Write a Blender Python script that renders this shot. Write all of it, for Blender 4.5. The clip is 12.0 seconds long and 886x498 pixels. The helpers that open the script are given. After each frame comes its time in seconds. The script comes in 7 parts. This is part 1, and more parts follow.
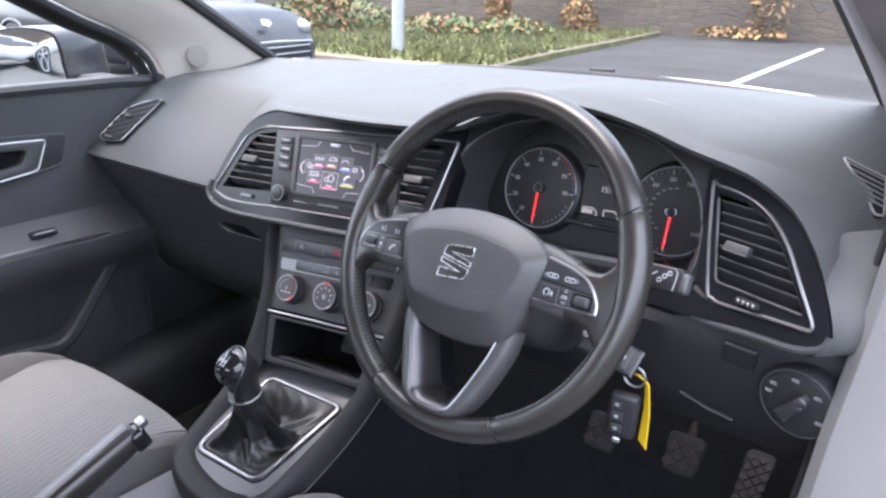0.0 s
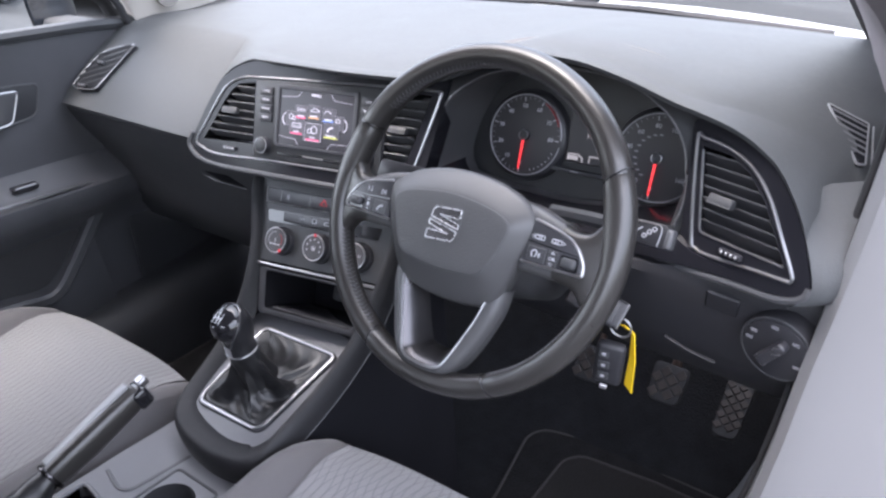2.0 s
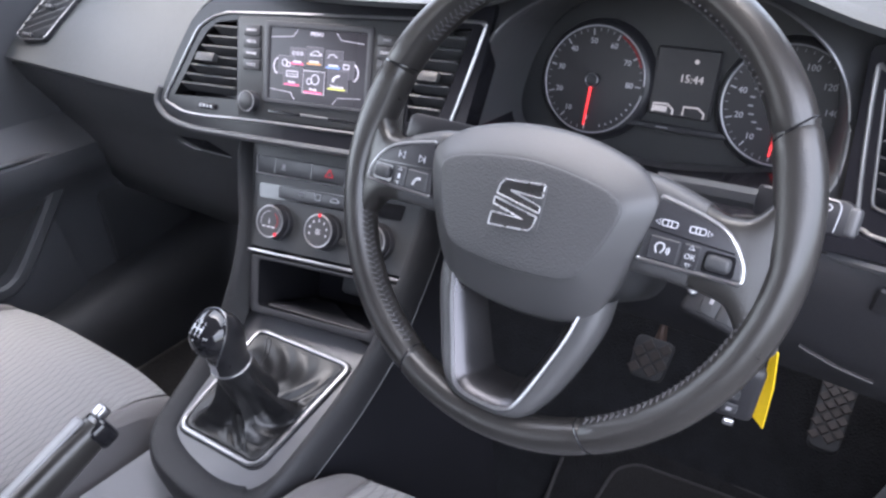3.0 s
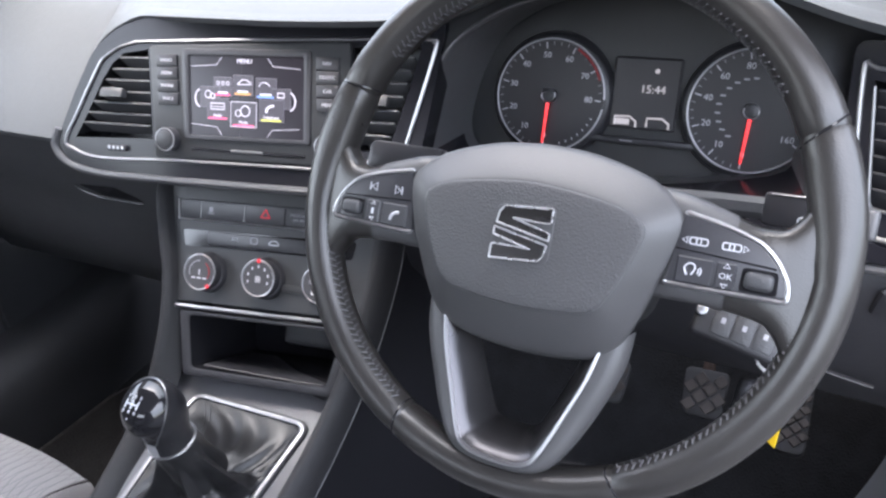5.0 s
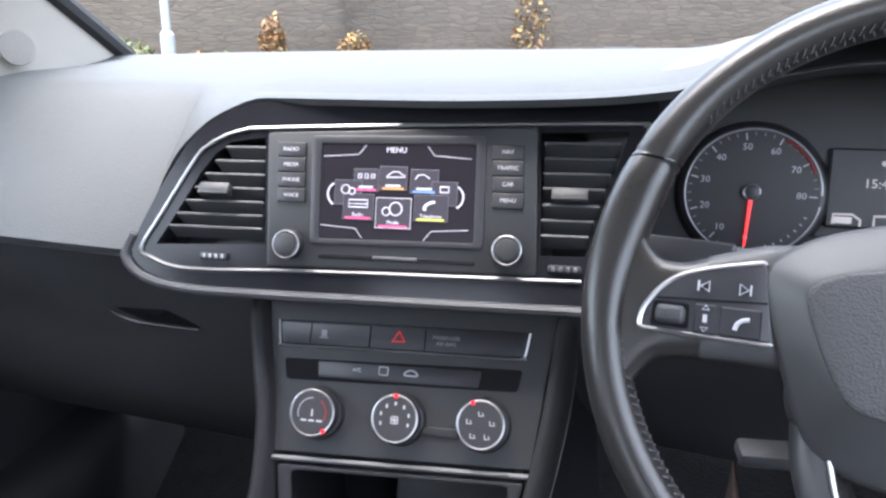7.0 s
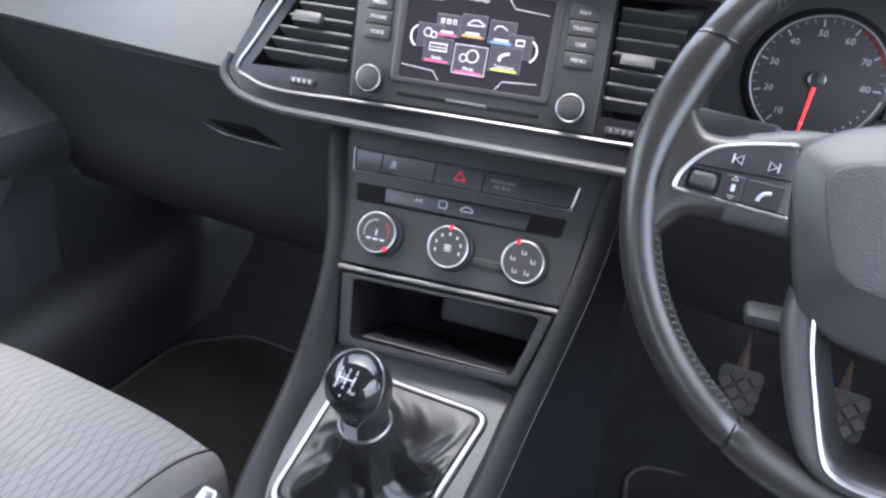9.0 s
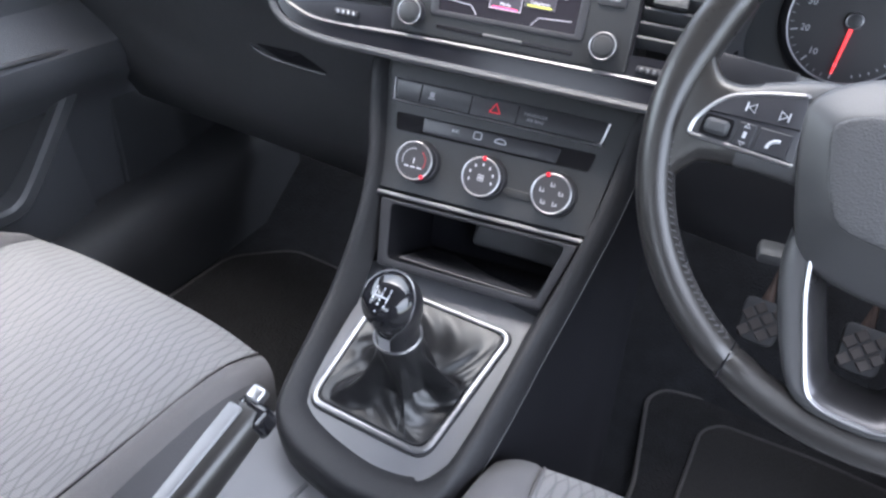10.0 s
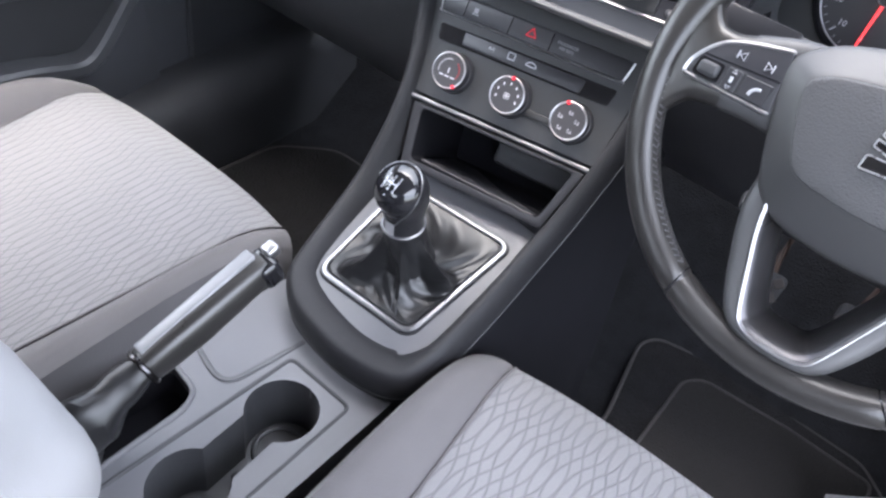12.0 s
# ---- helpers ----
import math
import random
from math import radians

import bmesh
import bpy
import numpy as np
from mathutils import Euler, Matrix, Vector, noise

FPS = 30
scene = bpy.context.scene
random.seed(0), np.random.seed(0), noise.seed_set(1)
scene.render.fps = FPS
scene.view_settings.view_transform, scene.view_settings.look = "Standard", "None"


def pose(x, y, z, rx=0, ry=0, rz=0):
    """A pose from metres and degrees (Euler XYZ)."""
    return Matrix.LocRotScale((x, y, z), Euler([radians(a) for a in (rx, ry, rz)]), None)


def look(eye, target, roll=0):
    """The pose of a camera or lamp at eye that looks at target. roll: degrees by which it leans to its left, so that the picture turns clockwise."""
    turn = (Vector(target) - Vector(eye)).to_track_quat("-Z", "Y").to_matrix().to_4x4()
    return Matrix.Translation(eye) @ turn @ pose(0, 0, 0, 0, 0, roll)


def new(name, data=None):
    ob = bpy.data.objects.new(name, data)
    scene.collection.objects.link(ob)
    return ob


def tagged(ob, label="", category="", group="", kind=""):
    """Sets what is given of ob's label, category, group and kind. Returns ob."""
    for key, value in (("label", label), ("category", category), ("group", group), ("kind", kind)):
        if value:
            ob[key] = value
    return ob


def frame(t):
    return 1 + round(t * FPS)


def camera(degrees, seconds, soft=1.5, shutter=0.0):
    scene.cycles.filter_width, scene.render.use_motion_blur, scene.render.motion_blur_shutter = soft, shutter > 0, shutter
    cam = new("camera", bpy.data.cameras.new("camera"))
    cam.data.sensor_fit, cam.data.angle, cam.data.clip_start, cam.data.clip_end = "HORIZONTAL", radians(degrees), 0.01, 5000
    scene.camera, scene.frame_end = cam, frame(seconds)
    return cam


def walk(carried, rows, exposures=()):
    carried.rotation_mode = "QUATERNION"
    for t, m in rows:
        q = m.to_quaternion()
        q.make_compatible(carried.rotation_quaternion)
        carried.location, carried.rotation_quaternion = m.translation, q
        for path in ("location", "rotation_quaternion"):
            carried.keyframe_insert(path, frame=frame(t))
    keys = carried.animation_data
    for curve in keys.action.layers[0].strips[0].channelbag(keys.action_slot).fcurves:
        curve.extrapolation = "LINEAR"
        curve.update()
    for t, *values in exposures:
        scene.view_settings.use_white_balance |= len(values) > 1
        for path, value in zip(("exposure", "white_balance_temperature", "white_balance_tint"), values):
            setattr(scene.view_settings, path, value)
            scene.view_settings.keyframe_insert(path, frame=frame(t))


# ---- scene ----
cam = camera(64.4, 12.0, 2.5)
PATH = [
    (0, (0.7250, -0.6530, 1.2208), (-0.4215, 0.8380, 0.5425), -0.07),
    (0.5, (0.7306, -0.6610, 1.2396), (-0.3823, 0.8350, 0.5172), -0.10),
    (1, (0.7308, -0.6660, 1.2476), (-0.3637, 0.8180, 0.4736), -0.33),
    (1.5, (0.7301, -0.6700, 1.2557), (-0.3495, 0.7910, 0.4191), -0.95),
    (2, (0.7183, -0.6440, 1.2631), (-0.3480, 0.7940, 0.3710), -1.68),
    (2.5, (0.6138, -0.5270, 1.2164), (-0.4350, 0.8750, 0.2498), -2.61),
    (4.5, (0.5060, -0.4980, 1.1629), (-0.3664, 1.0060, 0.1745), -2.56),
    (5, (0.4700, -0.4940, 1.1650), (-0.3273, 1.0900, 0.2393), -2.88),
    (5.5, (0.3306, -0.4950, 1.1525), (-0.4355, 1.1860, 0.3878), -2.73),
    (6, (0.2214, -0.4940, 1.1180), (-0.5021, 1.2630, 0.4951), -2.41),
    (6.5, (0.2120, -0.4760, 1.1063), (-0.4369, 1.3270, 0.5300), -1.52),
    (8.5, (0.2192, -0.5100, 1.1121), (-0.4815, 1.1910, 0.3273), 2.33),
    (9, (0.2305, -0.5340, 1.1217), (-0.4743, 1.0640, 0.1490), 4.75),
    (9.5, (0.2453, -0.5480, 1.1453), (-0.4843, 0.9400, 0.0252), 4.88),
    (10, (0.2535, -0.5570, 1.1510), (-0.4928, 0.8800, -0.0225), 4.75),
    (10.5, (0.2546, -0.5580, 1.1550), (-0.4915, 0.8570, -0.0446), 5.43),
    (11, (0.2565, -0.5610, 1.1509), (-0.4821, 0.8470, -0.0619), 7.02),
    (11.5, (0.2767, -0.5810, 1.1593), (-0.4636, 0.7770, -0.1095), 9.87),
    (12, (0.3229, -0.5950, 1.1648), (-0.4522, 0.6880, -0.1589), 12.46),
]
walk(cam, [(t, look(eye, target, roll)) for t, eye, target, roll in PATH], [(0.0, 3.55, 6500, 15), (2.0, 3.55, 6450, 15), (2.5, 3.65, 6400, 15), (4.5, 3.9, 6500, 13), (6.5, 3.8, 6400, 11), (8.5, 3.95, 6250, 10), (10.5, 4.05, 6350, 11), (12.0, 4.2, 6500, 12)])

# ---- light: a bright overcast day ----
world = bpy.data.worlds.new("overcast")
scene.world = world
world.use_nodes = True
sky = world.node_tree.nodes.new("ShaderNodeTexSky")
sky.sky_type, sky.sun_disc = "NISHITA", False
sky.sun_elevation, sky.sun_rotation = radians(72), radians(-140)
sky.dust_density, sky.air_density = 4.0, 1.0
cloud = world.node_tree.nodes.new("ShaderNodeHueSaturation")
cloud.inputs["Saturation"].default_value = 0.58
world.node_tree.links.new(sky.outputs[0], cloud.inputs["Color"])
world.node_tree.links.new(cloud.outputs[0], world.node_tree.nodes["Background"].inputs[0])
world.node_tree.nodes["Background"].inputs[1].default_value = 0.15
sun_lamp = bpy.data.lights.new("sun", "SUN")
sun_lamp.energy, sun_lamp.angle, sun_lamp.color = 0.38, radians(100), (0.98, 0.98, 1.0)
sun = new("sun", sun_lamp)
sun.matrix_world = look((1.6, 0.2, 4.6), (0, 0, 0))

# ---- small tools ----
def thing(name, label, category, group="", kind="", at=None):
    return tagged(new(name), label, category, group, kind)


def part(name, bm, material, parent=None, label="", smooth=35):
    """Links a bmesh as one mesh object, under a thing or a part."""
    me = bpy.data.meshes.new(name)
    bmesh.ops.recalc_face_normals(bm, faces=bm.faces)
    for f in bm.faces:
        f.smooth = smooth > 0
    if smooth:
        for e in bm.edges:
            if len(e.link_faces) == 2 and e.calc_face_angle(0) > radians(smooth):
                e.smooth = False
    bm.to_mesh(me)
    bm.free()
    me.materials.append(material)
    ob = new(name, me)
    if parent:
        ob.parent = parent
    return tagged(ob, label)


def whole(name, bm, material, label, category, group="", kind="", smooth=35):
    return tagged(part(name, bm, material, smooth=smooth), label, category, group, kind)


def join(*bms):
    out = bmesh.new()
    for b in bms:
        me = bpy.data.meshes.new("tmp")
        b.to_mesh(me)
        b.free()
        out.from_mesh(me)
        bpy.data.meshes.remove(me)
    return out


def moved(bm, m):
    bmesh.ops.transform(bm, matrix=m, verts=bm.verts)
    return bm


def rbox(sx, sy, sz, r=0.003, seg=2, m=None):
    bm = bmesh.new()
    bmesh.ops.create_cube(bm, size=1)
    bmesh.ops.scale(bm, vec=(sx, sy, sz), verts=bm.verts)
    if r:
        bmesh.ops.bevel(bm, geom=bm.edges[:], offset=min(r, 0.48 * min(sx, sy, sz)), segments=seg, affect="EDGES", profile=0.5)
    return moved(bm, m) if m else bm


def spline(pts, n=6, closed=True):
    """Catmull-Rom through the points, of any dimension."""
    p = [np.array(q, float) for q in pts]
    k = len(p)
    out = []
    for i in range(k if closed else k - 1):
        if closed:
            a, b, c, d = p[i - 1], p[i], p[(i + 1) % k], p[(i + 2) % k]
        else:
            a, b, c, d = p[max(i - 1, 0)], p[i], p[i + 1], p[min(i + 2, k - 1)]
        for j in range(n):
            t = j / n
            out.append(0.5 * (2 * b + (c - a) * t + (2 * a - 5 * b + 4 * c - d) * t * t + (3 * b - a - 3 * c + d) * t ** 3))
    if not closed:
        out.append(p[-1])
    return [tuple(q) for q in out]


def rounded(pts, r=0.01, n=4):
    """A polygon with its corners rounded; a point may carry its own radius."""
    out = []
    k = len(pts)
    for i in range(k):
        a, b, c = (Vector(pts[j % k][:2]) for j in (i - 1, i, i + 1))
        rr = pts[i][2] if len(pts[i]) > 2 else r
        d1, d2 = (a - b), (c - b)
        rr = min(rr, 0.45 * d1.length, 0.45 * d2.length)
        p, q = b + d1.normalized() * rr, b + d2.normalized() * rr
        for j in range(n + 1):
            t = j / n
            out.append(tuple((1 - t) ** 2 * p + 2 * t * (1 - t) * b + t * t * q))
    return out


def prism(outline, z0, z1, bevel=0.0, seg=2, m=None, top_scale=1.0):
    """An outline in the xy plane, drawn out from z0 to z1, its upper rim rounded."""
    bm = bmesh.new()
    cx = sum(p[0] for p in outline) / len(outline)
    cy = sum(p[1] for p in outline) / len(outline)
    lo = [bm.verts.new((p[0], p[1], z0)) for p in outline]
    hi = [bm.verts.new((cx + (p[0] - cx) * top_scale, cy + (p[1] - cy) * top_scale, z1)) for p in outline]
    n = len(outline)
    for i in range(n):
        bm.faces.new((lo[i], lo[(i + 1) % n], hi[(i + 1) % n], hi[i]))
    bm.faces.new(lo[::-1])
    top = bm.faces.new(hi)
    bmesh.ops.recalc_face_normals(bm, faces=bm.faces)
    if bevel:
        bmesh.ops.bevel(bm, geom=list(top.edges), offset=bevel, segments=seg, affect="EDGES", profile=0.5)
    return moved(bm, m) if m else bm


def ring(outer, inner, z0, z1, m=None, bevel=0.0):
    """A flat frame between two outlines of equal count."""
    bm = bmesh.new()
    n = len(outer)
    vs = [[bm.verts.new((p[0], p[1], z)) for p in o] for o, z in ((outer, z0), (outer, z1), (inner, z1), (inner, z0))]
    tops = []
    for i in range(n):
        j = (i + 1) % n
        for k in range(4):
            a, b = vs[k], vs[(k + 1) % 4]
            f = bm.faces.new((a[i], a[j], b[j], b[i]))
    bmesh.ops.recalc_face_normals(bm, faces=bm.faces)
    if bevel:
        es = [e for e in bm.edges if abs(e.verts[0].co.z - z1) < 1e-6 and abs(e.verts[1].co.z - z1) < 1e-6 and len(e.link_faces) == 2 and e.calc_face_angle(0) > 0.8]
        bmesh.ops.bevel(bm, geom=es, offset=bevel, segments=2, affect="EDGES", profile=0.5)
    return moved(bm, m) if m else bm


def tube(pts, r=0.002, closed=False, seg=8, flat=1.0, m=None, normal=None, cap=True):
    """A round or oval bar along a path; flat squeezes it along the normal."""
    bm = bmesh.new()
    p = [Vector(q) if len(q) == 3 else Vector((q[0], q[1], 0)) for q in pts]
    n = len(p)
    rings = []
    ref = Vector(normal) if normal else None
    for i in range(n):
        t = (p[(i + 1) % n] - p[i - 1]) if closed else (p[min(i + 1, n - 1)] - p[max(i - 1, 0)])
        t.normalize()
        up = ref if ref else (Vector((0, 0, 1)) if abs(t.z) < 0.95 else Vector((0, 1, 0)))
        s = t.cross(up).normalized()
        u = s.cross(t).normalized()
        rr = r[i] if isinstance(r, (list, tuple)) else r
        rings.append([bm.verts.new(p[i] + s * rr * math.cos(a) + u * rr * flat * math.sin(a)) for a in (2 * math.pi * k / seg for k in range(seg))])
    for i in range(n if closed else n - 1):
        a, b = rings[i], rings[(i + 1) % n]
        for k in range(seg):
            bm.faces.new((a[k], a[(k + 1) % seg], b[(k + 1) % seg], b[k]))
    if not closed and cap:
        bm.faces.new(rings[0][::-1])
        bm.faces.new(rings[-1])
    return moved(bm, m) if m else bm


def loft(rows, closed=False, caps=False):
    """A skin over rows of points."""
    bm = bmesh.new()
    v = [[bm.verts.new(q) for q in r] for r in rows]
    k = len(rows[0])
    for a, b in zip(v, v[1:]):
        for i in range(k if closed else k - 1):
            j = (i + 1) % k
            bm.faces.new((a[i], a[j], b[j], b[i]))
    if caps:
        bm.faces.new(v[0][::-1])
        bm.faces.new(v[-1])
    bmesh.ops.recalc_face_normals(bm, faces=bm.faces)
    return bm


def thick(bm, d):
    """Gives a skin a thickness, inwards or outwards."""
    bmesh.ops.solidify(bm, geom=bm.faces[:], thickness=d)
    return bm


def disc(r, z0, z1, bevel=0.001, seg=32, m=None, r2=None):
    o = [(r * math.cos(2 * math.pi * i / seg), r * math.sin(2 * math.pi * i / seg)) for i in range(seg)]
    return prism(o, z0, z1, bevel, 2, m, 1.0 if r2 is None else r2 / r)


def arc(r, a0, a1, n=24, cx=0, cy=0):
    return [(cx + r * math.cos(radians(a0 + (a1 - a0) * i / n)), cy + r * math.sin(radians(a0 + (a1 - a0) * i / n))) for i in range(n + 1)]


def letters(body, size, m, depth=0.0003):
    cu = bpy.data.curves.new("letters", "FONT")
    cu.body, cu.size, cu.align_x, cu.align_y, cu.extrude = body, size, "CENTER", "CENTER", depth
    cu.resolution_u = 2
    ob = bpy.data.objects.new("letters", cu)
    me = bpy.data.meshes.new_from_object(ob)
    bm = bmesh.new()
    bm.from_mesh(me)
    bpy.data.objects.remove(ob)
    bpy.data.curves.remove(cu)
    bpy.data.meshes.remove(me)
    return moved(bm, m)


def lerp(x, xs, ys):
    return float(np.interp(x, xs, ys))


def smoothed(x, xs, ys):
    """Interpolates with eased steps between the knots."""
    i = int(np.clip(np.searchsorted(xs, x) - 1, 0, len(xs) - 2))
    t = min(max((x - xs[i]) / (xs[i + 1] - xs[i]), 0), 1)

    def slope(k):
        if k <= 0 or k >= len(xs) - 1:
            return 0.0
        d0, d1 = (ys[k] - ys[k - 1]) / (xs[k] - xs[k - 1]), (ys[k + 1] - ys[k]) / (xs[k + 1] - xs[k])
        return 0.0 if d0 * d1 <= 0 else 2 * d0 * d1 / (d0 + d1)
    h = xs[i + 1] - xs[i]
    a, b = slope(i) * h, slope(i + 1) * h
    return ys[i] + a * t + (3 * (ys[i + 1] - ys[i]) - 2 * a - b) * t * t + (a + b - 2 * (ys[i + 1] - ys[i])) * t ** 3


def plate(outer, holes, z0, z1, m=None):
    """A flat plate with holes through it."""
    bm = bmesh.new()
    es = []
    for loop in (outer, *holes):
        vs = [bm.verts.new((p[0], p[1], z1)) for p in loop]
        es += [bm.edges.new((vs[i], vs[(i + 1) % len(vs)])) for i in range(len(vs))]
    bmesh.ops.triangle_fill(bm, use_beauty=True, edges=es)
    ext = bmesh.ops.extrude_face_region(bm, geom=bm.faces[:])
    bmesh.ops.translate(bm, vec=(0, 0, z0 - z1), verts=[v for v in ext["geom"] if isinstance(v, bmesh.types.BMVert)])
    bmesh.ops.recalc_face_normals(bm, faces=bm.faces)
    return moved(bm, m) if m else bm

# ---- materials ----
def material(name, color, rough=0.5, metal=0.0, grain=0.0, grain_size=0.001, blot=0.12, blot_size=0.08, spec=0.5, emit=None, emit_strength=0.0, coat=0.0, sheen=0.0, rough_var=0.08, scuff=0.0):
    """A surface with fine grain in its relief and broad blotches in colour and gloss. Sizes in metres."""
    ma = bpy.data.materials.new(name)
    ma.use_nodes = True
    nt = ma.node_tree
    b = nt.nodes["Principled BSDF"]
    b.inputs["Roughness"].default_value = rough
    b.inputs["Metallic"].default_value = metal
    b.inputs["Specular IOR Level"].default_value = spec
    b.inputs["Coat Weight"].default_value = coat
    b.inputs["Coat Roughness"].default_value = 0.08
    b.inputs["Sheen Weight"].default_value = sheen
    b.inputs["Base Color"].default_value = (*color, 1)
    tc = nt.nodes.new("ShaderNodeTexCoord")
    if blot:
        n = nt.nodes.new("ShaderNodeTexNoise")
        n.inputs["Scale"].default_value = 1 / blot_size
        n.inputs["Detail"].default_value = 5
        nt.links.new(tc.outputs["Object"], n.inputs["Vector"])
        r = nt.nodes.new("ShaderNodeValToRGB")
        r.color_ramp.elements[0].position, r.color_ramp.elements[1].position = 0.3, 0.7
        r.color_ramp.elements[0].color = (*[c * (1 - blot) for c in color], 1)
        r.color_ramp.elements[1].color = (*[min(1, c * (1 + blot)) for c in color], 1)
        nt.links.new(n.outputs["Fac"], r.inputs["Fac"])
        nt.links.new(r.outputs["Color"], b.inputs["Base Color"])
        mr = nt.nodes.new("ShaderNodeMapRange")
        mr.inputs["To Min"].default_value = max(0.02, rough - rough_var)
        mr.inputs["To Max"].default_value = min(1, rough + rough_var)
        nt.links.new(n.outputs["Fac"], mr.inputs["Value"])
        nt.links.new(mr.outputs["Result"], b.inputs["Roughness"])
        if scuff:
            # fine rubbed marks in the gloss
            n2 = nt.nodes.new("ShaderNodeTexNoise")
            n2.inputs["Scale"].default_value = 140
            n2.inputs["Detail"].default_value = 8
            n2.inputs["Roughness"].default_value = 0.75
            nt.links.new(tc.outputs["Object"], n2.inputs["Vector"])
            m2 = nt.nodes.new("ShaderNodeMapRange")
            m2.inputs["From Min"].default_value, m2.inputs["From Max"].default_value = 0.3, 0.7
            m2.inputs["To Min"].default_value, m2.inputs["To Max"].default_value = -scuff, scuff
            nt.links.new(n2.outputs["Fac"], m2.inputs["Value"])
            ad = nt.nodes.new("ShaderNodeMath")
            ad.use_clamp = True
            nt.links.new(mr.outputs["Result"], ad.inputs[0])
            nt.links.new(m2.outputs["Result"], ad.inputs[1])
            nt.links.new(ad.outputs[0], b.inputs["Roughness"])
    if grain:
        g = nt.nodes.new("ShaderNodeTexVoronoi")
        g.inputs["Scale"].default_value = 1 / grain_size
        nt.links.new(tc.outputs["Object"], g.inputs["Vector"])
        bu = nt.nodes.new("ShaderNodeBump")
        bu.inputs["Strength"].default_value = grain
        bu.inputs["Distance"].default_value = grain_size * 0.5
        nt.links.new(g.outputs["Distance"], bu.inputs["Height"])
        nt.links.new(bu.outputs["Normal"], b.inputs["Normal"])
    if emit:
        b.inputs["Emission Color"].default_value = (*emit, 1)
        b.inputs["Emission Strength"].default_value = emit_strength
    return ma


def seat_cloth(name, base, line, dark):
    """Ribbed woven cloth with a net of long wavy diamonds."""
    ma = material(name, base, 0.9, blot=0.05, blot_size=0.2, spec=0.2, sheen=0.25)
    nt = ma.node_tree
    b = nt.nodes["Principled BSDF"]
    old = b.inputs["Base Color"].links[0].from_socket
    tc = nt.nodes.new("ShaderNodeTexCoord")
    sep = nt.nodes.new("ShaderNodeSeparateXYZ")
    nt.links.new(tc.outputs["Object"], sep.inputs[0])

    def mth(op, a, bb=None, c=None):
        n = nt.nodes.new("ShaderNodeMath")
        n.operation = op
        for i, v in enumerate((a, bb, c)):
            if v is None:
                continue
            if isinstance(v, (int, float)):
                n.inputs[i].default_value = v
            else:
                nt.links.new(v, n.inputs[i])
        return n.outputs[0]
    x, y = sep.outputs["X"], sep.outputs["Y"]
    lines = None
    for sx in (1, -1):
        wav = mth("MULTIPLY", mth("SINE", mth("MULTIPLY", y, 95.0)), 0.0022 * sx)
        u = mth("ADD", mth("ADD", mth("MULTIPLY", x, 1.0), mth("MULTIPLY", y, 0.27 * sx)), wav)
        fr = mth("FRACT", mth("MULTIPLY", u, 1 / 0.0125))
        d = mth("ABSOLUTE", mth("SUBTRACT", fr, 0.5))
        w = mth("SMOOTH_MIN", mth("MULTIPLY", d, 7.0), 1.0, 0.3)
        lines = w if lines is None else mth("MULTIPLY", lines, w)
    rib = mth("SINE", mth("MULTIPLY", y, 2 * math.pi / 0.0021))
    nz = nt.nodes.new("ShaderNodeTexNoise")
    nz.inputs["Scale"].default_value = 900
    nt.links.new(tc.outputs["Object"], nz.inputs["Vector"])
    mx = nt.nodes.new("ShaderNodeMix")
    mx.data_type = "RGBA"
    mx.inputs["A"].default_value = (*line, 1)
    nt.links.new(old, mx.inputs["B"])
    nt.links.new(lines, mx.inputs["Factor"])
    m2 = nt.nodes.new("ShaderNodeMix")
    m2.data_type = "RGBA"
    m2.blend_type = "MULTIPLY"
    nt.links.new(mx.outputs["Result"], m2.inputs["A"])
    m2.inputs["B"].default_value = (*dark, 1)
    nt.links.new(mth("MULTIPLY", mth("ADD", mth("MULTIPLY", rib, 0.5), 0.5), mth("MULTIPLY", nz.outputs["Fac"], 0.9)), m2.inputs["Factor"])
    nt.links.new(m2.outputs["Result"], b.inputs["Base Color"])
    bu = nt.nodes.new("ShaderNodeBump")
    bu.inputs["Strength"].default_value = 0.5
    bu.inputs["Distance"].default_value = 0.0012
    nt.links.new(mth("ADD", mth("MULTIPLY", rib, 0.12), lines), bu.inputs["Height"])
    nt.links.new(bu.outputs["Normal"], b.inputs["Normal"])
    return ma


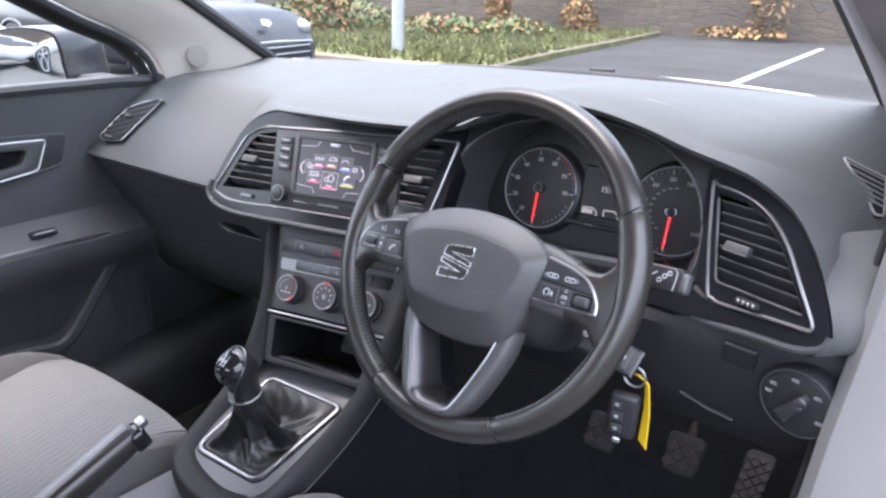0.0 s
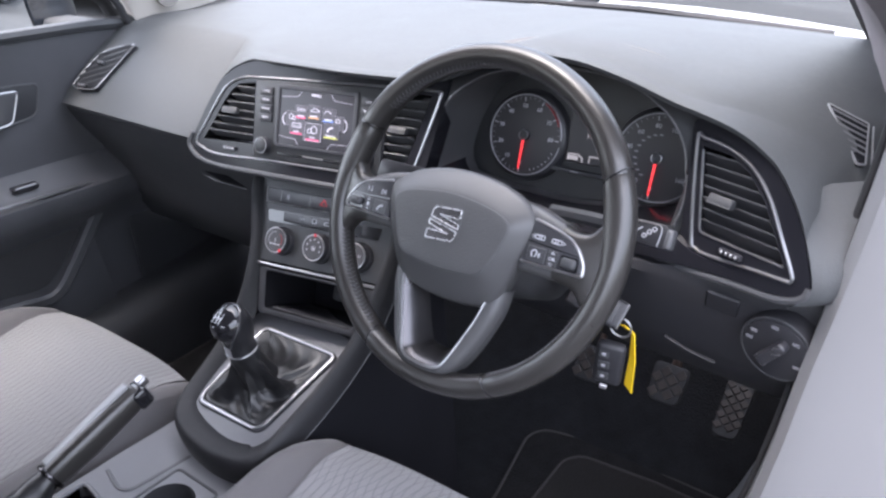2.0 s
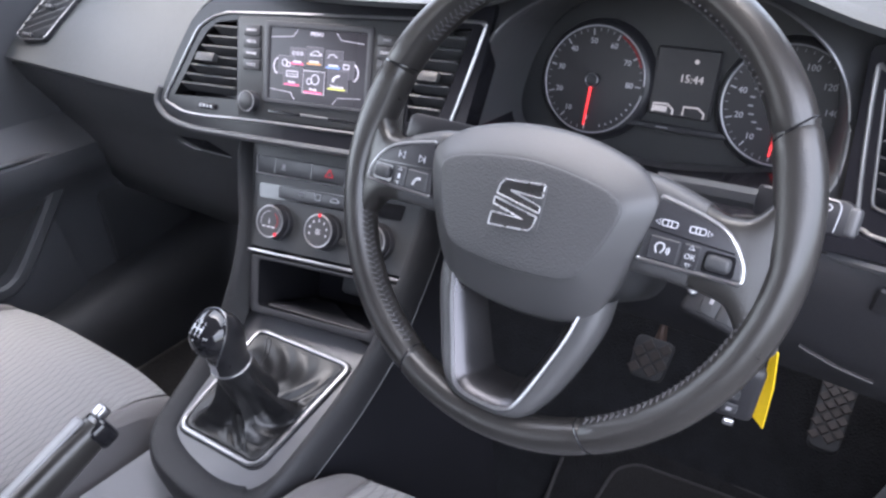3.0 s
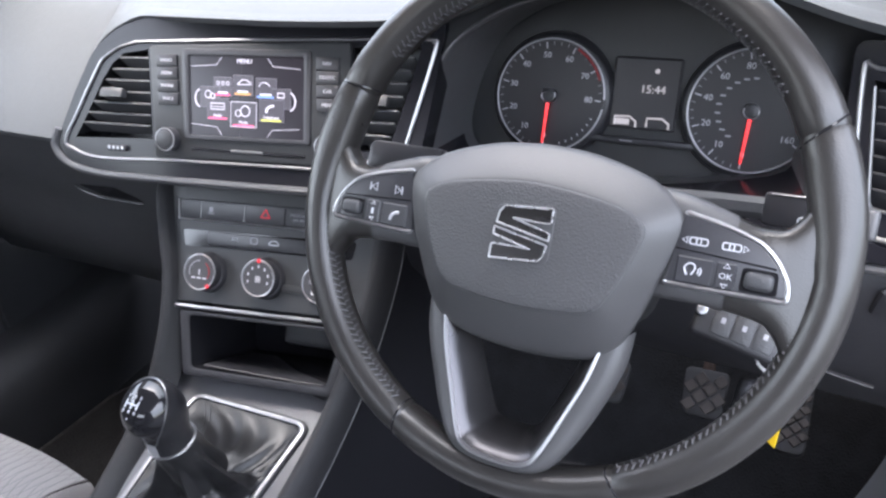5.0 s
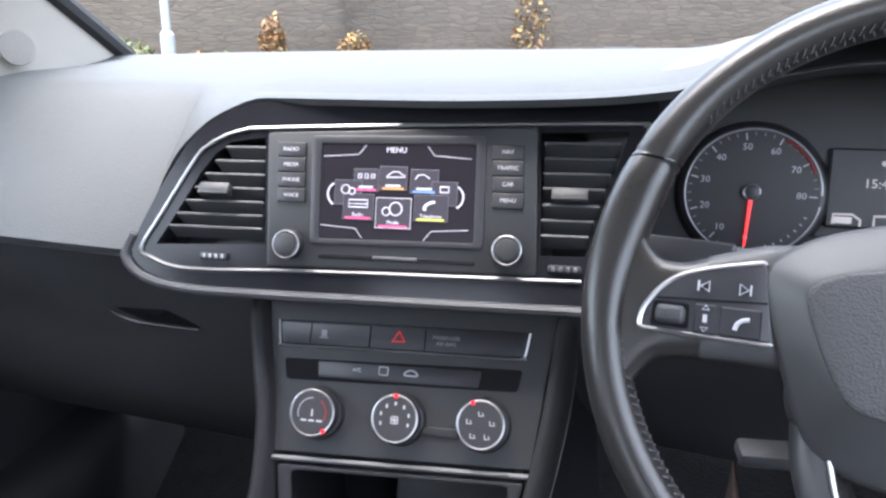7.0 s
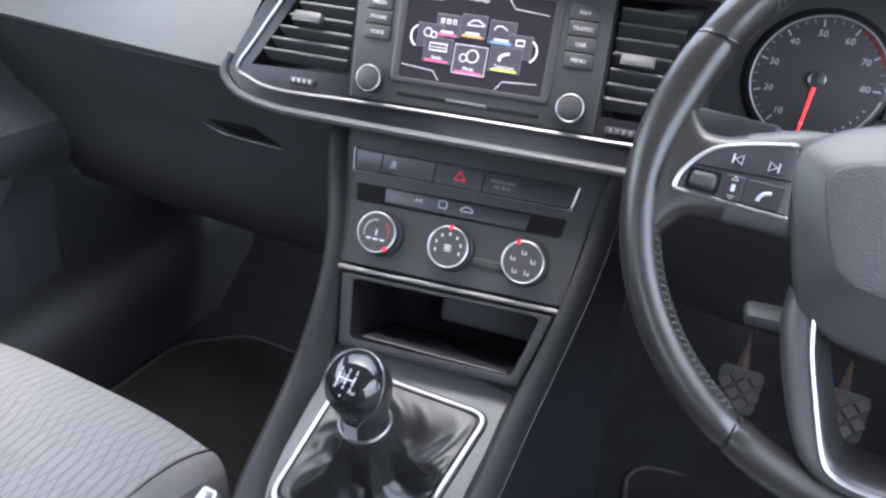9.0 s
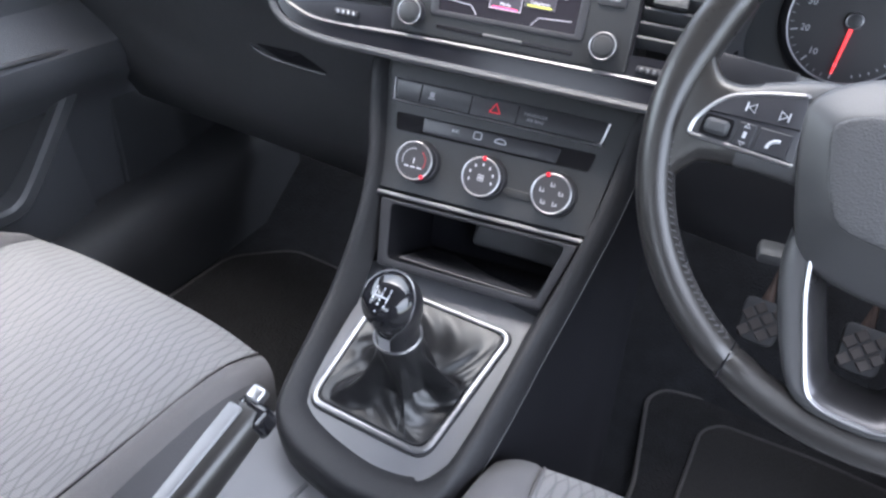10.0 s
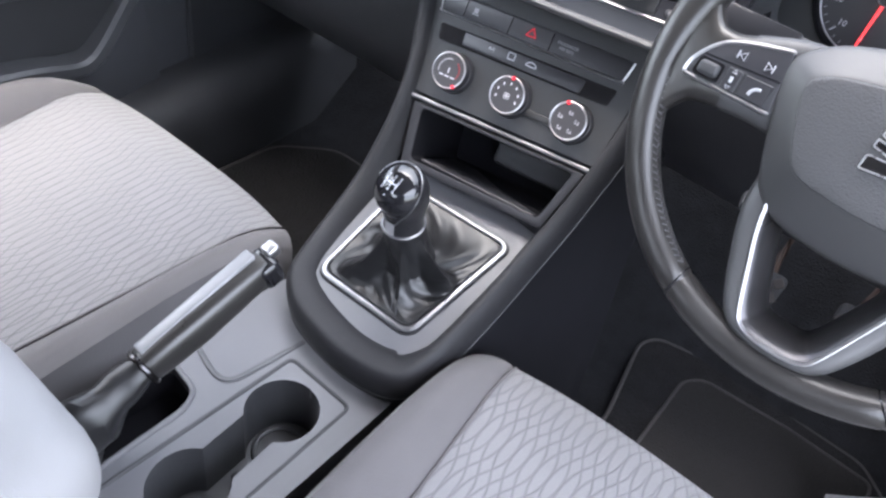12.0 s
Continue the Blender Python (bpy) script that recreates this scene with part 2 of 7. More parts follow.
def pane(name, tint=(1, 1, 1), gloss=0.03):
    """Thin clear glass: straight through, with a faint gloss."""
    ma = bpy.data.materials.new(name)
    ma.use_nodes = True
    nt = ma.node_tree
    nt.nodes.clear()
    out = nt.nodes.new("ShaderNodeOutputMaterial")
    mix = nt.nodes.new("ShaderNodeMixShader")
    tr = nt.nodes.new("ShaderNodeBsdfTransparent")
    gl = nt.nodes.new("ShaderNodeBsdfGlossy")
    lw = nt.nodes.new("ShaderNodeLayerWeight")
    lw.inputs["Blend"].default_value = 0.5
    po = nt.nodes.new("ShaderNodeMath")
    po.operation = "POWER"
    po.inputs[1].default_value = 5.0
    fr = nt.nodes.new("ShaderNodeMath")
    fr.operation = "MULTIPLY_ADD"
    fr.inputs[1].default_value = 0.5
    fr.inputs[2].default_value = gloss
    nt.links.new(lw.outputs["Facing"], po.inputs[0])
    nt.links.new(po.outputs[0], fr.inputs[0])
    tr.inputs["Color"].default_value = (*tint, 1)
    gl.inputs["Roughness"].default_value = 0.02
    nt.links.new(fr.outputs[0], mix.inputs[0])
    nt.links.new(tr.outputs[0], mix.inputs[1])
    nt.links.new(gl.outputs[0], mix.inputs[2])
    nt.links.new(mix.outputs[0], out.inputs[0])
    return ma


M = {}
M["soft"] = material("soft_dash_plastic", (0.0525, 0.0555, 0.0580), 0.60, spec=0.38, grain=0.25, grain_size=0.0016, blot=0.06, scuff=0.035)
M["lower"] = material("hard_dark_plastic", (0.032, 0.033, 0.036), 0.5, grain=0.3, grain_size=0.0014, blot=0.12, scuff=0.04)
# darker copy of the hard plastic; blocked door light is in its colour
M["cheek"] = material("shaded_cheek_plastic", (0.015, 0.015, 0.017), 0.58, spec=0.32, grain=0.3, grain_size=0.0014, blot=0.1, scuff=0.04)
M["console"] = material("grey_console_plastic", (0.055, 0.056, 0.06), 0.42, grain=0.25, grain_size=0.0012, blot=0.07, scuff=0.04)
M["slat"] = material("dark_slat_plastic", (0.022, 0.022, 0.025), 0.34, blot=0.07, scuff=0.03)
M["deck"] = material("grey_satin_plastic", (0.1, 0.1, 0.107), 0.45, grain=0.2, grain_size=0.001, blot=0.06, scuff=0.04)
M["panel"] = material("climate_panel_plastic", (0.023, 0.024, 0.026), 0.46, blot=0.06, scuff=0.035)
M["button"] = material("button_plastic", (0.022, 0.022, 0.026), 0.4, blot=0.08, blot_size=0.02)
M["gloss"] = material("piano_black", (0.012, 0.012, 0.015), 0.16, blot=0.1, spec=0.22, rough_var=0.03)
M["chrome"] = material("satin_chrome", (0.40, 0.40, 0.41), 0.36, 1.0, blot=0.04, blot_size=0.05)
M["alu"] = material("brushed_silver_trim", (0.24, 0.24, 0.25), 0.33, 0.9, blot=0.08, blot_size=0.02)
M["badge"] = material("silver_badge", (0.6, 0.6, 0.62), 0.28, 0.8, blot=0.06, blot_size=0.01)
M["silver_plastic"] = material("silver_plastic", (0.2, 0.2, 0.207), 0.42, 0.2, blot=0.06, blot_size=0.02)
M["grille"] = material("speaker_grille_plastic", (0.22, 0.205, 0.19), 0.8, grain=0.6, grain_size=0.002, blot=0.05)
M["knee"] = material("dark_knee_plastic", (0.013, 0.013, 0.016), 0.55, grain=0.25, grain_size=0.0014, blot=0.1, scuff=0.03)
# near-black that stands in for shade in hollows and low on the console
M["pocket"] = material("shade_black_plastic", (0.007, 0.007, 0.009), 0.9, blot=0.1, spec=0.12)
M["dark_alu"] = material("dark_satin_trim", (0.13, 0.13, 0.135), 0.4, 0.6, blot=0.08, blot_size=0.02)
M["leather"] = material("worn_black_leather", (0.021, 0.0197, 0.0188), 0.31, spec=0.6, grain=0.16, grain_size=0.0011, blot=0.10, blot_size=0.05, rough_var=0.05, scuff=0.03)
M["boot"] = material("soft_black_leather", (0.010, 0.010, 0.011), 0.36, grain=0.2, grain_size=0.0012, blot=0.15, blot_size=0.03, scuff=0.04)
M["airbag"] = material("airbag_cover_plastic", (0.05, 0.05, 0.052), 0.5, grain=0.45, grain_size=0.0014, blot=0.05)
M["airbag_rim"] = material("airbag_smooth_plastic", (0.055, 0.055, 0.057), 0.44, grain=0.12, grain_size=0.001, blot=0.05)
M["spoke_silver"] = material("satin_spoke_silver", (0.075, 0.073, 0.077), 0.30, 0.8, blot=0.06, blot_size=0.03)
M["dark_chrome"] = material("dark_satin_chrome", (0.075, 0.072, 0.075), 0.26, 1.0, blot=0.08, blot_size=0.03)
M["knob_skin"] = material("satin_black_knob", (0.014, 0.014, 0.016), 0.33, grain=0.12, grain_size=0.0009, blot=0.1, blot_size=0.02, scuff=0.05)
M["knob"] = material("gloss_black_knob", (0.01, 0.01, 0.012), 0.1, blot=0, spec=0.6)
M["carpet"] = material("dark_carpet", (0.0075, 0.008, 0.0095), 0.95, grain=0.9, grain_size=0.003, blot=0.3, blot_size=0.03, spec=0.12)
M["mat"] = material("dark_floor_mat", (0.0085, 0.0085, 0.0095), 0.95, grain=0.9, grain_size=0.004, blot=0.25, blot_size=0.03, spec=0.12)
M["heel"] = material("black_heel_rubber", (0.010, 0.0095, 0.010), 0.8, grain=0.6, grain_size=0.003, blot=0.15, spec=0.2)
M["carpet_edge"] = material("worn_mat_edging", (0.022, 0.021, 0.022), 0.9, grain=0.6, grain_size=0.002, blot=0.2, blot_size=0.02)
M["door"] = material("dark_door_plastic", (0.056, 0.057, 0.063), 0.5, grain=0.3, grain_size=0.0016, blot=0.08)
M["cloth"] = seat_cloth("ribbed_seat_cloth", (0.182, 0.179, 0.183), (0.122, 0.120, 0.124), (0.62, 0.62, 0.63))
M["bolster"] = material("plain_grey_seat_cloth", (0.090, 0.085, 0.087), 0.85, grain=0.4, grain_size=0.0012, blot=0.06, spec=0.2, sheen=0.2)
M["armrest"] = material("pale_armrest_vinyl", (0.25, 0.247, 0.25), 0.6, grain=0.3, grain_size=0.0012, blot=0.05)
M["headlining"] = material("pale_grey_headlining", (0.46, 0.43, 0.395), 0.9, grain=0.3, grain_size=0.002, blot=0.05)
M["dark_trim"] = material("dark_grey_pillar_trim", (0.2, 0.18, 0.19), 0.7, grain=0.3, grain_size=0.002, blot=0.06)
M["bonnet"] = material("white_bonnet_paint", (0.62, 0.62, 0.61), 0.3, blot=0.04, blot_size=0.3, coat=0.3)
# the bonnet's white turned grey: shade on pillar and sill is in it
M["paint"] = material("shaded_white_car_paint", (0.185, 0.185, 0.192), 0.35, 0.0, blot=0.04, blot_size=0.3, coat=0.3)
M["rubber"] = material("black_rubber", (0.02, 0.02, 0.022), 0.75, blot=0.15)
M["metal"] = material("pedal_metal", (0.035, 0.028, 0.026), 0.5, 0.3, blot=0.25, blot_size=0.03)
# steel with the footwell lamps' warm glow put into its colour
M["warm_steel"] = material("lamp_browned_steel", (0.06, 0.036, 0.028), 0.7, blot=0.3, blot_size=0.02)
M["yellow"] = material("yellow_plastic_tag", (0.75, 0.5, 0.015), 0.45, blot=0.05, blot_size=0.01)
M["print"] = material("pale_print", (0.44, 0.45, 0.48), 0.5, blot=0)
M["dial_ring"] = material("pale_dial_ring", (0.36, 0.36, 0.38), 0.35, 0.3, blot=0)
M["dial_print"] = material("dial_print", (0.42, 0.42, 0.45), 0.5, blot=0)
M["dim_print"] = material("dim_print", (0.26, 0.26, 0.28), 0.5, blot=0)
M["red_print"] = material("red_print", (0.2, 0.015, 0.02), 0.45, blot=0)
M["lit_red"] = material("lit_red_lamp", (0.5, 0.01, 0.02), 0.4, blot=0, emit=(1, 0.04, 0.08), emit_strength=0.05)
M["needle"] = material("lit_red_needle", (0.8, 0.03, 0.03), 0.4, blot=0, emit=(1, 0.05, 0.06), emit_strength=0.121)
M["lit_white"] = material("lit_white_display", (0.25, 0.25, 0.26), 0.4, blot=0, emit=(1, 0.92, 0.95), emit_strength=0.028)
M["screen"] = material("lit_screen_glass", (0.008, 0.008, 0.011), 0.2, blot=0, spec=0.3, emit=(0.5, 0.40, 0.50), emit_strength=0.0035)
M["icon_tile"] = material("lit_icon_tile", (0.02, 0.02, 0.025), 0.3, blot=0, emit=(0.4, 0.33, 0.46), emit_strength=0.010)
M["icon_edge"] = material("lit_icon_edge", (0.1, 0.1, 0.12), 0.3, blot=0, emit=(0.6, 0.52, 0.68), emit_strength=0.026)
M["icon_orange"] = material("lit_icon_orange", (0.3, 0.15, 0.05), 0.3, blot=0, emit=(1.0, 0.45, 0.12), emit_strength=0.10)
M["icon_blue"] = material("lit_icon_blue", (0.05, 0.1, 0.3), 0.3, blot=0, emit=(0.2, 0.4, 1.0), emit_strength=0.12)
M["icon_line"] = material("lit_icon_line", (0.3, 0.3, 0.35), 0.3, blot=0, emit=(0.9, 0.85, 1.0), emit_strength=0.058)
M["icon_red"] = material("lit_icon_red", (0.3, 0.02, 0.08), 0.3, blot=0, emit=(1.0, 0.12, 0.3), emit_strength=0.154)
M["icon_yellow"] = material("lit_icon_yellow", (0.3, 0.3, 0.05), 0.3, blot=0, emit=(0.75, 0.8, 0.15), emit_strength=0.121)
# face grey is raised for the haze on the cluster's cover glass
M["dial"] = material("dial_face", (0.026, 0.025, 0.028), 0.45, blot=0.05)
M["glass"] = pane("windscreen_glass", (0.70, 0.73, 0.73))
M["side_glass"] = pane("side_glass", (0.9, 0.93, 0.92))
M["mirror"] = material("mirror_glass", (0.85, 0.87, 0.88), 0.02, 1.0, blot=0)
M["asphalt"] = material("worn_asphalt", (0.045, 0.046, 0.048), 0.95, spec=0.15, grain=0.8, grain_size=0.02, blot=0.2, blot_size=1.3)
M["line"] = material("worn_white_road_paint", (0.33, 0.315, 0.29), 0.75, blot=0.15, blot_size=0.2)
M["kerb"] = material("concrete_kerb", (0.16, 0.13, 0.105), 0.85, grain=0.4, grain_size=0.02, blot=0.2, blot_size=0.4)
M["grass"] = material("rough_grass", (0.092, 0.098, 0.036), 0.9, grain=1.0, grain_size=0.05, blot=0.45, blot_size=0.5)
M["leaf_green"] = material("green_leaves", (0.07, 0.10, 0.035), 0.7, blot=0.4, blot_size=0.3)
M["leaf_orange"] = material("orange_autumn_leaves", (0.2, 0.1, 0.045), 0.7, blot=0.4, blot_size=0.3)
M["leaf_yellow"] = material("yellow_autumn_leaves", (0.22, 0.15, 0.055), 0.7, blot=0.4, blot_size=0.3)
M["galv"] = material("galvanised_steel", (0.4, 0.42, 0.45), 0.5, 0.6, blot=0.1)
M["black_paint"] = material("dark_blue_black_car_paint", (0.015, 0.018, 0.024), 0.3, blot=0.05, coat=0.15, spec=0.35)
M["white_paint"] = material("white_car_paint", (0.5, 0.5, 0.51), 0.2, blot=0.02, coat=0.8)
M["car_glass"] = material("tinted_car_glass", (0.02, 0.025, 0.03), 0.04, blot=0, spec=0.8)
M["alloy"] = material("silver_alloy_wheel", (0.5, 0.5, 0.52), 0.35, 0.8, blot=0.08)
M["plate"] = material("pale_number_plate", (0.7, 0.7, 0.68), 0.4, blot=0.02)
M["lamp_red"] = material("red_lamp_glass", (0.45, 0.02, 0.03), 0.15, blot=0.05)
M["lamp_clear"] = material("clear_lamp_glass", (0.3, 0.31, 0.32), 0.1, 0.3, blot=0.05)
M["trunk"] = material("dark_bark", (0.06, 0.045, 0.035), 0.9, blot=0.3)


def stone_wall_material():
    ma = material("rubble_stone_wall", (0.2, 0.17, 0.15), 0.9, blot=0.3, blot_size=0.6)
    nt = ma.node_tree
    b = nt.nodes["Principled BSDF"]
    tc = nt.nodes.new("ShaderNodeTexCoord")
    mp = nt.nodes.new("ShaderNodeMapping")
    mp.inputs["Scale"].default_value = (2.6, 2.6, 9.0)
    nt.links.new(tc.outputs["Object"], mp.inputs[0])
    v = nt.nodes.new("ShaderNodeTexVoronoi")
    v.feature = "F1"
    v.inputs["Scale"].default_value = 1.0
    nt.links.new(mp.outputs[0], v.inputs["Vector"])
    ed = nt.nodes.new("ShaderNodeTexVoronoi")
    ed.feature = "DISTANCE_TO_EDGE"
    ed.inputs["Scale"].default_value = 1.0
    nt.links.new(mp.outputs[0], ed.inputs["Vector"])
    ramp = nt.nodes.new("ShaderNodeValToRGB")
    sp = nt.nodes.new("ShaderNodeSeparateColor")
    nt.links.new(v.outputs["Color"], sp.inputs[0])
    cols = [(0.0, (0.074, 0.060, 0.051)), (0.35, (0.084, 0.069, 0.057)), (0.7, (0.098, 0.078, 0.063)), (1.0, (0.078, 0.066, 0.058))]
    while len(ramp.color_ramp.elements) < len(cols):
        ramp.color_ramp.elements.new(0.5)
    for e, (p, c) in zip(ramp.color_ramp.elements, cols):
        e.position, e.color = p, (*c, 1)
    nt.links.new(sp.outputs[0], ramp.inputs["Fac"])
    mx = nt.nodes.new("ShaderNodeMix")
    mx.data_type = "RGBA"
    mr = nt.nodes.new("ShaderNodeMapRange")
    mr.inputs["From Max"].default_value = 0.09
    nt.links.new(ed.outputs["Distance"], mr.inputs["Value"])
    mx.inputs["A"].default_value = (0.066, 0.055, 0.047, 1)
    nt.links.new(ramp.outputs["Color"], mx.inputs["B"])
    nt.links.new(mr.outputs["Result"], mx.inputs["Factor"])
    nt.links.new(mx.outputs["Result"], b.inputs["Base Color"])
    bu = nt.nodes.new("ShaderNodeBump")
    bu.inputs["Distance"].default_value = 0.012
    nt.links.new(mr.outputs["Result"], bu.inputs["Height"])
    nt.links.new(bu.outputs["Normal"], b.inputs["Normal"])
    return ma


M["stone"] = stone_wall_material()

# Working planes: x right, y up the face, z out of it.
STACK = pose(-0.011, 0.0455, 0.981, 71.5, 0, 7.5)
CLIMATE = pose(0, 0.018, 0.80, 63, 0, 7.5)
WHEEL = pose(0.3438, -0.1027, 0.9682, 64.5, 0, -2.4)
DIALS = pose(0.356, 0.168, 0.973, 75)
SIDE_VENT = pose(0.57, 0.045, 0.985, 82.5, 0, -21.8)
GEAR = pose(0, -0.12, 0.64, 17.6)
# The yard slopes a little to the car's right.
YARD = Matrix.Translation((0, 0, 0.8)) @ pose(0, 0, 0, 0, 1.85, 0) @ Matrix.Translation((0, 0, -0.8))

# ---- the car's shell ----
CX = -0.022  # middle of the car


def skin(rows, d=0.006, **k):
    return thick(loft(rows, **k), d)


# floor pan with raised toe board
floor_rows = []
for i in range(13):
    x = CX - 0.72 + 1.44 * i / 12
    floor_rows.append([(x, -1.6, 0.27), (x, -0.4, 0.275), (x, 0.15, 0.275), (x, 0.36, 0.29), (x, 0.5, 0.40), (x, 0.62, 0.56), (x, 0.68, 0.75), (x, 0.70, 1.02)])
whole("floor", skin(floor_rows, 0.02), M["carpet"], "dark grey carpeted car floor and footwell", "car floor", kind="structure")

# roof and headlining
roof_rows = []
for i in range(11):
    u = i / 10 * 2 - 1
    x = CX + 0.60 * u
    roof_rows.append([(x, y, 1.455 - 0.05 * u * u - dz) for y, dz in ((-0.12, 0.03), (-0.3, 0.01), (-0.7, 0.0), (-1.2, 0.0), (-1.7, 0.03))])
whole("ceiling", skin(roof_rows, 0.03), M["headlining"], "pale grey fabric headlining under the roof", "headlining", kind="structure")

# front pillars: windscreen edge, door edge
PT = [0.0, 0.06, 0.12, 0.20, 0.30, 0.40, 0.60, 0.80, 1.0]
PY = [0.235, 0.225, 0.208, 0.180, 0.127, 0.062, -0.060, -0.175, -0.275]
PZ = [1.03, 1.058, 1.098, 1.126, 1.156, 1.183, 1.245, 1.300, 1.350]
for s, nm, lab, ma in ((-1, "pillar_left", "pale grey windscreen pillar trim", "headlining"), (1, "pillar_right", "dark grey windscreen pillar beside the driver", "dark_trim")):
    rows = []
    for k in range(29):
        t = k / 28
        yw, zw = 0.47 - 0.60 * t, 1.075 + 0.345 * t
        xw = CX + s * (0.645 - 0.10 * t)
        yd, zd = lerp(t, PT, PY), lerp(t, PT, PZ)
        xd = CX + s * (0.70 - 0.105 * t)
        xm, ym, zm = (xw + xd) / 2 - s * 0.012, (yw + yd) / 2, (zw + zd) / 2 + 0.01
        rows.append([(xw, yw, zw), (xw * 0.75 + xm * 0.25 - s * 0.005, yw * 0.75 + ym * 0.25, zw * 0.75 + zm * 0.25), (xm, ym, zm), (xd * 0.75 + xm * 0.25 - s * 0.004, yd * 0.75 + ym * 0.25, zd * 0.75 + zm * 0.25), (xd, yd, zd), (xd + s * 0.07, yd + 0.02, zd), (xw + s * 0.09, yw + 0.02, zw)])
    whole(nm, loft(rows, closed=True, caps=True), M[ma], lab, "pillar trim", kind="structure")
# rubber weather strip along the left pillar's door edge
strip = [(CX - (0.705 - 0.105 * k / 28), lerp(k / 28, PT, PY) - 0.016, lerp(k / 28, PT, PZ) - 0.008) for k in range(29)]
whole("pillar_seal", tube(strip, 0.008), M["rubber"], "black rubber door seal along the pillar", "door seal", kind="structure")
edge = [(CX - (0.645 - 0.10 * k / 14), 0.485 - 0.60 * k / 14, 1.078 + 0.345 * k / 14) for k in range(15)]
whole("windscreen_seal_left", tube(edge, 0.014), M["rubber"], "black windscreen edge seal", "window seal", kind="structure")
edge = [(CX + (0.645 - 0.10 * k / 14), 0.485 - 0.60 * k / 14, 1.078 + 0.345 * k / 14) for k in range(15)]
whole("windscreen_seal_right", tube(edge, 0.014), M["rubber"], "black windscreen edge seal", "window seal", kind="structure")

# tweeter grille in the left pillar
tw = thing("speaker_grille", "round pale grey speaker grille in the pillar trim", "speaker")
part("grille", disc(0.024, -0.004, 0.0016, 0.001, 32, pose(-0.6735, 0.284, 1.097, 88, 0, 74)), M["grille"], tw)

# hinge pillar of the driver's door opening
prof = [(0.700, 1.16), (0.698, 1.08), (0.692, 1.0), (0.684, 0.92), (0.674, 0.84), (0.661, 0.74), (0.646, 0.64), (0.625, 0.54), (0.59, 0.44), (0.53, 0.37)]
prof = spline([(x - 0.008 - lerp(z, [0.7, 0.86], [0, 0.006]), z) for x, z in prof], 4, closed=False)
rows = []
for i, (x, z) in enumerate(prof):
    a = Vector(prof[min(i + 1, len(prof) - 1)]) - Vector(prof[max(i - 1, 0)])
    n = Vector((-a.y, a.x)).normalized()
    q = []
    for d, y in ((0.0, 0.05), (0.002, 0.012), (0.012, 0.0), (0.03, -0.003), (0.09, 0.0), (0.16, 0.01), (0.18, 0.03), (0.18, 0.2), (0.0, 0.2)):
        q.append((x + n.x * d, y, z + n.y * d))
    rows.append(q)
whole("door_pillar", loft(rows, closed=True, caps=True), M["paint"], "white painted hinge pillar of the driver's door opening, greyed for shade", "door pillar", kind="structure")
seal = [(x - 0.002, 0.045, z) for x, z in prof]
whole("door_seal", tube(seal, 0.004), M["rubber"], "black rubber seal round the driver's door opening", "door seal", kind="structure")
whole("sill_trim", rbox(0.10, 1.3, 0.10, 0.02, 3, pose(0.665, -0.7, 0.32)), M["paint"], "white painted door sill, greyed for shade", "door sill", kind="structure")

# windscreen
rows = []
for k in range(9):
    t = k / 8
    row = []
    for i in range(17):
        u = i / 16 * 2 - 1
        y = (0.595 - 0.11 * u * u) * (1 - t) + (-0.02 - 0.10 * u * u) * t
        z = (1.086 - 0.006 * u * u) * (1 - t) + (1.44 - 0.03 * u * u) * t + 0.02 * math.sin(math.pi * t)
        row.append((CX + u * (0.655 * (1 - t) + 0.545 * t), y, z))
    rows.append(row)
ws = tagged(new("window_1"), "clear curved car windscreen", "windscreen", kind="structure")
wp = part("pane", loft(rows), M["glass"], ws)
wp.visible_shadow = False

# bonnet, wings and scuttle outside the glass
rows = []
for k in range(12):
    t = k / 11
    row = []
    for i in range(17):
        u = i / 16 * 2 - 1
        row.append((CX + u * (0.74 + 0.06 * t), 0.72 + 1.0 * t - 0.12 * u * u, 1.0745 - 0.07 * t - 0.20 * t * t - 0.030 * u * u * (1 + t) - 0.014 * max(0.0, 0.4 - u)))
    rows.append(row)
whole("bonnet", thick(loft(rows), 0.01), M["bonnet"], "white painted bonnet below the windscreen", "bonnet", kind="structure")
wip = thing("wiper", "black windscreen wiper arm at rest below the glass", "wiper")
part("arm", tube([(-0.30, 0.66, 1.068), (0.0, 0.67, 1.074), (0.22, 0.66, 1.072), (0.55, 0.60, 1.062)], 0.006), M["rubber"], wip)
part("nozzle", rbox(0.05, 0.02, 0.008, 0.003, 2, pose(0.10, 0.68, 1.080)), M["rubber"], wip)

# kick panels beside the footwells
# left panel takes a lighter plastic; the footwell's light is in its colour
whole("wall_kick_left", rbox(0.03, 0.75, 0.84, 0.004, 1, pose(-0.762, 0.50, 0.62)), M["lower"], "lining beside the passenger footwell, lightened for the light there", "kick panel", kind="structure")
whole("wall_kick_right", rbox(0.03, 0.52, 0.60, 0.004, 1, pose(0.722, 0.42, 0.58)), M["carpet"], "dark lining beside the driver's footwell", "kick panel", kind="structure")

# moulded sill cover that climbs to the kick panel, with its cable bulge
rows = []
for k in range(25):
    t = k / 24
    y = -0.60 + 1.08 * t
    zt = smoothed(y, [-0.6, -0.05, 0.15, 0.35, 0.48], [0.435, 0.440, 0.458, 0.490, 0.560])
    xi = -0.655 + 0.0 * t
    rows.append([(-0.752, y, zt + 0.012), (-0.715, y, zt + 0.010), (-0.690, y, zt + 0.004), (-0.672, y, zt - 0.010), (xi - 0.004, y, zt - 0.035), (xi, y, zt - 0.08), (xi + 0.004, y, 0.27)])
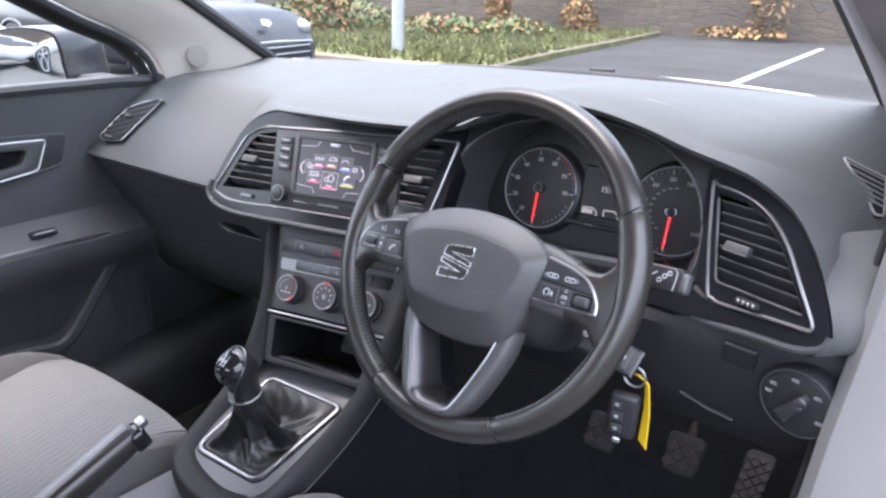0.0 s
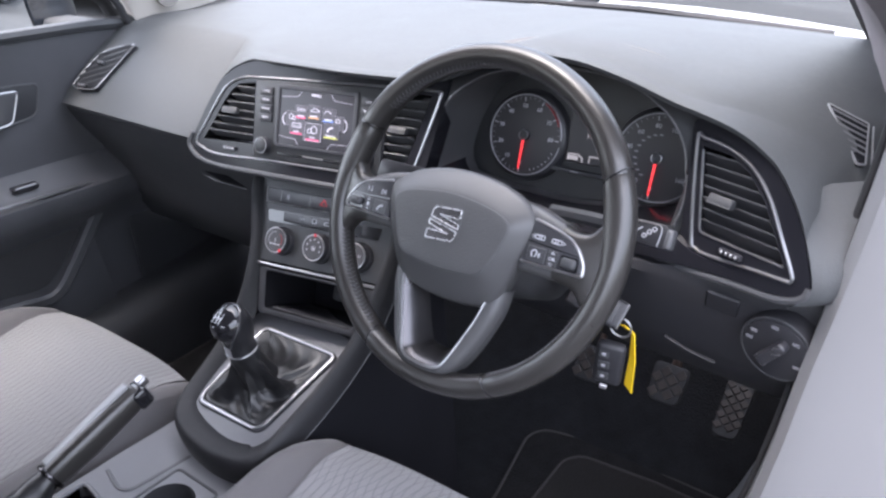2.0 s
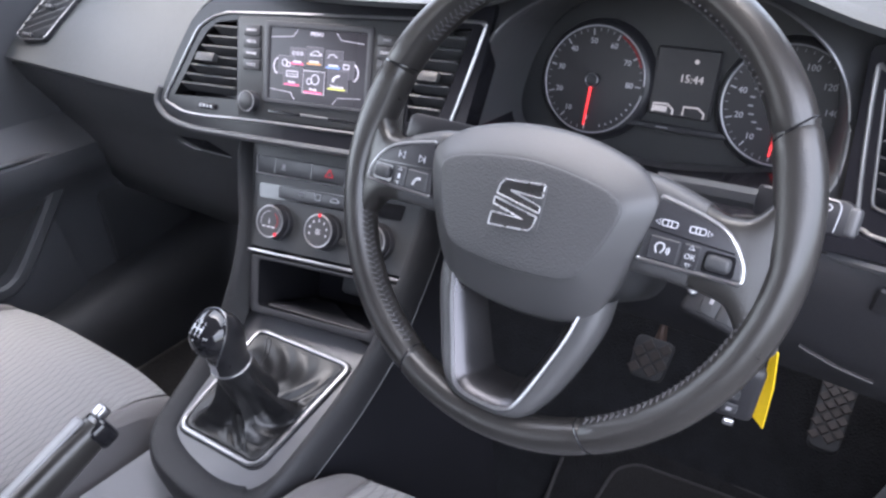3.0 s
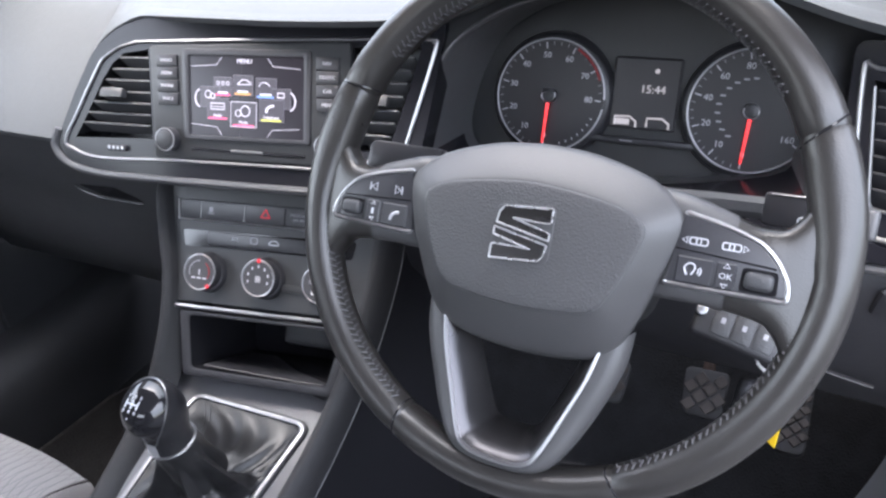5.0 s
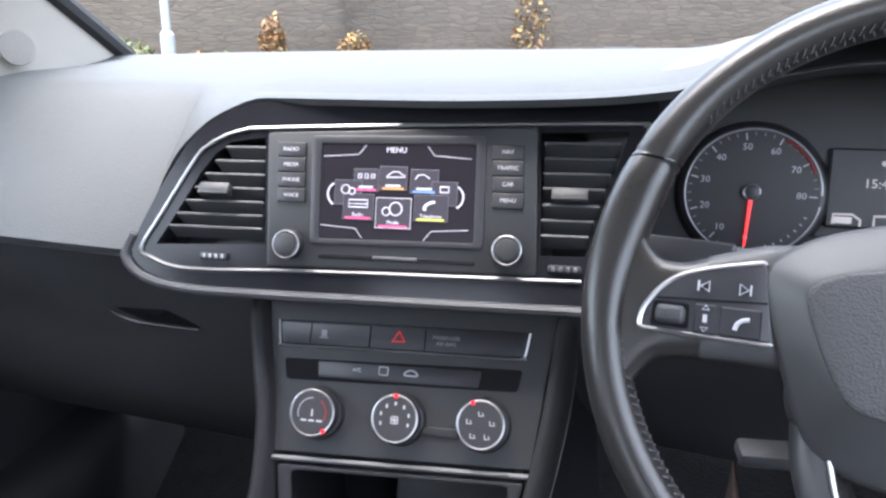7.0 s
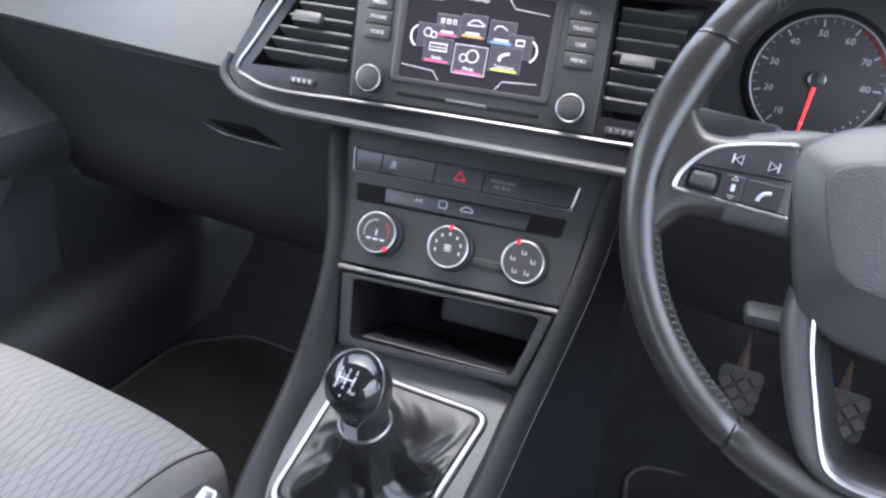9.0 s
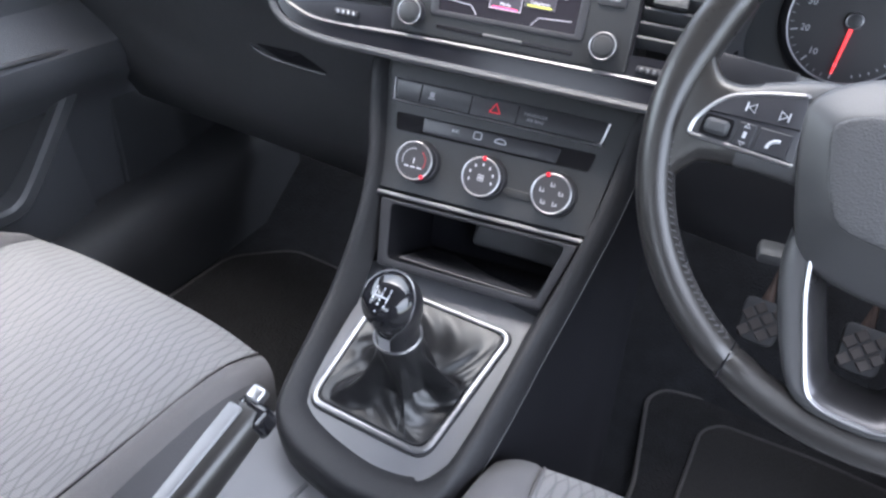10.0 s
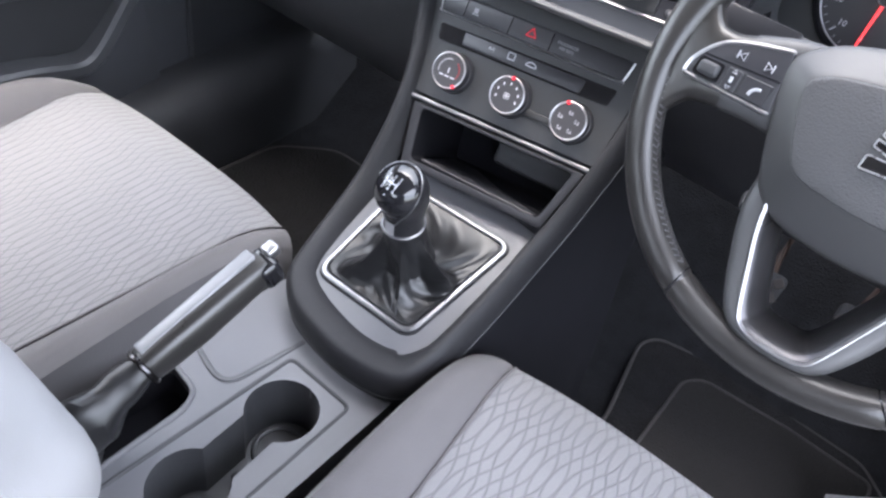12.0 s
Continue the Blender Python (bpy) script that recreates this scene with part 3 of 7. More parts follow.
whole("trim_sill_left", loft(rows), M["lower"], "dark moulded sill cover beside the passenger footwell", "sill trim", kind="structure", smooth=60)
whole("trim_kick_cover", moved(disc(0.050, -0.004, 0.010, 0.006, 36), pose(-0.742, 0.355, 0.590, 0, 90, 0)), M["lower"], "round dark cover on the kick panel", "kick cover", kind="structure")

# back and far side of the cabin
whole("wall_back", rbox(1.5, 0.05, 0.92, 0.01, 1, pose(CX, -1.75, 0.70)), M["bolster"], "dark rear bulkhead of the cabin", "cabin wall", kind="structure")
whole("wall_rear_side", rbox(0.06, 0.95, 0.76, 0.01, 1, pose(CX - 0.73, -1.25, 0.64)), M["door"], "dark rear door lining", "cabin wall", kind="structure")
whole("wall_rear_side_right", rbox(0.06, 0.85, 0.76, 0.01, 1, pose(CX + 0.76, -1.35, 0.64)), M["door"], "dark rear door lining", "cabin wall", kind="structure")

# ---- dashboard ----
TX = [-0.262, -0.243, -0.212, -0.172, -0.132, 0.0, 0.12, 0.2, 0.26, 0.332, 0.38, 0.44, 0.5, 0.56, 0.6, 0.632, 0.648, 0.664]
TZ = [0.922, 0.970, 1.016, 1.045, 1.057, 1.057, 1.060, 1.067, 1.090, 1.110, 1.108, 1.096, 1.077, 1.061, 1.039, 1.002, 0.965, 0.912]
LOW_Z = 0.916


def brow(x):
    return smoothed(x, TX, TZ) if TX[0] < x < TX[-1] else LOW_Z


def screen_edge(x):
    u = (x - CX) / 0.66
    return 0.560 - 0.11 * u * u, 1.084 - 0.002 * u * u


dash = thing("dashboard", "grey soft-touch dashboard with black and chrome trim", "dashboard")
xs = sorted(set([round(-0.73 + 0.0118 * i, 4) for i in range(121)] + TX + [-0.2625, 0.6645]))
rows = []
for x in xs:
    yw, zw = screen_edge(x)
    yr = smoothed(x, [-0.74, -0.5, -0.3, -0.13, 0.0, 0.5, 0.57, 0.66, 0.74], [0.20, 0.185, 0.155, 0.078, 0.068, 0.062, 0.09, 0.115, 0.12])
    zr = smoothed(x, [-0.74, -0.62, -0.3, -0.13, 0.0, 0.12, 0.2, 0.26, 0.332, 0.38, 0.44, 0.5, 0.56, 0.62, 0.663, 0.70, 0.74],
                  [1.045, 1.060, 1.064, 1.065, 1.065, 1.068, 1.075, 1.098, 1.118, 1.116, 1.105, 1.087, 1.071, 1.049, 1.028, 0.992, 0.94])
    zt = brow(x)
    ye = smoothed(x, [-0.74, -0.3, -0.13, 0.2, 0.5, 0.6, 0.645, 0.668, 0.74], [0.035, 0.025, 0.05, 0.045, 0.042, 0.03, 0.010, 0.030, 0.04])
    zt = min(zt, zr - 0.004)
    pts = []
    for t in (0.0, 0.15, 0.4, 0.65, 0.85):
        y = yw + (yr + 0.03 - yw) * t
        hump = 0.012 * math.sin(math.pi * t) * (1 if x < 0.2 else 1 + 0.4 * (x - 0.2))
        end = -0.030 * (max(0, -0.50 - x) / 0.24) ** 1.4 * math.sin(math.pi * min(1, t * 1.15)) if x < -0.5 else 0
        pts.append((x, y, zw + (zr + 0.002 - zw) * (t ** 1.3) + hump * 0.6 + end))
    pts += [(x, yr + 0.012, zr), (x, yr, zr - 0.005)]
    for t in (0.15, 0.4, 0.7, 0.92):
        pts.append((x, yr + (ye - yr) * t, (zr - 0.005) + (zt - zr + 0.005) * t + 0.012 * math.sin(math.pi * t) * min(1, (zr - zt) / 0.1)))
    pts += [(x, ye, zt), (x, ye + 0.004, zt - 0.006), (x, ye + 0.05, zt - 0.008)]
    rows.append(pts)
pad_bm = loft(rows)
# the opening of the passenger end vent
PVC = [(0.062, 0.060), (0.007, 0.046), (-0.027, 0.027), (-0.042, -0.007), (-0.0515, -0.039), (-0.054, -0.051), (-0.035, -0.056), (0.018, -0.050), (0.023, -0.045)]
PVO = [p[:2] for p in rounded([(p[0], p[1], 0.02 if i in (1, 2, 3) else 0.004) for i, p in enumerate(PVC)], 0.004, 3)]
pn_ = Vector((0.03, -0.70, 0.71)).normalized()
px_ = (Vector((1, 0, 0)) - pn_ * pn_.x).normalized()
PV = Matrix.Translation(Vector((-0.645, 0.09, 0.985)) - pn_ * 0.002) @ Matrix((px_, pn_.cross(px_), pn_)).transposed().to_4x4()
sides = []
for i, p in enumerate(PVC):
    a, b = Vector(p), Vector(PVC[(i + 1) % len(PVC)])
    out_ = Vector((b.y - a.y, a.x - b.x)).normalized() * -1
    sides.append((PV @ Vector((a.x, a.y, 0)), PV.to_3x3() @ Vector((-out_.x, -out_.y, 0)) * -1))
near = lambda f: (PV.inverted() @ f.calc_center_median()).length < 0.16
for co_, no_ in sides:
    fs = [f for f in pad_bm.faces if near(f)]
    bmesh.ops.bisect_plane(pad_bm, geom=list({v for f in fs for v in f.verts}) + list({e for f in fs for e in f.edges}) + fs, plane_co=co_, plane_no=no_)
mid = PV @ Vector((-0.005, 0.0, 0))
sides = [(c, n if (mid - c).dot(n) < 0 else -n) for c, n in sides]
bmesh.ops.delete(pad_bm, geom=[f for f in pad_bm.faces if near(f) and all((f.calc_center_median() - c).dot(n) < 0 for c, n in sides) and abs((PV.inverted() @ f.calc_center_median()).z) < 0.03], context="FACES")
part("top_pad", pad_bm, M["soft"], dash, "grey grained soft-touch top pad")

# lower panels: glovebox side and knee side
rows = []
for i in range(31):
    x = -0.74 + (0.62) * i / 30
    b = smoothed(x, [-0.74, -0.5, -0.2, -0.12], [0.0, 0.0, 0.0, -0.01])
    rows.append([(x, 0.10, 0.925), (x, 0.052, LOW_Z - 0.002), (x, 0.048, 0.900), (x, 0.062 + b, 0.870), (x, 0.10 + b, 0.81), (x, 0.115 + b, 0.77), (x, 0.135, 0.70), (x, 0.18, 0.62), (x, 0.26, 0.57), (x, 0.40, 0.56)])
part("glovebox_panel", loft(rows), M["lower"], dash, "dark grained glovebox panel")
GH = [(-0.378, 0.822, 0.010), (-0.300, 0.829, 0.004), (-0.268, 0.806, 0.003), (-0.345, 0.806, 0.010)]


def glove_y(z):
    return lerp(z, [0.77, 0.81, 0.87], [0.115, 0.10, 0.062])


gh = [(p[0], p[1]) for p in rounded(GH, 0.004, 4)]
# slot is a flat near-black patch standing for the shade of a recess
part("glovebox_handle", loft([[(x, glove_y(z) - 0.0012, z) for x, z in gh], [(-0.325 + (x + 0.325) * 0.96, glove_y(z) - 0.0008, 0.8165 + (z - 0.8165) * 0.9) for x, z in gh], [(-0.325 + (x + 0.325) * 0.5, glove_y(z) - 0.0004, 0.8165 + (z - 0.8165) * 0.3) for x, z in gh]], closed=True, caps=True), M["pocket"], dash, "hand slot of the glovebox, a flat near-black patch for its shade")
# lighter grey, thickest at the left, stands for the lip's highlight
part("glovebox_handle_edge", tube([(x, glove_y(z) - 0.003, z) for x, z in spline([(-0.384, 0.819), (-0.378, 0.812), (-0.360, 0.806), (-0.342, 0.8035), (-0.305, 0.8035), (-0.270, 0.8045)], 4, False)], [0.0016] * 3 + [0.0034] * 9 + [0.0016] * 9, flat=0.6, seg=8), M["console"], dash, "lower lip of the slot, its highlight in lighter grey")
rows = []
for i in range(31):
    x = 0.13 + 0.58 * i / 30
    s = smoothed(x, [0.13, 0.3, 0.5, 0.66, 0.71], [0.03, 0.02, 0.01, 0.0, 0.0])
    dz = smoothed(x, [0.12, 0.15, 0.19, 0.49, 0.53, 0.75], [0.0, 0.0, 0.040, 0.040, 0.0, 0.0])
    rows.append([(x, 0.10, 0.935 - dz), (x, 0.056 + s, 0.915 - dz * 0.5), (x, 0.040 + s, 0.900 - dz * 0.2), (x, 0.036 + s, 0.882), (x, 0.045 + s, 0.85), (x, 0.055 + s, 0.80), (x, 0.09 + s, 0.745), (x, 0.15 + s, 0.71), (x, 0.3, 0.70)])
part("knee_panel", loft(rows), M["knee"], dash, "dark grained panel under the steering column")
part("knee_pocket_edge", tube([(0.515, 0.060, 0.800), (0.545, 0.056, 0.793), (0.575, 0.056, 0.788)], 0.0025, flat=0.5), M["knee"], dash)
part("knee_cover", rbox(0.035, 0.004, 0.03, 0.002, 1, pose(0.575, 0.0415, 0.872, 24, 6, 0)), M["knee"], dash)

# black gloss surround of the screen and centre vents
OUT = [(-0.2395, -0.0613), (-0.2330, -0.040), (-0.2130, 0.0000), (-0.1862, 0.0442), (-0.1554, 0.0661), (-0.1195, 0.0765), (0.004, 0.0765), (0.13, 0.0775), (0.206, 0.081), (0.198, 0.02), (0.185, -0.05), (0.175, -0.082), (0.05, -0.0835), (-0.1267, -0.0845), (-0.185, -0.0835), (-0.222, -0.076)]
oc = rounded([(p[0], p[1], 0.012) for p in OUT], 0.012, 3)
LV = [(-0.1165, 0.0450), (-0.1480, 0.0405), (-0.1620, 0.0300), (-0.1760, 0.0120), (-0.1900, -0.012), (-0.2060, -0.038), (-0.2140, -0.0500), (-0.1120, -0.0460)]
RV = [(0.1160, 0.0515), (0.1835, 0.0535), (0.1690, 0.004), (0.1540, -0.0440), (0.1195, -0.0445)]
part("centre_surround", plate(oc, [LV, RV], -0.03, 0.004, STACK), M["gloss"], dash, "piano black surround of screen and vents")
part("surround_edge", tube([(p[0], p[1], 0.004) for p in spline([(0.17, -0.0865), (0.05, -0.0875), (-0.1267, -0.0885), (-0.187, -0.087), (-0.225, -0.079), (-0.243, -0.0625), (-0.237, -0.042)], 5, False)], 0.0042, m=STACK), M["console"], dash, "satin grey lower edging")
# chrome line round screen and vents
CH = [(0.152, -0.0635), (-0.069, -0.0668), (-0.160, -0.0700), (-0.1950, -0.0690), (-0.2160, -0.0630), (-0.2277, -0.0550), (-0.2130, -0.0290), (-0.1801, 0.0254), (-0.1690, 0.0365), (-0.1517, 0.0462), (-0.1330, 0.0510), (-0.1155, 0.0526), (0.041, 0.0573), (0.185, 0.0600), (0.1945, 0.0575), (0.1965, 0.0500), (0.1700, -0.0450)]
part("chrome_line", tube([(p[0], p[1], 0.005) for p in spline(CH, 4, False)], 0.0018, m=STACK), M["chrome"], dash, "chrome line round screen and vents")


# air vents
def vent(name, outline, slat_rows, tab_at, m, label, wheel_at, bar=1.0, tilt=32):
    v = thing(name, label, "air vent", "dashboard air vents")
    part("box", join(loft([[tuple(m @ Vector((p[0], p[1], z))) for p in outline] for z in (0.004, -0.045)], closed=True), prism(outline, -0.05, -0.045, 0, m=m)), M["button"], v, "dark vent box")
    for x0, x1, y in slat_rows:
        w = x1 - x0
        sl = rbox(w, 0.0175, 0.0024, 0.0008, 1, m @ pose((x0 + x1) / 2, y, -0.003, 90 - tilt))
        part("slat", sl, M["console"] if tilt < 50 else M["slat"], v)
    tx, ty = tab_at
    part("tab", join(rbox(0.028 * bar, 0.0100 * bar, 0.010, 0.0022, 2, m @ pose(tx, ty, 0.008 * bar, -20)), rbox(0.028 * bar, 0.002, 0.002, 0.0006, 1, m @ pose(tx, ty - 0.0032 * bar, 0.0136 * bar))), M["lower"], v, "grey sliding tab")
    wx, wy = wheel_at
    tw = part("thumb_wheel", rbox(0.026, 0.0065, 0.008, 0.002, 2, m @ pose(wx, wy, 0.0045)), M["button"], v)
    for k in range(4):
        part("ridge", rbox(0.0032, 0.0042, 0.003, 0.001, 1, m @ pose(wx - 0.0085 + 0.0056 * k, wy, 0.008)), M["alu"], tw)
    return v


lr = []
for k, y in enumerate((0.0320, 0.0200, 0.0085, -0.0035, -0.0150, -0.0265, -0.0375)):
    lr.append((lerp(y, [-0.05, -0.012, 0.036], [-0.212, -0.187, -0.150]), -0.1155, y))
vent("air_vent", LV, lr, (-0.158, -0.001), STACK, "black slatted centre air vent with a grey tab", (-0.157, -0.0583))
rr = []
for y in (0.0400, 0.0280, 0.0160, 0.0040, -0.0090, -0.0210, -0.0330):
    rr.append((0.1190, lerp(y, [-0.044, 0.053], [0.153, 0.181]), y))
vent("air_vent", RV, rr, (0.1404, 0.003), STACK, "black slatted centre air vent beside the wheel", (0.1389, -0.0547))

# driver's end vent in its own gloss surround
SVH = [(-0.048, 0.046), (-0.0135, 0.0445), (0.0100, 0.0335), (0.0325, 0.0120), (0.053, -0.018), (0.0690, -0.0420), (-0.0300, -0.0420)]
VO = [(-0.0665, 0.071), (-0.045, 0.072), (-0.011, 0.0690), (0.012, 0.0610), (0.036, 0.044), (0.055, 0.025), (0.078, -0.006), (0.0955, -0.046), (0.0965, -0.057), (0.082, -0.067), (0.060, -0.0715), (0.02, -0.0755), (-0.033, -0.0825), (-0.060, -0.086), (-0.052, -0.048), (-0.058, 0.0)]
part("side_surround", plate(rounded([(p[0], p[1], 0.01) for p in VO], 0.01, 3), [SVH], -0.03, 0.003, SIDE_VENT), M["gloss"], dash, "piano black surround of the end vent")
part("side_surround_edge", tube([(p[0], p[1], 0.0) for p in spline([(0.096, -0.052), (0.093, -0.062), (0.080, -0.071), (0.060, -0.0765), (0.02, -0.0805), (-0.033, -0.0875), (-0.13, -0.099), (-0.2, -0.105)], 5, False)], 0.0045, m=SIDE_VENT), M["console"], dash, "satin grey lower edging")
end_rows = []
for ex, ey, back in ((0.058, 0.022, 0.050), (0.070, 0.006, 0.036), (0.080, -0.0085, 0.020), (0.0885, -0.024, 0.008), (0.0955, -0.040, 0), (0.0985, -0.050, 0), (0.0985, -0.058, 0), (0.093, -0.066, 0), (0.086, -0.074, 0), (0.082, -0.078, 0.03)):
    e = SIDE_VENT @ Vector((ex - 0.003, ey, -0.004))
    f = SIDE_VENT @ Vector((ex, ey, 0.003))
    q = Vector((0.692, 0.02, f.z + 0.30 * (0.692 - f.x)))
    end_rows.append([tuple(e), tuple(f)] + [tuple(f.lerp(q, k) + Vector((0, back * min(1, 4 * k) - 0.006 * math.sin(math.pi * k), 0))) for k in (0.15, 0.35, 0.6, 0.85, 1.0)])
part("pad_end", loft(end_rows), M["soft"], dash, smooth=60)
cheek = [[(x, y0, z - 0.006), (x, y0 + 0.001, z), (x, y1, z), (x, y1 + 0.003, z - 0.010)] for x, y0, y1, z in ((0.012, -0.0770, -0.0660, 0.0036), (-0.014, -0.0800, -0.0665, 0.0046), (-0.033, -0.0825, -0.0640, 0.0070), (-0.050, -0.0850, -0.0560, 0.0100), (-0.075, -0.0885, -0.0560, 0.0140), (-0.105, -0.0920, -0.0560, 0.0180))]
part("surround_cheek", moved(loft(cheek), SIDE_VENT), M["gloss"], dash, "piano black strip towards the column")
SV = [(-0.0560, 0.0490), (-0.0480, 0.0540), (-0.0135, 0.0502), (0.0147, 0.0377), (0.0388, 0.0141), (0.0600, -0.018), (0.0770, -0.0440), (0.0780, -0.0520), (0.0700, -0.0535), (0.0300, -0.0570), (-0.0140, -0.0615), (-0.0290, -0.0600), (-0.0380, -0.0480)]
part("chrome_line", tube([(p[0], p[1], 0.0040) for p in spline(SV, 4, True)], 0.0018, closed=True, m=SIDE_VENT), M["chrome"], dash, "chrome frame of the end vent")
part("inner_frame", tube([(p[0], p[1], 0.0035) for p in [(-0.0470, 0.042), (-0.0310, -0.036), (-0.0290, -0.0400), (-0.0250, -0.0415), (0.067, -0.0415)]], 0.0013, m=SIDE_VENT), M["alu"], dash, "satin inner frame of the end vent")
vr = []
for y in (0.0330, 0.0220, 0.0110, 0.0000, -0.0115, -0.0230, -0.0345):
    vr.append((lerp(y, [-0.05, 0.05], [-0.031, -0.0475]), lerp(y, [-0.045, -0.018, 0.014, 0.037, 0.05], [0.069, 0.052, 0.030, 0.007, -0.02]), y))
vent("air_vent", SVH, vr, (-0.0096, -0.001), SIDE_VENT, "black slatted end air vent with chrome frame", (0.012, -0.0505), tilt=58)

# passenger end vent, let into the pad by the door
pv = vent("air_vent", PVO, [], (-0.002, 0.006), PV, "dark slatted end air vent beside the passenger door", (-0.022, -0.0475), bar=0.7)
sd_ = Vector((math.cos(radians(24)), math.sin(radians(24))))
sn_ = Vector((-sd_.y, sd_.x))
for d in (0.030, 0.017, 0.004, -0.009, -0.022, -0.035):
    cuts = []
    for i, p in enumerate(PVC):
        a, b = Vector(p), Vector(PVC[(i + 1) % len(PVC)])
        da, db = a.dot(sn_) - d, b.dot(sn_) - d
        if da * db < 0:
            cuts.append((a + (b - a) * (da / (da - db))).dot(sd_))
    if len(cuts) == 2:
        c_ = sd_ * (sum(cuts) / 2) + sn_ * d
        part("slat", rbox(abs(cuts[0] - cuts[1]) - 0.003, 0.0120, 0.0024, 0.0008, 1, PV @ pose(c_.x, c_.y, 0.0005, 0, 0, 24) @ pose(0, 0, 0, 56)), M["console"], pv)
part("frame", tube([(p[0], p[1], 0.003) for p in PVO], 0.0015, closed=True, m=PV), M["alu"], pv, "thin satin frame")

# demister vent on the driver's side of the pad
DQ = [Vector((0.6144, 0.1753, 1.0574)), Vector((0.6558, 0.1729, 1.0414)), Vector((0.6656, 0.1132, 1.0178)), Vector((0.6590, 0.1085, 1.0191))]
dx = (DQ[1] - DQ[0]).normalized()
dn = dx.cross(DQ[2] - DQ[0]).normalized()
dn = dn if dn.z > 0 else -dn
DV = Matrix.Translation(DQ[0] + dn * 0.0055) @ Matrix((dx, dn.cross(dx), dn)).transposed().to_4x4()
dq = [(DV.inverted() @ q).to_2d() for q in DQ]
do = rounded([(q.x, q.y) for q in dq], 0.003, 3)
dv = thing("demister_vent", "small triangular slatted demister vent in the pad", "air vent")
# solid block whose near-black top stands for shade between the slats
part("box", prism(do, -0.03, 0.0, 0, m=DV), M["pocket"], dv, "dark vent box")
part("frame", tube([(p[0], p[1], -0.0004) for p in do], 0.0012, closed=True, m=DV), M["silver_plastic"], dv)
part("frame_rim", tube([(q[0] * 1.06 + 0.0025, q[1], -0.0008) for q in (dq[1], dq[2])], 0.0010, m=DV), M["silver_plastic"], dv)
for k in range(6):
    y = dq[2].y * (0.10 + 0.14 * k)
    cuts = []
    for i in range(4):
        a, b = dq[i], dq[(i + 1) % 4]
        if (a.y - y) * (b.y - y) < 0:
            cuts.append(a.x + (b.x - a.x) * (y - a.y) / (b.y - a.y))
    if len(cuts) == 2 and abs(cuts[0] - cuts[1]) > 0.006:
        part("slat", rbox(abs(cuts[0] - cuts[1]) - 0.002, 0.0015, 0.002, 0.0005, 1, DV @ pose(sum(cuts) / 2, y, 0.0005)), M["deck"], dv)

# ---- infotainment unit ----
unit = thing("infotainment_unit", "black radio unit with a lit touch screen and two knobs", "car radio")
part("body", prism(rounded([(-0.1135, 0.0490), (0.1135, 0.0565), (0.1175, -0.0605), (-0.1085, -0.0640)], 0.003, 2), -0.01, 0.0065, 0.0015, 2, STACK), M["panel"], unit)
SCR = [(-0.0640, 0.0400), (0.0660, 0.0410), (0.0670, -0.0375), (-0.0625, -0.0390)]
part("bezel", ring(rounded([(-0.0725, 0.0465), (0.0735, 0.0480), (0.0745, -0.0420), (-0.0705, -0.0440)], 0.004, 3), rounded(SCR, 0.002, 3), 0.006, 0.0085, STACK, 0.001), M["button"], unit)
scr = part("screen", prism(SCR, 0.0060, 0.0068, 0, m=STACK), M["screen"], unit, "lit menu screen")
for sx, bars, nm in ((-0.0905, (None,) * 4, "button"), (0.0910, ("NAV", "TRAFFIC", "CAR", "MENU"), "button")):
    names = ("RADIO", "MEDIA", "PHONE", "VOICE") if sx < 0 else bars
    for k in range(4):
        y = 0.0345 - 0.0128 * k + (0.001 if sx > 0 else 0)
        bt = part(nm, rbox(0.0245, 0.0118, 0.003, 0.0008, 2, STACK @ pose(sx + 0.0006 * k, y, 0.0075)), M["button"], unit)
        part("lettering", letters(names[k], 0.0046, STACK @ pose(sx + 0.0006 * k, y, 0.0092)), M["dial_print"], bt)
for kx, ky in ((-0.088, -0.0452), (0.0945, -0.0420)):
    kn = part("knob", disc(0.0122, 0.006, 0.0165, 0.002, 36, STACK @ pose(kx, ky, 0)), M["button"], unit)
    part("ring", tube([(p[0], p[1], 0.0158) for p in arc(0.0112, 0, 352, 36, kx, ky)], 0.0007, closed=True, m=STACK), M["chrome"], kn, "chrome ring")
    part("cap", disc(0.0085, 0.016, 0.0175, 0.001, 32, STACK @ pose(kx, ky, 0)), M["panel"], kn)
part("disc_slot", rbox(0.132, 0.0042, 0.004, 0.001, 1, STACK @ pose(0.003, -0.0535, 0.0052)), M["knob"], unit, "dark disc slot")
part("slot_flap", rbox(0.038, 0.003, 0.003, 0.0008, 1, STACK @ pose(0.003, -0.0530, 0.0066)), M["console"], unit)
# menu on the screen
part("lettering", letters("MENU", 0.0062, STACK @ pose(0.0, 0.0355, 0.0070)), M["icon_line"], scr)


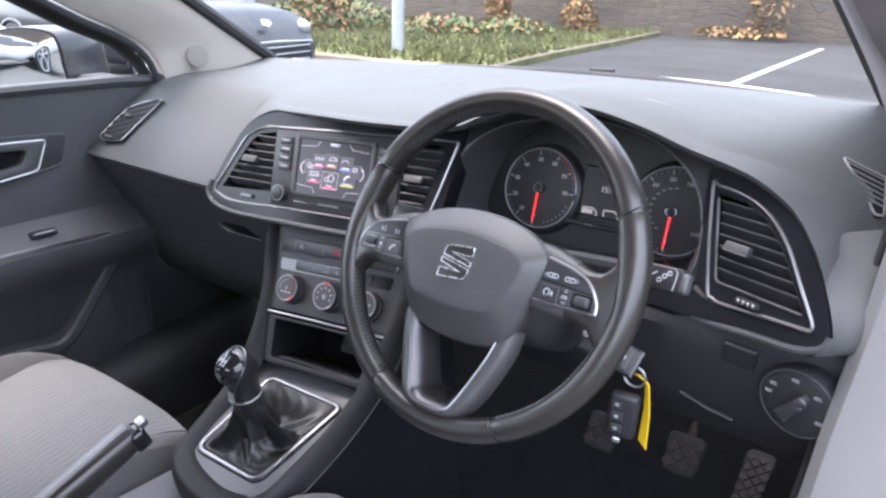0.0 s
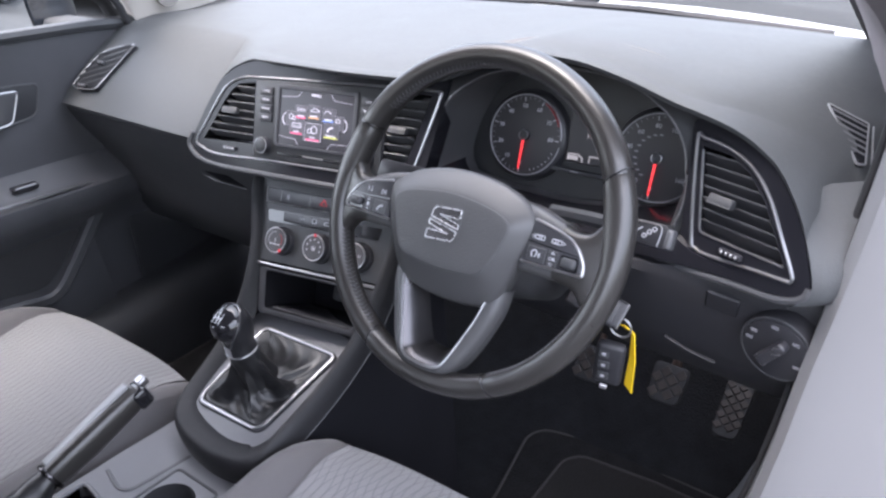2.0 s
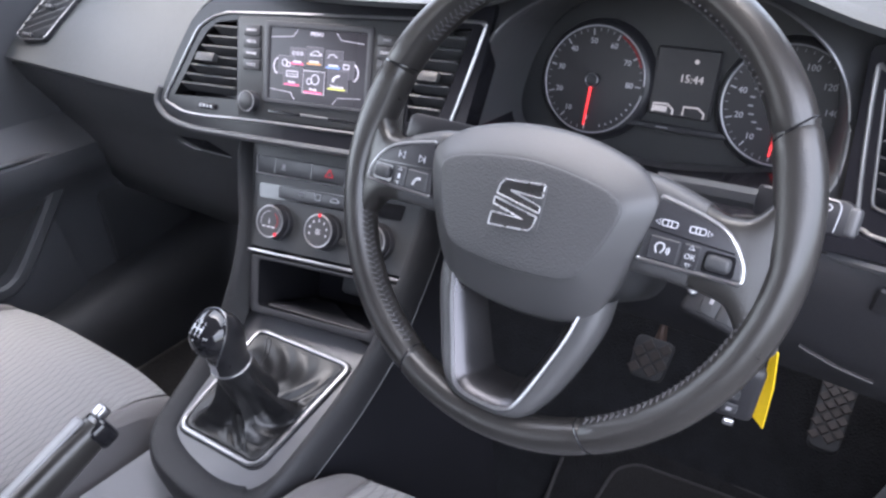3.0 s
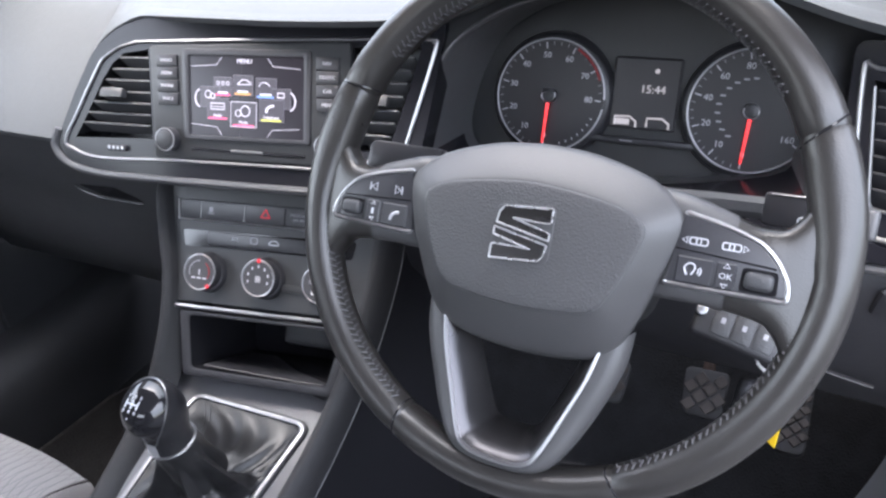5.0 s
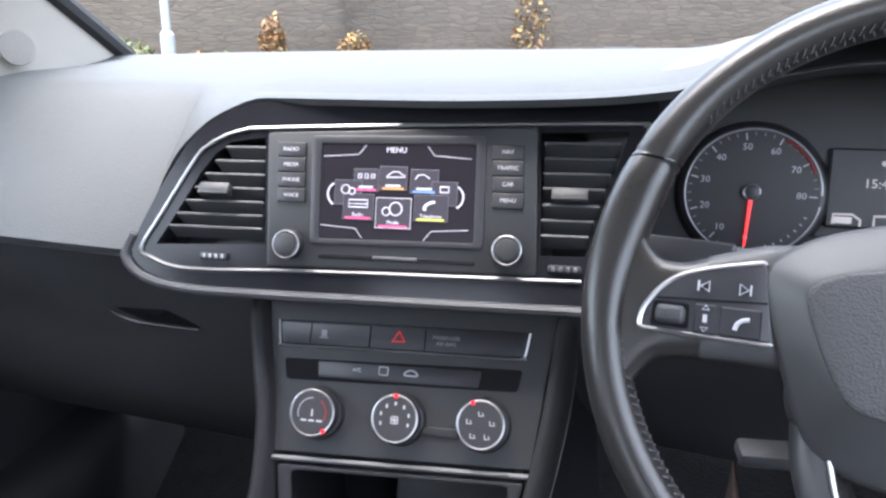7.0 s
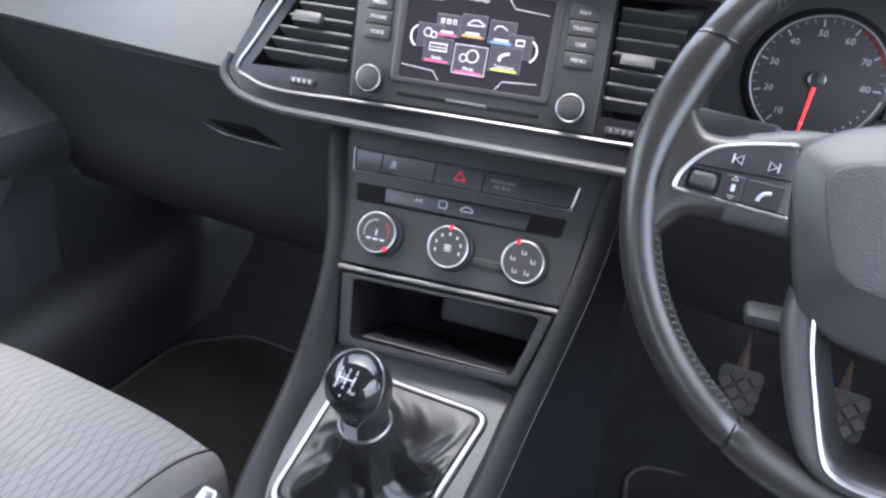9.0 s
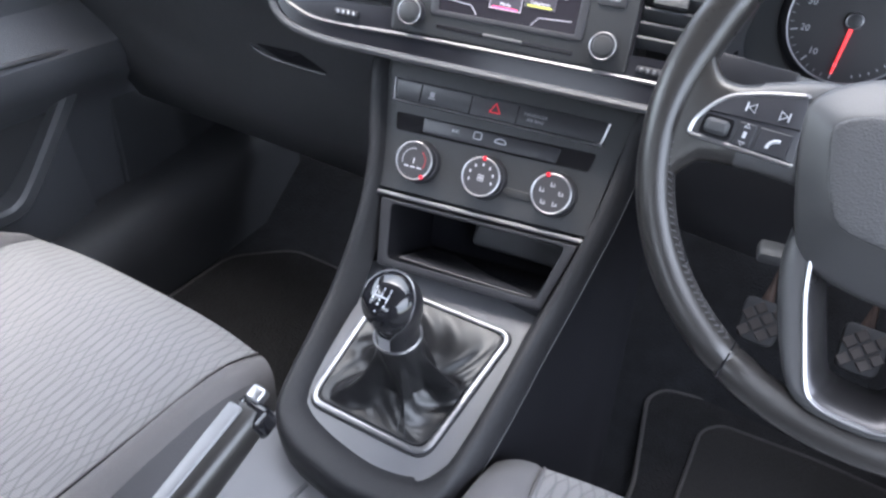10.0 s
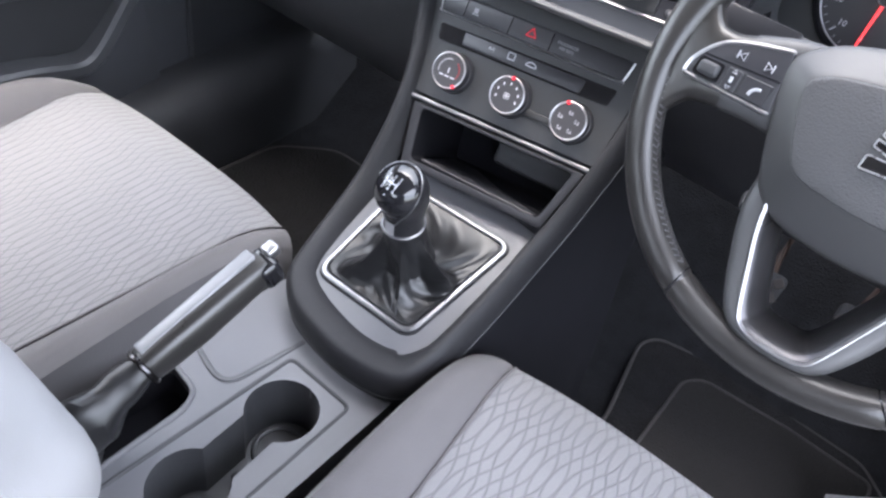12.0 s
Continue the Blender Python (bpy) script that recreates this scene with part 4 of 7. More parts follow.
def tile(x, y, w, h, bar, z, word=""):
    t = part("tile", rbox(w, h, 0.0004, 0, 0, STACK @ pose(x, y, z)), M["icon_tile"], scr)
    part("tile_edge", tube([(x - w / 2, y - h / 2, z), (x + w / 2, y - h / 2, z), (x + w / 2, y + h / 2, z), (x - w / 2, y + h / 2, z)], 0.0003, True, 4, m=STACK), M["icon_edge"], t)
    if bar:
        if word:
            part("lettering", letters(word, 0.0042, STACK @ pose(x, y - h * 0.31, z + 0.0005)), M["icon_line"], t)
        else:
            part("bar", rbox(w * 0.55, 0.0017, 0.0004, 0, 0, STACK @ pose(x, y - h * 0.32, z + 0.0005)), M["icon_line"], t)
        part("underline", rbox(w * 0.8, 0.0013, 0.0004, 0, 0, STACK @ pose(x, y - h * 0.44, z + 0.0005)), M[bar], t)
    return t


def lines(t, pts, z, r=0.0005, closed=False):
    part("icon", tube([(p[0], p[1], z) for p in pts], r, closed, 5, m=STACK), M["icon_line"], t)


t1 = tile(-0.0245, 0.0105, 0.021, 0.018, "icon_red", 0.0071)
for k in range(3):
    lines(t1, [(-0.031 + 0.0055 * k, 0.012), (-0.031 + 0.0055 * k, 0.0155), (-0.0285 + 0.0055 * k, 0.0155), (-0.0285 + 0.0055 * k, 0.012)], 0.0076, closed=True)
t2 = tile(-0.0015, 0.0125, 0.0225, 0.0190, "icon_orange", 0.0071)
lines(t2, [(-0.007, 0.014), (-0.005, 0.0155), (-0.002, 0.0178), (0.003, 0.0178), (0.006, 0.0155), (0.008, 0.0150), (0.008, 0.0135), (-0.007, 0.0130)], 0.0076, closed=True)
t3 = tile(0.0245, 0.0105, 0.023, 0.019, "icon_blue", 0.0071)
lines(t3, [(0.017, 0.012), (0.019, 0.0155), (0.024, 0.0160), (0.029, 0.0130)], 0.0076)
t4 = tile(-0.0395, 0.0000, 0.023, 0.020, None, 0.0073)
lines(t4, arc(0.0036, 0, 340, 14, -0.0415, 0.0025), 0.0078, closed=True)
lines(t4, arc(0.0026, 0, 340, 14, -0.0360, 0.0010), 0.0078, closed=True)
t5 = tile(0.0415, 0.0010, 0.021, 0.019, None, 0.0073)
lines(t5, [(0.038, 0.002), (0.038, 0.0065), (0.045, 0.0065), (0.045, 0.002)], 0.0078, 0.0007, True)
t6 = tile(-0.0300, -0.0115, 0.026, 0.021, "icon_red", 0.0076, "Radio")
lines(t6, [(-0.038, -0.012), (-0.038, -0.006), (-0.022, -0.006), (-0.022, -0.012)], 0.0081, 0.0006, True)
lines(t6, [(-0.038, -0.0092), (-0.022, -0.0092)], 0.0081, 0.0004)
t7 = tile(0.0, -0.0160, 0.0295, 0.0245, "icon_red", 0.0079, "Media")
lines(t7, arc(0.0052, 0, 345, 18, 0.002, -0.0125), 0.0084, 0.0006, True)
lines(t7, arc(0.0032, 0, 345, 14, -0.006, -0.0148), 0.0084, 0.0005, True)
lines(t7, [(-0.0147, -0.0282), (0.0147, -0.0282), (0.0147, -0.0038), (-0.0147, -0.0038)], 0.0082, 0.0004, True)
t8 = tile(0.0310, -0.0110, 0.028, 0.021, "icon_yellow", 0.0076, "Telephone")
lines(t8, spline([(0.026, -0.013), (0.0265, -0.0095), (0.030, -0.0070), (0.034, -0.0060)], 4, False), 0.0081, 0.0013)
for s in (-1, 1):
    lines(scr, [(s * p[0], p[1]) for p in arc(0.010, 120, 240, 10, -0.047, -0.0015)], 0.0072, 0.0008)
    lines(scr, [(s * 0.062, 0.0295), (s * 0.032, 0.0315), (s * 0.026, 0.039)], 0.0070, 0.0003)
    lines(scr, [(s * 0.062, -0.0275), (s * 0.032, -0.0295), (s * 0.026, -0.037)], 0.0070, 0.0003)

# ---- instrument cluster ----
clus = thing("instrument_cluster", "dark instrument cluster with two chrome-ringed dials", "instrument cluster")
OPEN = [(0.164, 0.935), (0.166, 0.962), (0.176, 0.998), (0.198, 1.035), (0.240, 1.063), (0.290, 1.077), (0.340, 1.083), (0.395, 1.080), (0.440, 1.069), (0.478, 1.046), (0.498, 1.021), (0.507, 0.995), (0.510, 0.968), (0.506, 0.944), (0.486, 0.920), (0.356, 0.898), (0.200, 0.905), (0.174, 0.915)]
fr = spline(OPEN, 4)


def hood_row(y, s, dz=0.0):
    """An outline of the hood, s times as wide, leaning back as the dials do."""
    return [(0.340 + (x - 0.340) * s, y + 0.268 * (z - 0.973), 0.975 + (z - 0.975) * s + dz) for x, z in fr]


rows = [hood_row(0.100, 1.30), hood_row(0.088, 1.16), hood_row(0.078, 1.045), hood_row(0.0745, 1.018), hood_row(0.0760, 1.0), hood_row(0.082, 0.985), hood_row(0.105, 0.955), hood_row(0.130, 0.925), hood_row(0.150, 0.90), hood_row(0.168, 0.89)]
# hood takes lighter console grey; the cover glass's haze is in it
part("hood", loft(rows, closed=True), M["console"], clus, "inner hood of the cluster, greyed for haze on its cover", smooth=60)
low = [i for i, p in enumerate(fr) if p[1] < 0.932]
part("lower_lip", loft([[(r[i][0], r[i][1], r[i][2] + 0.0015) for i in low] for r in (hood_row(0.0735, 1.018), hood_row(0.0760, 1.0), hood_row(0.082, 0.985), hood_row(0.105, 0.955), hood_row(0.130, 0.925), hood_row(0.150, 0.90))]), M["gloss"], clus, "gloss black lower lip of the cluster", smooth=60)
part("hood_edge", tube(hood_row(0.0740, 1.012), 0.0014, True, 6), M["alu"], clus, "thin satin line round the opening")
back = [(x - 0.356, (z - 0.973) / math.sin(radians(75))) for x, _, z in hood_row(0.0, 0.93)]
part("face_plate", prism(back, -0.02, -0.004, 0, m=DIALS), M["panel"], clus)
part("left_pod", disc(0.062, -0.004, 0.008, 0.004, 40, DIALS @ pose(-0.090, 0, 0), 0.058), M["button"], clus)
part("right_pod", disc(0.062, -0.004, 0.008, 0.004, 40, DIALS @ pose(0.093, 0, 0), 0.058), M["button"], clus)


def dial(cx, marks, label, red_from=None, needle_deg=262, a0=238, a1=-58, cut=None):
    d = part("dial", disc(0.053, 0.004, 0.009, 0.0, 48, DIALS @ pose(cx, 0, 0)), M["dial"], clus, label)
    cr, cr1 = (0, 350) if cut is None else cut
    part("ring", tube([(p[0], p[1], 0.0098) for p in arc(0.0535, cr, cr1, 60, cx)], 0.0009, m=DIALS), M["dial_ring"], d, "thin pale ring")
    n = len(marks)
    for i, s in enumerate(marks):
        a = radians(a0 + (a1 - a0) * i / (n - 1))
        c, sn = math.cos(a), math.sin(a)
        part("tick", rbox(0.006, 0.0011, 0.0004, 0, 0, DIALS @ pose(cx + c * 0.0475, sn * 0.0475, 0.0092, 0, 0, math.degrees(a))), M["dial_print"], d)
        if s:
            part("numeral", letters(s, 0.0080, DIALS @ pose(cx + c * 0.0385, sn * 0.0385, 0.0093)), M["dial_print"], d)
    tiny = []
    k = (n - 1) * 4
    for i in range(k + 1):
        if i % 4:
            a = radians(a0 + (a1 - a0) * i / k)
            tiny.append(rbox(0.003, 0.0006, 0.0004, 0, 0, DIALS @ pose(cx + math.cos(a) * 0.0495, math.sin(a) * 0.0495, 0.0092, 0, 0, math.degrees(a))))
    part("fine_ticks", join(*tiny), M["dim_print"], d)
    if red_from:
        part("red_zone", tube([(p[0], p[1], 0.0096) for p in arc(0.0505, red_from, a1 + 22, 20, cx)], 0.0012, m=DIALS), M["red_print"], d)
    nd = radians(needle_deg)
    part("needle", tube([(cx + math.cos(nd) * 0.006, math.sin(nd) * 0.006, 0.0125), (cx + math.cos(nd) * 0.046, math.sin(nd) * 0.046, 0.0115)], [0.0016, 0.0009], m=DIALS), M["needle"], d, "lit red needle")
    hub = part("hub", disc(0.0068, 0.009, 0.0145, 0.001, 28, DIALS @ pose(cx, 0, 0)), M["button"], d)
    part("hub_ring", tube([(p[0], p[1], 0.0142) for p in arc(0.0064, 0, 350, 28, cx)], 0.0007, True, m=DIALS), M["alu"], hub)
    return d


T0 = 267
tach = dial(-0.090, ["0", "10", "20", "30", "40", "50", "60", "70", "80"], "rev counter with a red zone", 62, T0, T0, -2)
gauge = [rbox(0.0022, 0.0010, 0.0004, 0, 0, DIALS @ pose(-0.090 + math.cos(radians(a)) * 0.047, math.sin(radians(a)) * 0.047, 0.0092, 0, 0, a)) for a in range(-72, -20, 8)]
part("gauge_marks", join(*gauge), M["dial_print"], tach)
speed = dial(0.093, ["0", "10", "20", "40", "60", "80", "100", "120", "140", "160"], "speedometer", None, 267, 267, -35)
inner = []
for a in range(235, 90, -16):
    inner.append(rbox(0.0045, 0.0016, 0.0004, 0, 0, DIALS @ pose(0.093 + math.cos(radians(a)) * 0.028, math.sin(radians(a)) * 0.028, 0.0092)))
part("inner_scale", join(*inner), M["dim_print"], speed)
disp = part("display", rbox(0.062, 0.066, 0.004, 0.002, 1, DIALS @ pose(-0.001, 0.008, 0.0)), M["dial"], clus, "dark trip display")
part("lettering", letters("15:44", 0.0105, DIALS @ pose(0.006, 0.012, 0.0025)), M["lit_white"], disp)
for cx in (-0.016, 0.014):
    part("car_icon", tube([(cx - 0.010, -0.022, 0.0028), (cx - 0.010, -0.014, 0.0028), (cx + 0.004, -0.0135, 0.0028), (cx + 0.010, -0.018, 0.0028), (cx + 0.010, -0.023, 0.0028)], 0.0010, m=DIALS), M["lit_white"], disp)
part("car_icon_fill", rbox(0.013, 0.0055, 0.0006, 0, 0, DIALS @ pose(-0.0185, -0.0185, 0.0028)), M["lit_white"], disp)
part("small_icon", disc(0.0022, 0.002, 0.0028, 0, 12, DIALS @ pose(0.008, 0.029, 0)), M["lit_white"], disp)
part("lower_bar", rbox(0.10, 0.006, 0.006, 0.002, 2, DIALS @ pose(0.0, -0.036, 0.004)), M["button"], clus)
part("lower_bar_mark", rbox(0.012, 0.0012, 0.0005, 0, 0, DIALS @ pose(-0.012, -0.036, 0.0074)), M["dim_print"], clus)
part("warning_lamp", rbox(0.03, 0.006, 0.001, 0, 0, DIALS @ pose(0.100, -0.060, 0.0085)), M["dial"], clus)

# ---- climate panel and the pocket below ----
cp = thing("climate_panel", "dark grey climate panel with three rotary knobs", "climate control")
PN = [(-0.1330, 0.088), (0.1290, 0.092), (0.1205, 0.03), (0.1120, -0.0400), (-0.1140, -0.0460), (-0.125, 0.02)]
part("plate", prism(PN, -0.02, 0.0, 0.001, 1, CLIMATE), M["panel"], cp)
row = part("switch_strip", prism(rounded([(-0.1190, 0.0690), (-0.1150, 0.0480), (0.1000, 0.0505), (0.1040, 0.0720)], 0.004, 3), -0.002, 0.0025, 0.001, 2, CLIMATE), M["button"], cp)
part("row_chrome", tube([(p[0], p[1], 0.0022) for p in spline([(-0.1205, 0.069), (-0.1175, 0.050), (-0.112, 0.0466), (-0.05, 0.0476), (0.090, 0.0490), (0.0985, 0.0500), (0.1020, 0.0540), (0.1050, 0.0715)], 5, False)], 0.0010, m=CLIMATE), M["chrome"], row, "fine chrome line")
for x in (-0.0895, -0.0345, 0.0150):
    part("joint", rbox(0.0008, 0.0195, 0.0008, 0, 0, CLIMATE @ pose(x, 0.0585, 0.0026)), M["knob"], row)
part("hazard_mark", tube([(-0.0140, 0.0565, 0.0027), (-0.0030, 0.0567, 0.0027), (-0.0085, 0.0655, 0.0027)], 0.0008, True, 5, m=CLIMATE), M["lit_red"], row, "lit red warning triangle")
part("lettering", join(letters("PASSENGER", 0.0046, CLIMATE @ pose(0.0335, 0.0622, 0.0027)), letters("AIR BAG", 0.0046, CLIMATE @ pose(0.0335, 0.0572, 0.0027))), M["dim_print"], row)
part("mark", join(rbox(0.005, 0.0055, 0.0003, 0, 0, CLIMATE @ pose(-0.077, 0.0595, 0.0027)), rbox(0.008, 0.0012, 0.0003, 0, 0, CLIMATE @ pose(-0.077, 0.0555, 0.0027))), M["dim_print"], row)
slot = part("button_recess", prism(rounded([(-0.1120, 0.0350), (-0.1085, 0.0170), (0.0965, 0.0220), (0.1000, 0.0405)], 0.003, 2), -0.001, 0.0008, 0, m=CLIMATE), M["knob"], cp, "gloss black button strip")
ac = part("buttons", prism(rounded([(-0.0800, 0.0350), (-0.0785, 0.0205), (0.0640, 0.0225), (0.0660, 0.0375)], 0.002, 2), 0.0, 0.0026, 0.0008, 2, CLIMATE), M["button"], cp)
part("lettering", letters("A/C", 0.0050, CLIMATE @ pose(-0.0436, 0.0295, 0.0028)), M["print"], ac)
part("mark", tube([(p[0], p[1], 0.0028) for p in rounded([(-0.0235, 0.0270), (-0.0155, 0.0270), (-0.0155, 0.0338), (-0.0235, 0.0338)], 0.001, 2)], 0.0005, True, 5, m=CLIMATE), M["print"], ac)
part("mark", tube([(p[0], p[1], 0.0028) for p in spline([(-0.001, 0.0285), (0.001, 0.0315), (0.005, 0.0328), (0.009, 0.0315), (0.0108, 0.0285), (0.005, 0.0280)], 3)], 0.0007, True, 5, m=CLIMATE), M["print"], ac)
for i, (kx, ky) in enumerate(((-0.0753, -0.0092), (-0.0026, -0.0078), (0.0697, -0.0062))):
    part("collar", disc(0.0228, 0.0, 0.006, 0.002, 44, CLIMATE @ pose(kx + 0.001, ky - 0.001, 0), 0.0215), M["button"], cp)
    k = part("rotary_knob", disc(0.0208, 0.004, 0.0165, 0.0015, 44, CLIMATE @ pose(kx, ky, 0), 0.0196), M["button"], cp, "black rotary knob")
    part("chrome_ring", tube([(p[0], p[1], 0.0162) for p in arc(0.0192, 0, 352, 44, kx, ky)], 0.0011, True, m=CLIMATE), M["chrome"], k)
    part("face", disc(0.0180, 0.015, 0.0166, 0, 40, CLIMATE @ pose(kx, ky, 0)), M["dial"], k)
    ang = (-52, 90, 112)[i]
    part("pointer", rbox(0.0042, 0.0036, 0.002, 0.0006, 1, CLIMATE @ pose(kx + 0.0187 * math.cos(radians(ang)), ky + 0.0187 * math.sin(radians(ang)), 0.0172, 0, 0, ang)), M["lit_red"], k, "red pointer")
    marks = []
    if i == 0:
        part("red_arc", tube([(p[0], p[1], 0.0168) for p in arc(0.0125, -30, 55, 12, kx, ky)], 0.0007, m=CLIMATE), M["red_print"], k)
        part("pale_arc", tube([(p[0], p[1], 0.0168) for p in arc(0.0125, 90, 200, 12, kx, ky)], 0.0006, m=CLIMATE), M["dim_print"], k)
        marks.append(rbox(0.0012, 0.006, 0.0003, 0, 0, CLIMATE @ pose(kx, ky, 0.0167)))
        marks += [rbox(0.005, 0.0016, 0.0003, 0, 0, CLIMATE @ pose(kx + dx_, ky - 0.0065, 0.0167)) for dx_ in (-0.007, 0.0, 0.007)]
    elif i == 1:
        for j in range(7):
            a = radians(200 - 220 * j / 6)
            marks.append(rbox(0.0016, 0.0030, 0.0003, 0, 0, CLIMATE @ pose(kx + 0.0125 * math.cos(a), ky + 0.0125 * math.sin(a), 0.0167)))
        for j in range(4):
            a = radians(45 + 90 * j)
            marks.append(tube([(p[0], p[1], 0.0167) for p in arc(0.0015, 0, 330, 8, kx + 0.0021 * math.cos(a), ky - 0.001 + 0.0021 * math.sin(a))], 0.0004, True, 4, m=CLIMATE))
    else:
        for j in range(5):
            a = radians(90 + 72 * j)
            px, py = kx + 0.010 * math.cos(a), ky - 0.001 + 0.010 * math.sin(a)
            marks.append(tube([(px - 0.002, py + 0.0018, 0.0167), (px - 0.0018, py - 0.0018, 0.0167), (px + 0.002, py - 0.0016, 0.0167), (px + 0.001, py + 0.001, 0.0167)], 0.0005, seg=5, m=CLIMATE))
    part("mark", join(*marks), M["dial_print"], k)
part("link_bar", rbox(0.032, 0.008, 0.004, 0.0015, 2, CLIMATE @ pose(0.034, -0.0165, 0.001)), M["panel"], cp)

pocket = thing("storage_pocket", "open dark storage pocket with a chrome lip above", "storage pocket")
part("chrome_lip", tube([(-0.1130, -0.0508, 0.002), (0.0, -0.0478, 0.003), (0.1105, -0.0448, 0.002)], 0.0024, m=CLIMATE, flat=0.8), M["chrome"], pocket)
po_ = [(-0.1080, -0.0560), (0.1070, -0.0500), (0.0880, -0.1240), (-0.0960, -0.1280)]
pi_ = [(-0.0950, -0.0600), (0.0950, -0.0545), (0.0800, -0.1150), (-0.0860, -0.1190)]
part("frame", ring(rounded(po_, 0.004, 3), rounded(pi_, 0.006, 3), -0.012, 0.002, CLIMATE, 0.0015), M["knee"], pocket)
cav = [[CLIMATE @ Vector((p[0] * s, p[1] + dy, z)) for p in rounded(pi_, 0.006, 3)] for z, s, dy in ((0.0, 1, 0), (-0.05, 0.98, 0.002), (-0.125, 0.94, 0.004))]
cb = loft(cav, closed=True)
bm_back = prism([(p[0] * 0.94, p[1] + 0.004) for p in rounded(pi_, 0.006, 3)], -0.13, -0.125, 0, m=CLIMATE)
# cavity walls and back go near-black; the depth's shade is in the colour
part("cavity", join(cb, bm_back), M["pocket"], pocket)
part("socket_step", rbox(0.11, 0.035, 0.05, 0.006, 2, CLIMATE @ pose(0.035, -0.075, -0.105)), M["lower"], pocket)
part("rubber_tray", rbox(0.15, 0.002, 0.10, 0.001, 1, CLIMATE @ pose(0, -0.1155, -0.055)), M["button"], pocket)

# ---- centre console ----
con = thing("centre_console", "grey plastic centre console between the front seats", "centre console")
# side cheeks that sweep from the dashboard down round the gear lever
SW = [(-0.150, 0.060, 0.900), (-0.145, 0.024, 0.875), (-0.132, 0.000, 0.830), (-0.1215, -0.018, 0.790), (-0.115, -0.046, 0.738), (-0.1135, -0.088, 0.678), (-0.106, -0.136, 0.650), (-0.094, -0.194, 0.628), (-0.083, -0.220, 0.6185), (-0.056, -0.2380, 0.612), (-0.016, -0.2470, 0.609), (0.030, -0.2500, 0.608), (0.074, -0.2410, 0.611), (0.0930, -0.220, 0.618), (0.0985, -0.171, 0.6355), (0.1005, -0.105, 0.660), (0.102, -0.060, 0.684), (0.1070, -0.030, 0.712), (0.1165, 0.0016, 0.762), (0.1230, 0.030, 0.8134), (0.128, 0.062, 0.881), (0.142, 0.090, 0.905)]
sw = spline(SW, 5, False)
n = len(sw)
rows, skirt = [], []
n_deck, n_face = Vector((0, -0.302, 0.953)), Vector((0.0, -0.89, 0.454))
for i, p in enumerate(sw):
    a = Vector(p)
    t = (Vector(sw[min(i + 1, n - 1)]) - Vector(sw[max(i - 1, 0)])).normalized()
    up = n_deck.lerp(n_face, min(1, max(0, (p[2] - 0.66) / 0.09))).normalized()
    inw = up.cross(t).normalized()
    if inw.dot(Vector((0, -0.10, 0.66)) - a) < 0:
        inw = -inw
    side = 1 if p[0] > 0 else -1
    high = min(1, max(0, (p[2] - 0.66) / 0.08))
    front = min(1, max(0, (-0.19 - p[1]) / 0.05))
    w = (0.020 if side < 0 else 0.012) + (0.010 if side < 0 else 0.018) * front - (0.007 * high if side < 0 else 0.002 * high)
    h = 0.0135 - 0.003 * front + 0.004 * min(1, max(0, (p[1] + 0.18) / 0.10)) + 0.008 * high
    q = [a + inw * (w + 0.003) - up * (h + 0.006), a + inw * w - up * h, a + inw * (w * 0.55) - up * (0.35 * h), a + inw * 0.004 - up * 0.0008, a, a - inw * 0.003 - up * 0.0018, a - inw * 0.0065 - up * 0.006, a - inw * 0.0095 - up * 0.013, a - inw * 0.0115 - up * 0.024, a - inw * 0.0125 - up * 0.038]
    rows.append([tuple(v) for v in q])
    e = q[-1]
    skirt.append([tuple(e + inw * 0.0008), tuple(e - Vector((0, 0, 0.02)) + inw * 0.002), (e.x + side * 0.010 * (1 - front), e.y, max(0.46, e.z - 0.12)), (e.x + side * 0.040 * (1 - front), e.y, 0.30), (e.x + side * 0.050 * (1 - front), e.y, 0.27)])
# cheek colour holds the shade on the console's flank
part("side_cheek", loft(rows), M["cheek"], con, "rounded cheek round the gear lever, darkened for shade", smooth=60)
# skirt is near-black to stand for the door light missing here
part("side_skirt", loft(skirt), M["pocket"], con, "matt lower side of the console, its shade put into the colour", smooth=60)
part("cheek_seam", tube([(Vector(r[-1]) + Vector((0, 0, 0.0005))) for r in rows], 0.0008, seg=5), M["console"], con)
# sloping deck round the gear lever
DK = [(-0.100, 0.100), (0.096, 0.108), (0.098, 0.05), (0.094, -0.06), (0.078, -0.108), (0.0, -0.118), (-0.078, -0.110), (-0.096, -0.06), (-0.102, 0.04)]
part("gear_deck", prism(spline(DK, 4), -0.03, -0.001, 0.003, 2, GEAR), M["deck"], con)
# lower deck behind it


for s in (-1, 1):
    rr_ = []
    for y, zt, w in ((-0.20, 0.53, 0.098), (-0.26, 0.53, 0.100), (-0.40, 0.51, 0.100), (-0.60, 0.50, 0.100)):
        rr_.append([(s * (w - 0.012), y, zt), (s * w, y, zt - 0.015), (s * (w + 0.008), y, zt - 0.10), (s * (w + 0.02), y, 0.34), (s * (w + 0.035), y, 0.27)])
    part("tunnel_side", loft(rr_), M["carpet"], con, "dark carpeted tunnel side")
DECK = pose(0, -0.28, 0.565, -1.0)
ldk = rounded([(-0.118, 0.12), (0.082, 0.12), (0.086, 0.02), (0.092, -0.36), (-0.118, -0.36), (-0.122, -0.02)], 0.01, 3)
co = rounded([(-0.026, 0.010, 0.008), (0.060, 0.010, 0.008), (0.074, -0.33, 0.01), (-0.030, -0.33, 0.01)], 0.012, 4)
